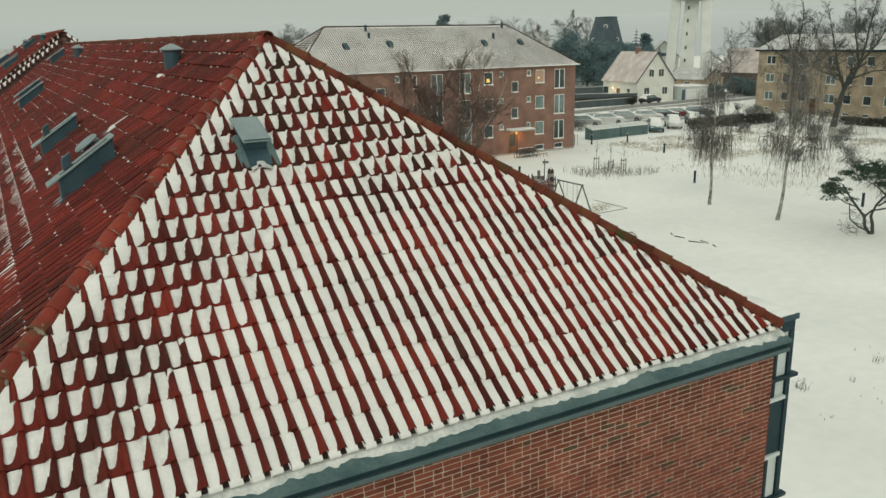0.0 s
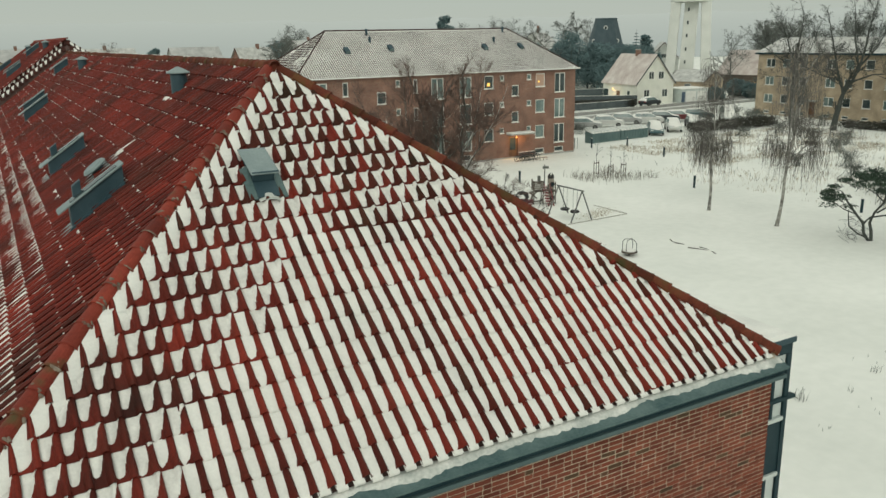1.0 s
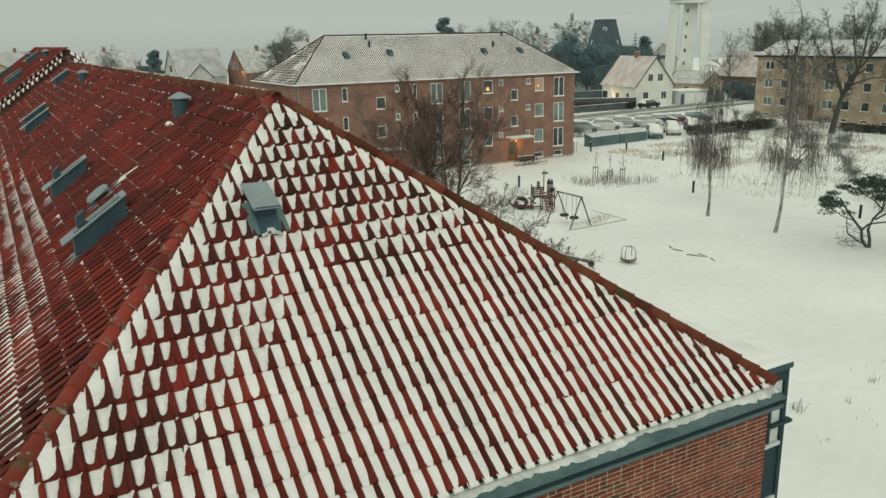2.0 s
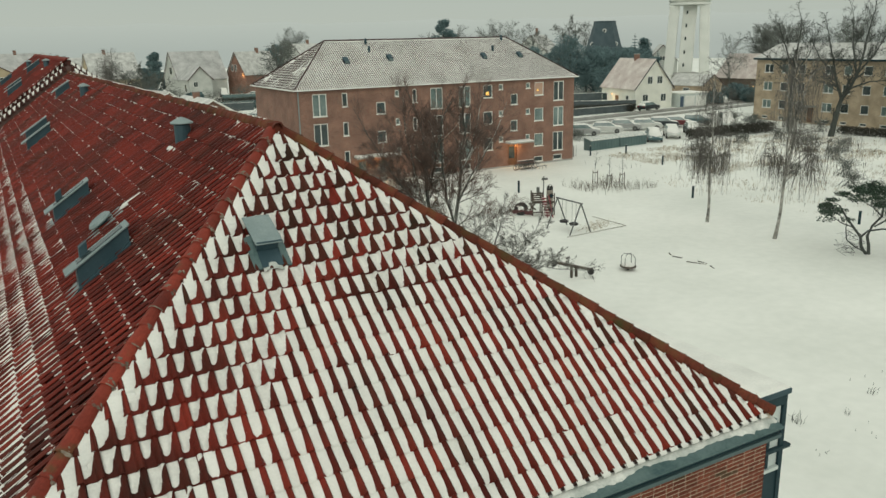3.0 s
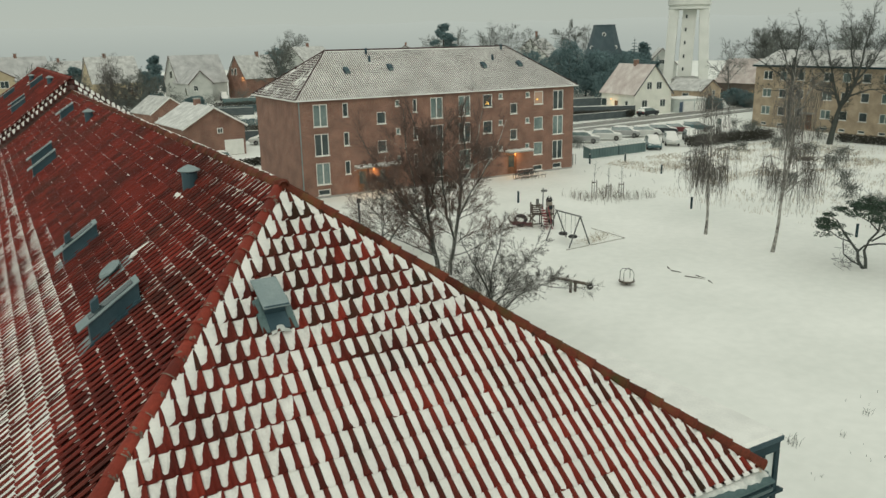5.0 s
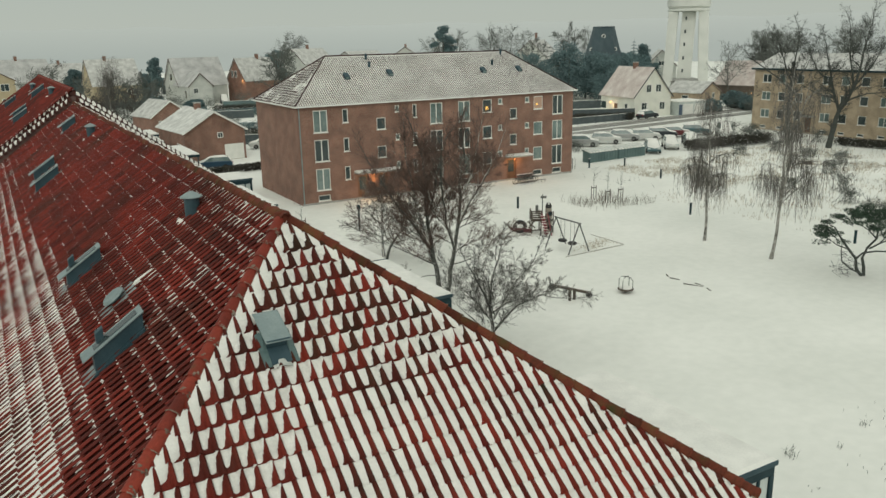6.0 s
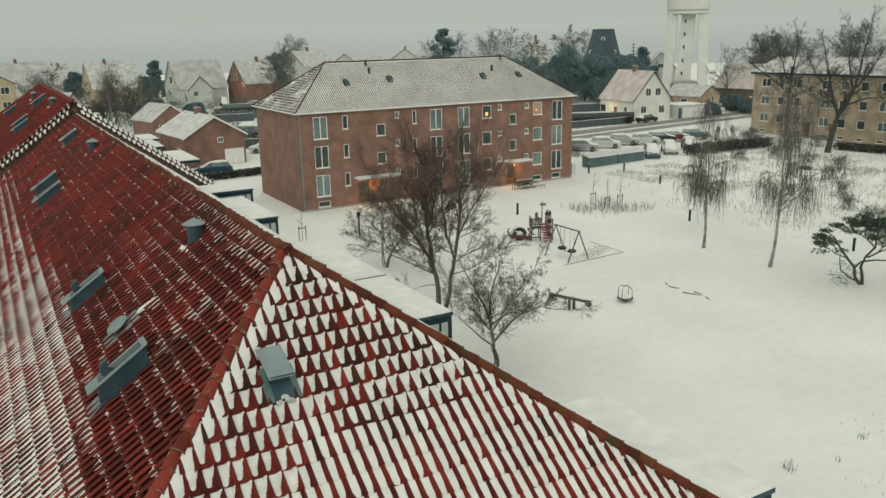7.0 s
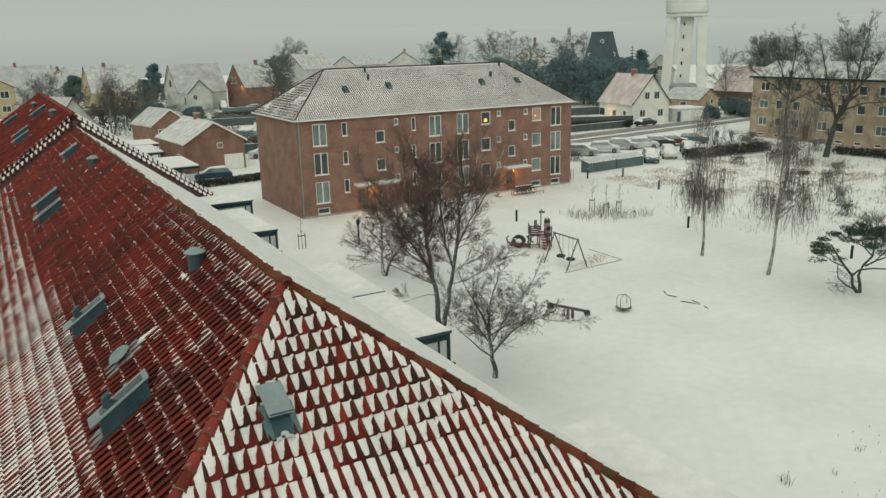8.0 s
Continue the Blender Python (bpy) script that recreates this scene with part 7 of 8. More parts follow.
# ---- cars ----
def car(label, at, yaw, paint, snow=True, van=False, seed=0):
    """A parked car: shaped body, glasshouse, wheels, and a blanket of snow on bonnet and roof."""
    t = thing("car", label, "van" if van else "car", "parked cars", at=Matrix.Translation((at[0], at[1], -0.03)) @ Matrix.Rotation(radians(yaw), 4, "Z"))
    t.scale = (1.06, 1.08, 1.1)
    k = 1.28 if van else 1.0
    body = [(-2.15, 0.35), (-2.2, 0.75), (-2.05, 0.98 * k), (-1.15, 1.04 * k), (1.0, 1.02 * k), (2.05, 0.86), (2.2, 0.62), (2.15, 0.33)]
    part("body", Geo().hull([(x, -0.86, z) for x, z in body], [(x, 0.86, z) for x, z in body]), paint, t, bevel=0.07)
    h = 2.1 if van else 1.48
    cab = [(-2.0, 1.0 * k), (-1.75, h - 0.08), (-1.4, h), (0.2, h), (0.45, h - 0.06), (1.15, 1.0 * k)]
    part("glasshouse", Geo().hull([(x, -0.80 + 0.12 * (z > 1.2 * k), z) for x, z in cab], [(x, 0.80 - 0.12 * (z > 1.2 * k), z) for x, z in cab]), BLIND, t, "frosted windows", bevel=0.04)
    if snow:
        prof = [(2.14, 0.72), (2.02, 0.94), (1.1, 1.12 * k), (0.42, h + 0.02), (-0.2, h + 0.13), (-1.3, h + 0.12), (-1.8, h - 0.10), (-2.04, 1.16 * k), (-2.17, 0.98 * k)]
        sh = Geo()
        for x, z in prof:
            w = 0.80 if z < 1.2 * k else 0.68
            sh.v += [(x, yy * w, z - dz - 0.02 * math.sin(3 * x + 5 * yy + seed)) for yy, dz in ((-1.0, 0.16), (-0.9, 0.04), (0.0, 0.0), (0.9, 0.04), (1.0, 0.16))]
        sh.f = [(i * 5 + j, (i + 1) * 5 + j, (i + 1) * 5 + j + 1, i * 5 + j + 1) for i in range(len(prof) - 1) for j in range(4)]
        part("snow_blanket", sh, SNOW, t, "thick snow over bonnet, windscreen and roof", smooth=True)
    for x in (-1.35, 1.35):
        for y in (-0.82, 0.82):
            wh = part("wheel", Geo().tube([(x, y - 0.1, 0.34), (x, y + 0.1, 0.34)], 0.33, 14), TYRE, t)
            part("rim", Geo().tube([(x, y - 0.108, 0.34), (x, y + 0.108, 0.34)], 0.19, 10), STEEL, wh)
    for y in (-0.6, 0.6):
        part("headlight", Geo().box(2.13, 2.2, y - 0.18, y + 0.18, 0.62, 0.76), PANEL, t)
        part("tail_light", Geo().box(-2.215, -2.15, y - 0.15, y + 0.15, 0.70, 0.90), RED_PAINT, t)
    return t


def paint(name, c):
    return surf(name, tuple(v * 0.85 for v in c), c, 0.8, 20.0, 0.3, 0.0, metal=0.2)


WHITE_CAR, DARK_CAR, RED_CAR, BLUE_CAR, TEAL_CAR, SILVER = paint("white_car_paint", (0.55, 0.56, 0.53)), paint("dark_car_paint", (0.03, 0.04, 0.045)), paint("red_car_paint", (0.12, 0.025, 0.027)), paint("blue_car_paint", (0.03, 0.075, 0.12)), paint("teal_car_paint", (0.06, 0.12, 0.13)), paint("silver_car_paint", (0.32, 0.33, 0.32))
for label, at, yaw, col, van in (
        ("silver car buried under snow in the car park", (75.0, 89.6), -44, SILVER, False), ("white car covered with snow in the car park", (79.5, 89.9), -39, WHITE_CAR, False),
        ("snow-covered silver car in the car park", (84.0, 90.9), -42, SILVER, False), ("white estate car covered with snow", (86.9, 89.5), -34, WHITE_CAR, False),
        ("dark blue car with a snowy roof", (90.6, 89.8), -39, DARK_CAR, False), ("dark red car under snow", (93.2, 89.4), -39, RED_CAR, False),
        ("dark green car with a snowy roof", (97.6, 89.4), -42, TEAL_CAR, False), ("white van covered with snow", (97.9, 83.9), -128, WHITE_CAR, True),
        ("teal hatchback parked beside the containers", (78.5, 79.3), -128, TEAL_CAR, False), ("dark car with a snowy roof beside the hedge", (88.2, 81.6), -128, DARK_CAR, False), ("white car under snow beside the hedge", (83.2, 80.6), -128, WHITE_CAR, False),
        ("dark car parked before the white house", (109.4, 112.3), 9, DARK_CAR, False), ("dark teal car parked before the bungalow", (24.6, 101.6), 168, BLUE_CAR, False),
        ("red car parked before the villa", (61.0, 205.0), 165, RED_CAR, False), ("dark van parked beside the white villa", (56.0, 214.0), -100, DARK_CAR, True),
        ("car under snow beside the road", (70.0, 89.6), -44, DARK_CAR, False), ("white car behind the bungalow", (36.5, 118.0), 170, WHITE_CAR, False)):
    car(label, at, yaw, col, van=van)

# green containers by the car park
for i in range(2):
    x = 65.6 + i * 5.15
    y = 77.05 + i * 0.36
    t = thing("container", "low green steel container with snow on its ribbed lid", "container", "containers", at=Matrix.Translation((x, y, 0)) @ Matrix.Rotation(radians(4), 4, "Z"))
    part("body", Geo().hull([(0, 0, -0.08), (0, 0, 1.10), (0, 1.25, 1.40), (0, 1.25, -0.08)], [(5.0, 0, -0.08), (5.0, 0, 1.10), (5.0, 1.25, 1.40), (5.0, 1.25, -0.08)]), GREEN_BOX, t, bevel=0.03)
    for k in range(10):
        part("rib", Geo().box(0.1 + k * 0.5, 0.18 + k * 0.5, -0.05, -0.004, 0.05, 1.0), GREEN_BOX, t)
    lid = [(-0.06, -0.10, 1.09), (-0.06, 1.32, 1.43), (5.06, 1.32, 1.43), (5.06, -0.10, 1.09)]
    part("lid", Geo().hull(lid, [(x_, y_, z_ + 0.07) for x_, y_, z_ in lid]), GREEN_BOX, t, "sloping lid")
    cover = [(-0.02, 0.10, 1.224), (-0.02, 1.30, 1.502), (5.02, 1.30, 1.502), (5.02, 0.10, 1.224)]
    part("snow_cover", Geo().hull(cover, [(x_, y_ + 0.02, z_ + 0.08) for x_, y_, z_ in cover]), SNOW_WET, t, "wet snow on the lid")
    for k in range(9):
        x_ = 0.10 + k * 0.55
        part("snow_heap", Geo().hull([(x_, -0.08, 1.163), (x_ + 0.34, -0.08, 1.163), (x_ + 0.34, 0.12, 1.225), (x_, 0.12, 1.225)],
                                     [(x_ + 0.05, -0.05, 1.25), (x_ + 0.29, -0.05, 1.25), (x_ + 0.29, 0.12, 1.31), (x_ + 0.05, 0.12, 1.31)]), SNOW, t)
hoop = thing("bike_rail", "galvanised steel hoop railing by the block", "railing")
for k in range(3):
    part("hoop", Geo().tube([(60.0 + k * 0.45, 74.6, -0.1), (60.0 + k * 0.45, 74.6, 1.25), (60.38 + k * 0.45, 74.6, 1.25), (60.38 + k * 0.45, 74.6, -0.1)], 0.03, 6), STEEL, hoop)

# ---- playground ----
swing = thing("swing_set", "grey steel swing frame with two tyre seats", "swing")
A1, A2 = Vector((36.9, 46.9, 2.2)), Vector((36.95, 44.2, 2.2))
ax = (A2 - A1).normalized()
perp = Vector((-ax.y, ax.x, 0)).normalized()
part("crossbar", Geo().tube([A1 - ax * 0.15, A2 + ax * 0.15], 0.055, 8), STEEL, swing)
for P in (A1, A2):
    for s in (-1, 1):
        foot = Vector((P.x, P.y, -0.1)) + perp * s * 1.0
        part("leg", Geo().tube([foot, P], 0.05, 8), STEEL, swing)
for f in (0.3, 0.72):
    c = A1.lerp(A2, f)
    seat = part("tyre_seat", Geo().lathe(c.x, c.y, [(0.14, 0.48), (0.30, 0.46), (0.36, 0.54), (0.30, 0.62), (0.14, 0.60)], 16), RUBBER, swing, "black tyre seat")
    for s in (-1, 1):
        part("chain", Geo().tube([c + ax * 0.22 * s, Vector((c.x, c.y, 0.6)) + ax * 0.22 * s], 0.014, 5), STEEL, seat)
for (xa, ya), (xb, yb) in (((35.4, 43.8), (41.3, 44.1)), ((41.3, 44.1), (41.3, 48.0))):
    t = thing("timber_edge", "low timber edging just clear of the snow", "edging", "timber edges")
    d = Vector((xb - xa, yb - ya, 0))
    part("beam", Geo().tube([(xa, ya, -0.016), (xb, yb, -0.014)], 0.022, 6), PALE_TIMBER, t)

r_ = random.Random(12)
scuff = Geo()
for _ in range(420):
    f_, h_ = r_.random(), r_.random()
    q_ = Vector((38.0, 44.6, 0)).lerp(Vector((40.8, 46.0, 0)), f_) + Vector((r_.gauss(0, 0.55), r_.gauss(0, 0.45), 0))
    scuff.tube([q_ - Vector((0, 0, 0.02)), q_ + Vector((r_.gauss(0, 0.05), r_.gauss(0, 0.05), 0.05))], [0.012, 0.006], 3, cap=False)
tagged(part("worn_turf", scuff, STRAW), "worn grass showing through the snow under the swings", "grass", kind="stuff")

play = thing("play_ship", "timber play ship with red steps, big tyre and snowy turret", "play structure")
PX, PY = 38.6, 51.2
rotp = Matrix.Translation((PX, PY, 0)) @ Matrix.Rotation(radians(-28), 4, "Z")
R = lambda x, y, z: rotp @ Vector((x, y, z))


def tyre_ring(c, axis, big, small, n=18, k=8):
    """A tyre: a torus round the axis."""
    g = Geo()
    axis = Vector(axis).normalized()
    u = axis.cross(Vector((0.2, 0.1, 1))).normalized()
    v = axis.cross(u)
    for i in range(n):
        d = u * math.cos(2 * math.pi * i / n) + v * math.sin(2 * math.pi * i / n)
        for q in range(k):
            a = 2 * math.pi * q / k
            g.v.append(tuple(Vector(c) + d * (big + small * math.cos(a)) + axis * small * 1.15 * math.sin(a)))
    g.f = [(i * k + q, (i + 1) % n * k + q, (i + 1) % n * k + (q + 1) % k, i * k + (q + 1) % k) for i in range(n) for q in range(k)]
    return g


part("tyre", tyre_ring(R(-1.65, 0, 0.42), R(-0.2, -1.0, 0.75) - R(0, 0, 0), 0.42, 0.17), RUBBER, play, "large black tyre")
part("hull_side", Geo().hull([R(-2.35, -0.25, 0.12), R(-0.8, -0.5, 0.0), R(-0.8, -0.5, 0.34), R(-2.45, -0.25, 0.42)], [R(-2.35, -0.18, 0.12), R(-0.8, -0.42, 0.0), R(-0.8, -0.42, 0.34), R(-2.45, -0.18, 0.42)]), DARK_RED, play, "dark red hull side")
part("prow", Geo().tube([R(-2.2, -0.1, 0.1), R(-2.55, -0.1, 0.4), R(-2.68, -0.1, 0.75), R(-2.5, -0.1, 0.95)], [0.09, 0.08, 0.06, 0.05], 7), PLAY_WOOD, play, "curved timber prow")
for a_, b_ in (((-1.05, 0.35), (-0.45, 1.05)), ((-1.1, 0.95), (-0.5, 0.40)), ((-1.0, 0.98), (-0.1, 1.10)), ((-0.95, 0.16), (0.05, 0.22))):
    part("brace", Geo().tube([R(a_[0], -0.45, a_[1]), R(b_[0], -0.45, b_[1])], 0.055, 6), PLAY_WOOD, play)
for x, y, z in ((-0.75, -0.5, 1.85), (0.0, -0.5, 1.85), (-0.75, 0.5, 1.85), (0.0, 0.5, 1.7), (1.0, -0.45, 1.75), (1.0, 0.4, 1.6), (0.40, -0.45, 1.6)):
    part("post", Geo().tube([R(x, y, -0.1), R(x, y, z)], 0.05, 7), PLAY_WOOD, play)
    part("snow_cap", Geo().tube([R(x, y, z), R(x, y, z + 0.05)], [0.06, 0.03], 8), SNOW, play)
for k in range(5):
    part("slat", Geo().box(-0.74, -0.02, -0.56, -0.52, 1.05 + 0.165 * k, 1.16 + 0.165 * k, rotp), PLAY_WOOD, play)
    part("slat", Geo().box(-0.82, -0.78, -0.48, 0.48, 1.05 + 0.165 * k, 1.16 + 0.165 * k, rotp), PLAY_WOOD, play)
part("deck", Geo().box(-0.72, 1.0, -0.44, 0.44, 0.92, 1.02, rotp), PLAY_WOOD, play)
part("deck_snow", Geo().box(-0.66, 0.30, -0.40, 0.40, 1.022, 1.12, rotp), SNOW, play, bevel=0.03)
part("chimney", Geo().box(-0.40, -0.18, -0.2, 0.02, 1.55, 2.2, rotp), STEEL, play)
part("mast", Geo().tube([R(0.15, -0.1, 0.9), R(0.17, -0.1, 3.1)], 0.045, 7), STEEL, play)
part("yard", Geo().box(0.0, 0.48, -0.14, -0.06, 2.78, 2.96, rotp), STEEL, play, "small flag board on the mast")
turret = part("turret", Geo().lathe(*R(0.70, 0.05, 0)[:2], [(0.27, 0.0), (0.27, 1.85), (0.24, 1.95)], 14), PALE_TIMBER, play, "pale snow-rubbed turret")
part("turret_cap", Geo().lathe(*R(0.70, 0.05, 0)[:2], [(0.25, 1.952), (0.27, 2.06), (0.20, 2.26), (0.06, 2.40)], 12), RUBBER, turret, "dark rounded cap")
part("cap_snow", Geo().tube([R(0.64, -0.16, 2.10), R(0.68, -0.10, 2.26), R(0.72, 0.02, 2.39)], [0.05, 0.08, 0.05], 7), SNOW, turret)
for x, z in ((0.78, 1.50), (0.66, 0.95), (0.78, 0.38)):
    part("porthole", tyre_ring(R(x, -0.25, z), R(0.15, -1, 0.1) - R(0, 0, 0), 0.15, 0.05, 14, 6), RUBBER, turret, "black ring porthole")
    part("porthole_back", Geo().tube([R(x, -0.19, z), R(x, -0.24, z)], 0.14, 12), NAVY, turret)
for x in (0.02, 0.46):
    part("step_side", Geo().hull([R(x, -0.50, 1.62), R(x, -0.68, 1.62), R(x + 0.26, -1.45, -0.05), R(x + 0.26, -1.22, -0.05)], [R(x + 0.07, -0.50, 1.62), R(x + 0.07, -0.68, 1.62), R(x + 0.33, -1.45, -0.05), R(x + 0.33, -1.22, -0.05)]), RED_PAINT, play, "red steps")
for k in range(7):
    f_ = k / 7
    x, y, z = 0.33 - 0.25 * f_, -1.33 + 0.70 * f_, 0.10 + 1.45 * f_
    st = part("step", Geo().box(x - 0.21, x + 0.16, y - 0.10, y + 0.06, z, z + 0.10, rotp), RED_PAINT, play)
    part("step_snow", Geo().box(x - 0.19, x + 0.14, y - 0.08, y + 0.05, z + 0.102, z + 0.125, rotp), SNOW, st)
for x, y, z, w in ((-1.95, -0.05, 0.62, 0.13), (-1.35, 0.1, 0.72, 0.12), (-0.85, -0.4, 1.02, 0.10), (-1.1, -0.42, 0.36, 0.14)):
    part("snow_heap", Geo().lathe(*R(x, y, 0)[:2], [(w, z), (w * 0.8, z + 0.05), (w * 0.2, z + 0.09)], 10), SNOW, play)

saw = thing("seesaw", "dark timber seesaw with tyre ends on a post", "seesaw")
c = Vector((29.7, 36.0, 0))
d = Vector((1.0, -0.62, -0.26)).normalized()
part("beam", Geo().tube([c + Vector((0, 0, 0.62)) - d * 1.35, c + Vector((0, 0, 0.62)) + d * 1.15], 0.10, 8), PLAY_WOOD, saw)
for s in (-0.18, 0.18):
    part("post", Geo().box(c.x + s - 0.05, c.x + s + 0.05, c.y - 0.08, c.y + 0.08, -0.1, 0.56), PLAY_WOOD, saw)
for e in (c + Vector((0, 0, 0.62)) - d * 1.25, c + Vector((0, 0, 0.60)) + d * 1.05):
    o = Vector((d.y, -d.x, 0)).normalized() * 0.12
    part("tyre", Geo().tube([e - o - Vector((0, 0, 0.1)), e - o * 0.5 - Vector((0, 0, 0.1)), e + o * 0.5 - Vector((0, 0, 0.1)), e + o - Vector((0, 0, 0.1))], [0.15, 0.20, 0.20, 0.15], 14), RUBBER, saw, "black tyre bumper")
part("snow_line", Geo().tube([c + Vector((0, 0, 0.72)) - d * 1.2, c + Vector((0, 0, 0.72)) + d * 1.0], 0.05, 6), SNOW, saw)

spr = thing("spinner", "small round cage-like playground spinner in the snow", "play equipment")
sx, sy = 33.4, 35.3
part("platform", Geo().lathe(sx, sy, [(0.42, 0.12), (0.50, 0.16), (0.50, 0.22), (0.40, 0.24)], 20), PLAY_WOOD, spr)
part("snow_cover", Geo().lathe(sx, sy, [(0.42, 0.242), (0.40, 0.30), (0.2, 0.34)], 16), SNOW, spr)
part("pole", Geo().tube([(sx, sy, -0.1), (sx, sy, 0.12)], 0.08, 8), STEEL, spr)
for k in range(4):
    a = k * math.pi / 2 + 0.4
    pts = [(sx + 0.46 * math.cos(a), sy + 0.46 * math.sin(a), 0.22), (sx + 0.46 * math.cos(a), sy + 0.46 * math.sin(a), 0.75), (sx + 0.30 * math.cos(a), sy + 0.30 * math.sin(a), 0.95), (sx, sy, 0.98)]
    part("bar", Geo().tube(pts, 0.022, 6), STEEL, spr)

pit = thing("sandpit_frame", "half-buried timber sandpit frame showing through the snow", "sandpit")
for a, b in (((37.8, 35.9), (38.1, 35.3)), ((38.3, 34.2), (38.35, 33.5)), ((37.6, 34.5), (38.2, 33.4)), ((38.2, 36.6), (38.0, 36.2)), ((38.1, 33.0), (37.9, 32.5))):
    part("beam", Geo().tube([(a[0], a[1], 0.0), ((a[0] + b[0]) / 2, (a[1] + b[1]) / 2, -0.015), (b[0], b[1], -0.045)], 0.035, 6), PLAY_WOOD, pit)

for x, y, h in ((55.75, 34.7, 1.0), (53.5, 48.9, 1.0), (64.6, 63.7, 1.0), (42.5, 59.9, 1.05), (67.4, 72.6, 1.0), (63.0, 74.0, 1.1)):
    t = thing("bollard", "dark slim bollard standing in the snow", "bollard", "bollards")
    part("post", Geo().lathe(x, y, [(0.10, -0.1), (0.10, h - 0.08), (0.115, h - 0.07), (0.115, h - 0.02), (0.06, h)], 12), NAVY, t)
    part("snow_cap", Geo().lathe(x, y, [(0.09, h), (0.07, h + 0.05), (0.01, h + 0.07)], 10), SNOW, t)
t = thing("lamp_post", "short dark lamp post by the block's path", "lamp post")
part("post", Geo().lathe(26.4, 60.3, [(0.09, -0.1), (0.08, 1.75), (0.17, 1.77), (0.17, 2.1), (0.05, 2.16)], 12), NAVY, t)


def staked_sapling(x, y, h, seed):
    r = random.Random(seed)
    t = thing("sapling", "young bare sapling tied between wooden stakes", "sapling", "saplings")
    part("stem", Geo().tube([(x, y, -0.1), (x + r.gauss(0, 0.04), y, h * 0.5), (x + r.gauss(0, 0.08), y + r.gauss(0, 0.08), h)], [0.03, 0.02, 0.008], 5), TWIG, t)
    tw = Geo()
    for k in range(12):
        z = h * r.uniform(0.45, 0.95)
        tw.tube([(x, y, z), (x + r.gauss(0, 0.3), y + r.gauss(0, 0.3), z + r.uniform(0.2, 0.5))], [0.012, 0.006], 3)
    part("twigs", tw, TWIG, t)
    for s in (-0.3, 0.3):
        part("stake", Geo().tube([(x + s, y, -0.1), (x + s, y, 1.25)], 0.035, 6), PLAY_WOOD, t)
    part("tie", Geo().box(x - 0.3, x + 0.3, y - 0.02, y + 0.02, 1.0, 1.08), PLAY_WOOD, t)


for i, (x, y, h) in enumerate(((51.2, 59.3, 3.2), (51.0, 57.0, 3.0), (52.6, 57.0, 2.9), (21.9, 61.9, 2.6))):
    staked_sapling(x, y, h, 60 + i)


# ---- rough growth through the snow ----
def stalks(name, label, spots, mat, seed, thin=0.010):
    r = random.Random(seed)
    g = Geo()
    for x0, x1, y0, y1, count, h in spots:
        for _ in range(count):
            x, y = r.uniform(x0, x1), r.uniform(y0, y1)
            if x1 - x0 > 0.8 and noise.noise(Vector((x * 0.25, y * 0.25, 2))) + 0.5 * noise.noise(Vector((x * 1.1, y * 1.1, 5))) < r.uniform(-0.25, 0.35):
                continue
            z = h * r.uniform(0.4, 1.1)
            dx, dy = r.gauss(0, 0.35) * z, r.gauss(0, 0.35) * z
            g.tube([(x, y, -0.08), (x + dx * 0.4, y + dy * 0.4, z * 0.6), (x + dx, y + dy, z)], [thin, thin * 0.8, thin * 0.4], 3, cap=False)
    ob = part(name, g, mat)
    return tagged(ob, label, "grass", kind="stuff")


stalks("dry_stalks", "patch of pale brown dry stalks around the saplings", ((47.6, 54.6, 54.2, 60.0, 760, 0.72),), DRY_STALK, 1, 0.013)
stalks("meadow_grass", "tall straw-coloured grass sticking out of the snow", ((64, 100, 54, 74, 17000, 0.22), (56, 94, 36, 58, 7000, 0.20)), STRAW, 2, 0.013)
stalks("dark_weeds", "dark dead weeds in the snowy meadow", ((58, 96, 40, 72, 600, 0.5), (88, 108, 48, 68, 500, 0.7)), TWIG, 3, 0.016)
stalks("lawn_weeds", "a few dead weeds poking through the lawn's snow", ((24.61, 25.17, 16.63, 17.19, 18, 0.34), (26.87, 27.19, 16.21, 16.53, 7, 0.22), (29.27, 29.55, 16.75, 17.03, 9, 0.24), (23.30, 23.70, 14.83, 15.23, 4, 0.14), (30.5, 31.4, 16.2, 16.9, 16, 0.22), (25.0, 32.0, 13.6, 18.2, 90, 0.12)), TWIG, 4, 0.009)


def shrub(at, height, width, seed, mat=None):
    r = random.Random(seed)
    t = thing("shrub", "leafless shrub with snow-caught twigs", "shrub", "shrubs")
    g = Geo()
    for k in range(42):
        a = r.uniform(0, 6.283)
        w = width * 0.5 * r.uniform(0.2, 1.0)
        b = Vector((at[0] + r.gauss(0, 0.24 * width), at[1] + r.gauss(0, 0.24 * width), -0.1))
        e = Vector((at[0] + w * math.cos(a), at[1] + w * math.sin(a), height * r.uniform(0.5, 1.0)))
        m_ = b.lerp(e, 0.5) + Vector((0, 0, height * 0.15))
        g.tube([b, m_, e], [0.02, 0.016, 0.009], 3, cap=False)
        for _ in range(4):
            q = m_.lerp(e, r.random())
            g.tube([q, q + Vector((r.gauss(0, 0.3), r.gauss(0, 0.3), r.uniform(0.0, 0.45))) * width * 0.5], [0.014, 0.008], 3, cap=False)
    part("crown", g, mat or TWIG, t)["kind"] = "stuff"


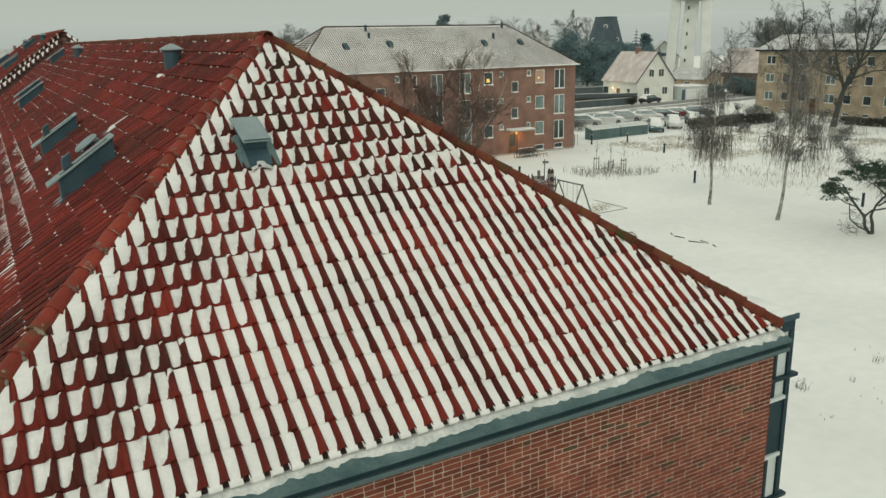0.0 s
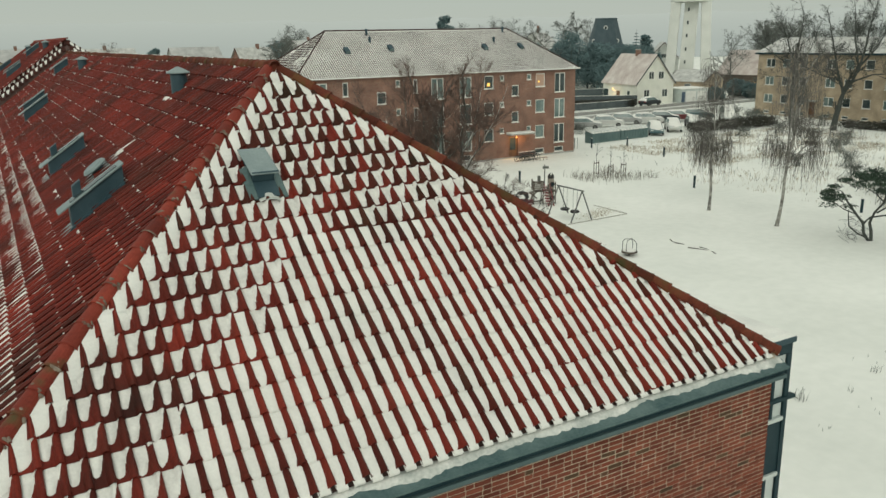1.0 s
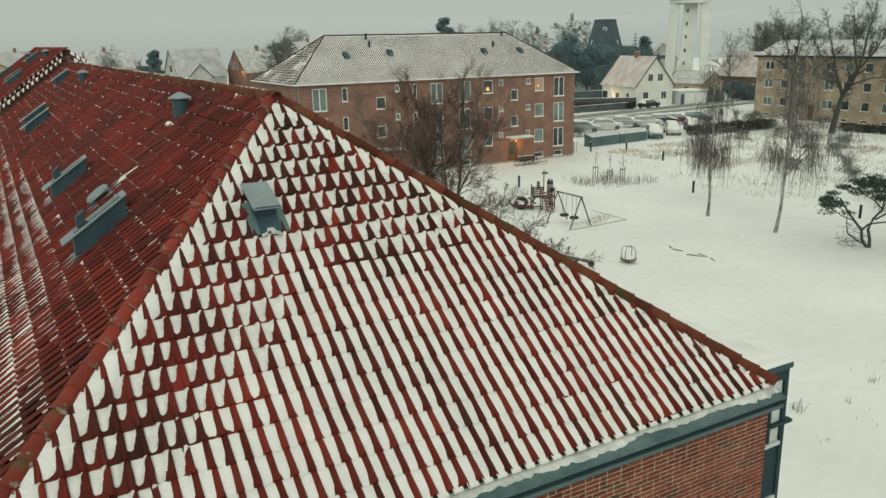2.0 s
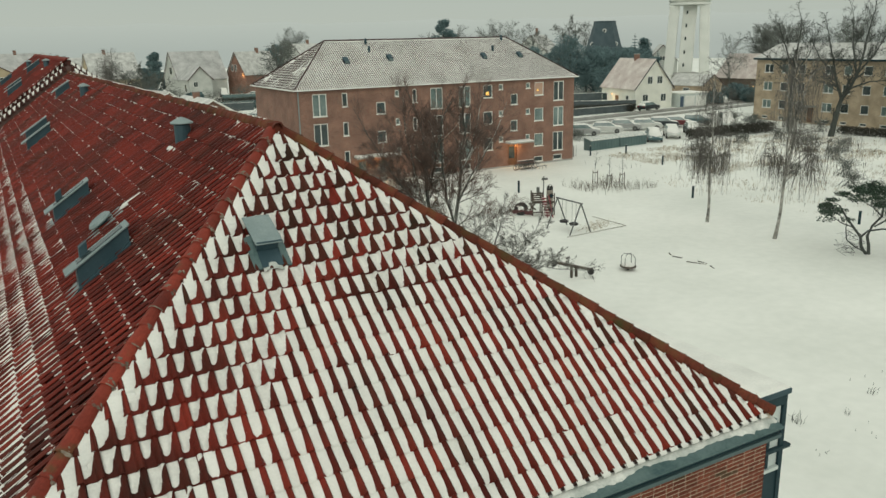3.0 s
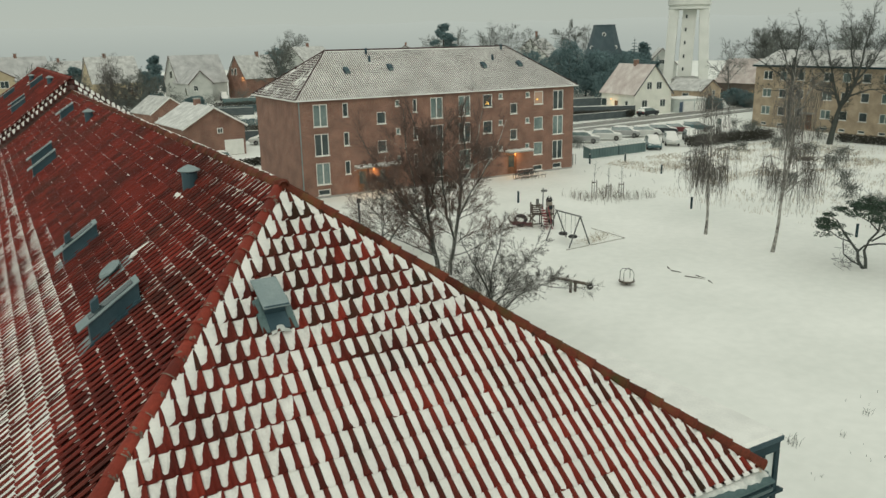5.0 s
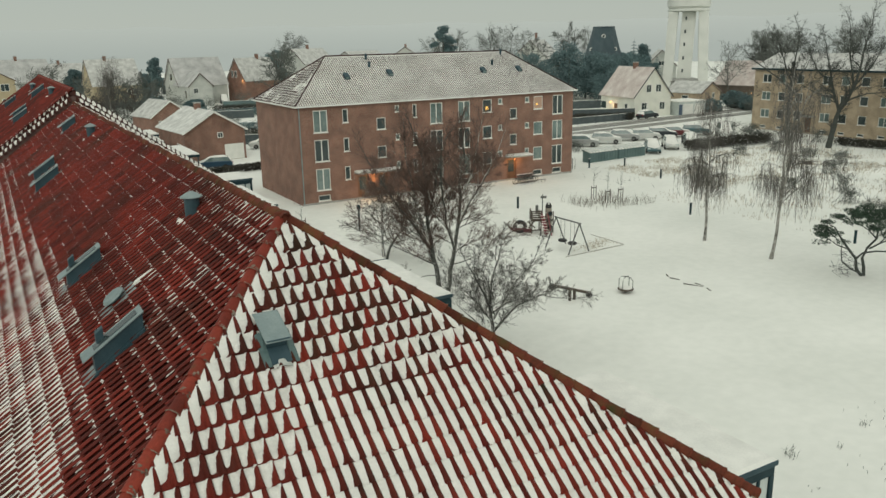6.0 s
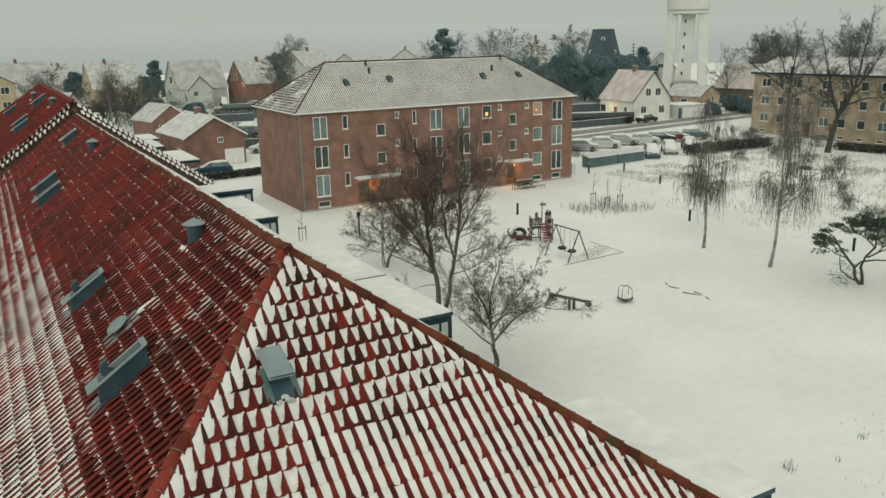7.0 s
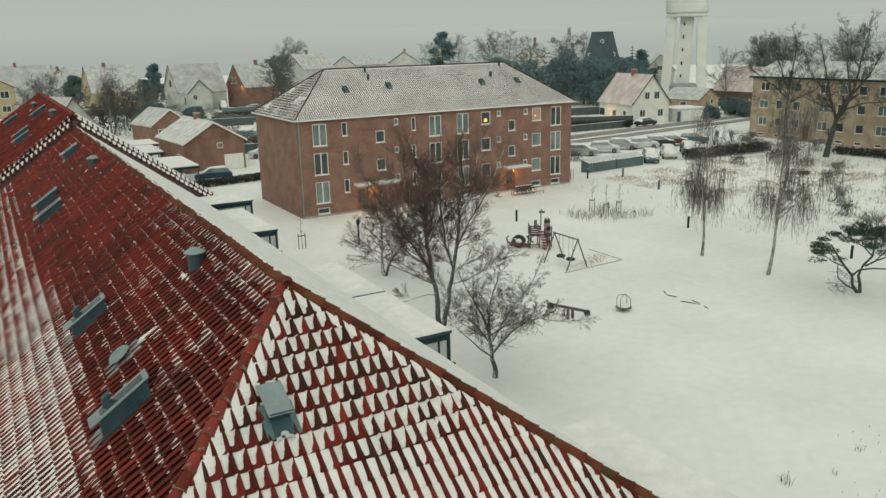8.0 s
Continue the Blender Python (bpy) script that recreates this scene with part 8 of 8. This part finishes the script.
for i, (x, y, h, w) in enumerate(((74.0, 48.0, 1.6, 2.4), (78.0, 44.5, 1.7, 2.6), (70.5, 51.5, 1.3, 2.0), (82.0, 55.0, 1.5, 2.4), (88.0, 58.0, 1.7, 3.0), (64.0, 38.5, 1.8, 3.0), (67.5, 36.0, 2.0, 3.2), (72.0, 33.5, 2.2, 3.4), (90.5, 64.0, 1.2, 2.5), (104.0, 72.0, 1.8, 3.0), (69.0, 44.0, 1.4, 2.2), (60.0, 35.0, 1.6, 2.6),
                                  (99.5, 79.5, 1.7, 3.0), (101.5, 82.5, 1.6, 3.2), (94.5, 79.0, 1.6, 2.8), (103.0, 87.0, 1.8, 3.2), (92.0, 70.0, 1.4, 2.6), (86.0, 71.0, 1.2, 2.4), (105.0, 78.0, 1.6, 2.6), (106.0, 85.0, 1.6, 2.6), (71.0, 86.0, 1.4, 2.6))):
    shrub((x, y), h, w, 300 + i)

for i, (x, y, h, w) in enumerate(((60.0, 190.0, 3.4, 7.0), (30.0, 190.0, 4.0, 7.0), (46.0, 192.0, 2.8, 6.0), (72.0, 190.0, 4.5, 8.0), (12.0, 185.0, 4.5, 8.0), (57.0, 200.0, 3.6, 6.0), (42.0, 203.0, 3.0, 6.0), (37.0, 165.0, 3.0, 7.0), (27.0, 198.0, 5.5, 8.0), (21.0, 192.0, 4.6, 7.0), (16.0, 195.0, 5.0, 7.0), (25.0, 178.0, 4.2, 7.0), (31.0, 176.0, 3.6, 6.0),
                                  (25.0, 160.0, 3.2, 4.5), (27.5, 165.0, 3.4, 4.5), (23.0, 166.0, 3.2, 4.0), (29.5, 158.0, 2.8, 4.0), (31.0, 168.0, 3.0, 5.0), (40.0, 150.0, 2.2, 5.0), (46.0, 146.0, 2.4, 5.0), (50.0, 142.0, 2.6, 5.0), (36.0, 128.0, 2.0, 4.0), (41.0, 122.0, 2.0, 4.0), (76.0, 215.0, 4.0, 8.0), (84.0, 222.0, 4.0, 8.0), (90.0, 235.0, 4.0, 9.0), (100.0, 140.0, 3.0, 6.0), (107.0, 146.0, 3.5, 7.0), (116.0, 146.0, 3.0, 7.0), (122.0, 138.0, 3.0, 6.0), (128.0, 132.0, 3.0, 6.0), (138.0, 116.0, 2.6, 6.0), (143.0, 112.0, 3.0, 6.0), (136.0, 110.0, 2.2, 5.0))):
    shrub((x, y), h, w, 400 + i)
evergreen("dark bushy evergreen before the snowy roofs", (26.5, 283.0), 8.2, 6.2, 501, 0.9)
evergreen("dark bushy evergreen between the houses", (46.0, 268.0), 6.5, 9.0, 502, 0.9)
evergreen("broad dark garden evergreen", (56.0, 272.0), 5.5, 10.0, 503, 0.9)
evergreen("tall dark garden evergreen by the red house", (83.0, 250.0), 13.0, 8.0, 504, 0.8)
evergreen("low dark evergreen behind the small brick house", (35.0, 196.0), 4.0, 6.0, 505, 0.6)
evergreen("round dark evergreen beside the small brick house", (40.5, 180.0), 3.6, 5.0, 506, 0.5)
for i_, (x, y, h_, w_) in enumerate(((32.0, 246.0, 8.5, 3.4), (35.0, 240.0, 7.5, 3.0), (28.5, 240.0, 7.0, 3.2), (15.6, 300.0, 9.5, 4.0), (21.4, 290.0, 9.0, 4.0), (24.8, 185.0, 6.5, 2.2), (26.0, 174.0, 6.0, 1.8), (22.5, 180.0, 6.5, 2.4), (20.5, 170.0, 5.5, 2.0), (29.0, 190.0, 5.5, 2.4))):
    bare_tree("leafless garden tree between the houses", (x, y), h_, w_, 520 + i_, 0.10, ((0.05, 0, 1), (-0.15, 0.1, 1)), kids=(11, 8, 6), thin=0.020, bark=BARK, twig=DARK_TWIG, lift=(0.03, 0.10, 0.06), wobble=0.12, bare=0.12, wide=0.5, group="distant bare trees")
evergreen("dark evergreen behind the white house", (128.4, 134.6), 10.2, 8.0, 510, 0.5)
evergreen("tall hazy evergreen beside the water tower", (162.9, 169.4), 13.4, 7.5, 511, 0.7)
evergreen("low dark evergreen bush by the road", (139.0, 117.2), 3.4, 5.5, 507, 0.4)
evergreen("dark garden bush beside the road", (137.6, 112.8), 2.6, 4.0, 508, 0.4)
evergreen("dark bush before the brown brick house", (129.0, 114.6), 2.4, 4.0, 509, 0.4)
hedge("broad dark hedge below the villas", (41.0, 172.0), (56.0, 174.5), 1.7, 1.6, 7, EVERGREEN)
hedge("dark garden hedge behind the brick bungalow", (37.0, 146.0), (50.0, 141.0), 1.5, 1.3, 8, EVERGREEN)
fence("grey board fence between the gardens", (32.0, 172.0), (50.0, 168.0), 1.6, 8)
fence("dark board fence behind the bungalow", (33.5, 124.0), (48.0, 120.0), 1.5, 7)
fence("weathered fence beside the ochre house", (18.0, 220.0), (40.0, 214.0), 1.6, 8)

brush = thing("brushwood_heap", "small heap of brown brushwood lying on the snow", "brushwood")
r_ = random.Random(71)
for k in range(14):
    p_ = Vector((85.2 + r_.gauss(0, 0.5), 60.4 + r_.gauss(0, 0.35), 0.06 + 0.25 * r_.random()))
    d_ = Vector((r_.gauss(0, 1), r_.gauss(0, 1), 0.1)).normalized()
    part("branch", Geo().tube([p_ - d_ * 0.6, p_, p_ + d_ * 0.55 + Vector((0, 0, 0.1))], [0.08, 0.07, 0.03], 6), DARK_TWIG, brush)

# bicycles by the entrance
for i in range(6):
    x, y = 49.9 + i * 0.36, 70.2 + 0.12 * (i % 2)
    t = thing("bicycle", "snow-dusted bicycle parked by the entrance", "bicycle", "bicycles")
    for dx in (-0.5, 0.5):
        ring = [(x + dx + 0.33 * math.cos(k * 0.5236), y, 0.32 + 0.33 * math.sin(k * 0.5236)) for k in range(13)]
        part("wheel", Geo().tube(ring, 0.032, 5, cap=False), RUBBER, t)
    part("frame", Geo().tube([(x - 0.5, y, 0.32), (x - 0.1, y, 0.85), (x + 0.35, y, 0.85), (x + 0.5, y, 0.32)], 0.03, 5).tube([(x - 0.1, y, 0.85), (x, y, 0.3), (x + 0.35, y, 0.85)], 0.03, 5), NAVY, t)
    part("snow_line", Geo().box(x - 0.25, x + 0.05, y - 0.06, y + 0.06, 0.952, 1.0), SNOW, t)
    part("saddle", Geo().box(x - 0.22, x + 0.04, y - 0.07, y + 0.07, 0.88, 0.95), RUBBER, t, bevel=0.02)
    part("handlebar", Geo().tube([(x + 0.36, y - 0.28, 1.0), (x + 0.36, y, 0.95), (x + 0.36, y + 0.28, 1.0)], 0.015, 5), STEEL, t)

rack = thing("bicycle_rack", "low galvanised bicycle rack before the entrance", "bicycle rack")
part("rail", Geo().tube([(49.6, 69.5, 0.28), (53.0, 69.5, 0.28)], 0.04, 6), STEEL, rack)
for k in range(8):
    part("post", Geo().tube([(49.7 + k * 0.46, 69.5, -0.1), (49.7 + k * 0.46, 69.5, 0.28)], 0.025, 5), STEEL, rack)

# ---- distance: a glowing ring imitates haze over far woods and roofs, all round ----
DISTANCE = glow("haze_glow", (0.383, 0.418, 0.383), 1.0, (0.02, 0.02, 0.02))
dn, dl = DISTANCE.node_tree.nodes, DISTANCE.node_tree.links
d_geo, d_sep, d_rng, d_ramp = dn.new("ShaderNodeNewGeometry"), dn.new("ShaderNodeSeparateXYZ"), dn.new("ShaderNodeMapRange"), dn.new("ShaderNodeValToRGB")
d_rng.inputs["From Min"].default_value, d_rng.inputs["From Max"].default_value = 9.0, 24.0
# Haze painted as emission: grey at the foot, near sky colour at the top.
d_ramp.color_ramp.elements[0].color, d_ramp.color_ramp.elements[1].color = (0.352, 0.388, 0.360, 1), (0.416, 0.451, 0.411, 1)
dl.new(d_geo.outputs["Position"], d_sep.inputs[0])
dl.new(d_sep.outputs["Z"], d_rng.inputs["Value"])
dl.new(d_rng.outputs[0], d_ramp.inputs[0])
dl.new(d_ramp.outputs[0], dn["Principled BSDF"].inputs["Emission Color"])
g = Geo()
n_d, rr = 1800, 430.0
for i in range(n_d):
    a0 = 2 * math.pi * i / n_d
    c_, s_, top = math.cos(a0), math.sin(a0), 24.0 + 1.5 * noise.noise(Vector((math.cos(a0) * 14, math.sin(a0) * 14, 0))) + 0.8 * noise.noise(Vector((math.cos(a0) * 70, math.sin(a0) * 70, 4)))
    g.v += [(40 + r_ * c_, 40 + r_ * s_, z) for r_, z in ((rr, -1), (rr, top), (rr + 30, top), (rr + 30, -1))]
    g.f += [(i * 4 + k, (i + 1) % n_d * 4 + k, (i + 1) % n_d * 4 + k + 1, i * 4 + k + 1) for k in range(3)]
tagged(part("backdrop", g, DISTANCE), "glowing grey haze ring in place of distant woods", "woods", kind="structure")

# ---- single pieces of the near roof and wall ----
for m in TILE_POSES:
    ob = new("tile", tile_mesh)
    ob.parent = roof
    ob.matrix_basis = m
for i, (name, m) in enumerate(CAP_POSES):
    wing_piece = name.startswith("wing")
    ob = new(name.replace("wing_", "").replace("mossy_", ""), MOSS_MESH if name.startswith("mossy") else CAP_MESHES[(i * i + i // 3) % 4])
    ob.parent = wing_roof if wing_piece else roof
    ob.matrix_basis = m
for m in saddle_tiles:
    ob = new("cap_tile", saddle_mesh)
    ob.parent = fire
    ob.matrix_basis = m


def brick_mesh(ln):
    h, w, c = BH / 2, ln / 2, 0.003
    ring = [(-w, -h), (w, -h), (w, h), (-w, h)]
    inner = [(-w + c, -h + c), (w - c, -h + c), (w - c, h - c), (-w + c, h - c)]
    v = [(x, 0.012, z) for x, z in ring] + [(x, 0.0, z) for x, z in ring] + [(x, -0.003, z) for x, z in inner]
    f = [(i, (i + 1) % 4, 4 + (i + 1) % 4, 4 + i) for i in range(4)] + [(4 + i, 4 + (i + 1) % 4, 8 + (i + 1) % 4, 8 + i) for i in range(4)] + [(8, 9, 10, 11)]
    return mesh_of("brick", Geo().add(v, f), BRICK_PIECE)


LONG, SHORT = brick_mesh(BL), brick_mesh(0.108)
DARK_LONG, DARK_SHORT = LONG.copy(), SHORT.copy()
for me in (DARK_LONG, DARK_SHORT):
    me.materials[0] = BURNT_BRICK
burnt_rnd = random.Random(33)
for x, z, proud, short, turn in BRICKS:
    dark = burnt_rnd.random() < 0.02 + 0.14 * max(0.0, noise.noise(Vector((x * 0.9, z * 1.6, 12))))
    ob = new("brick", (DARK_SHORT if dark else SHORT) if short else (DARK_LONG if dark else LONG))
    ob.parent = end_wall
    ob.matrix_basis = Matrix.Translation((x, WY - proud, z)) @ Matrix.Rotation(turn, 4, "Y")
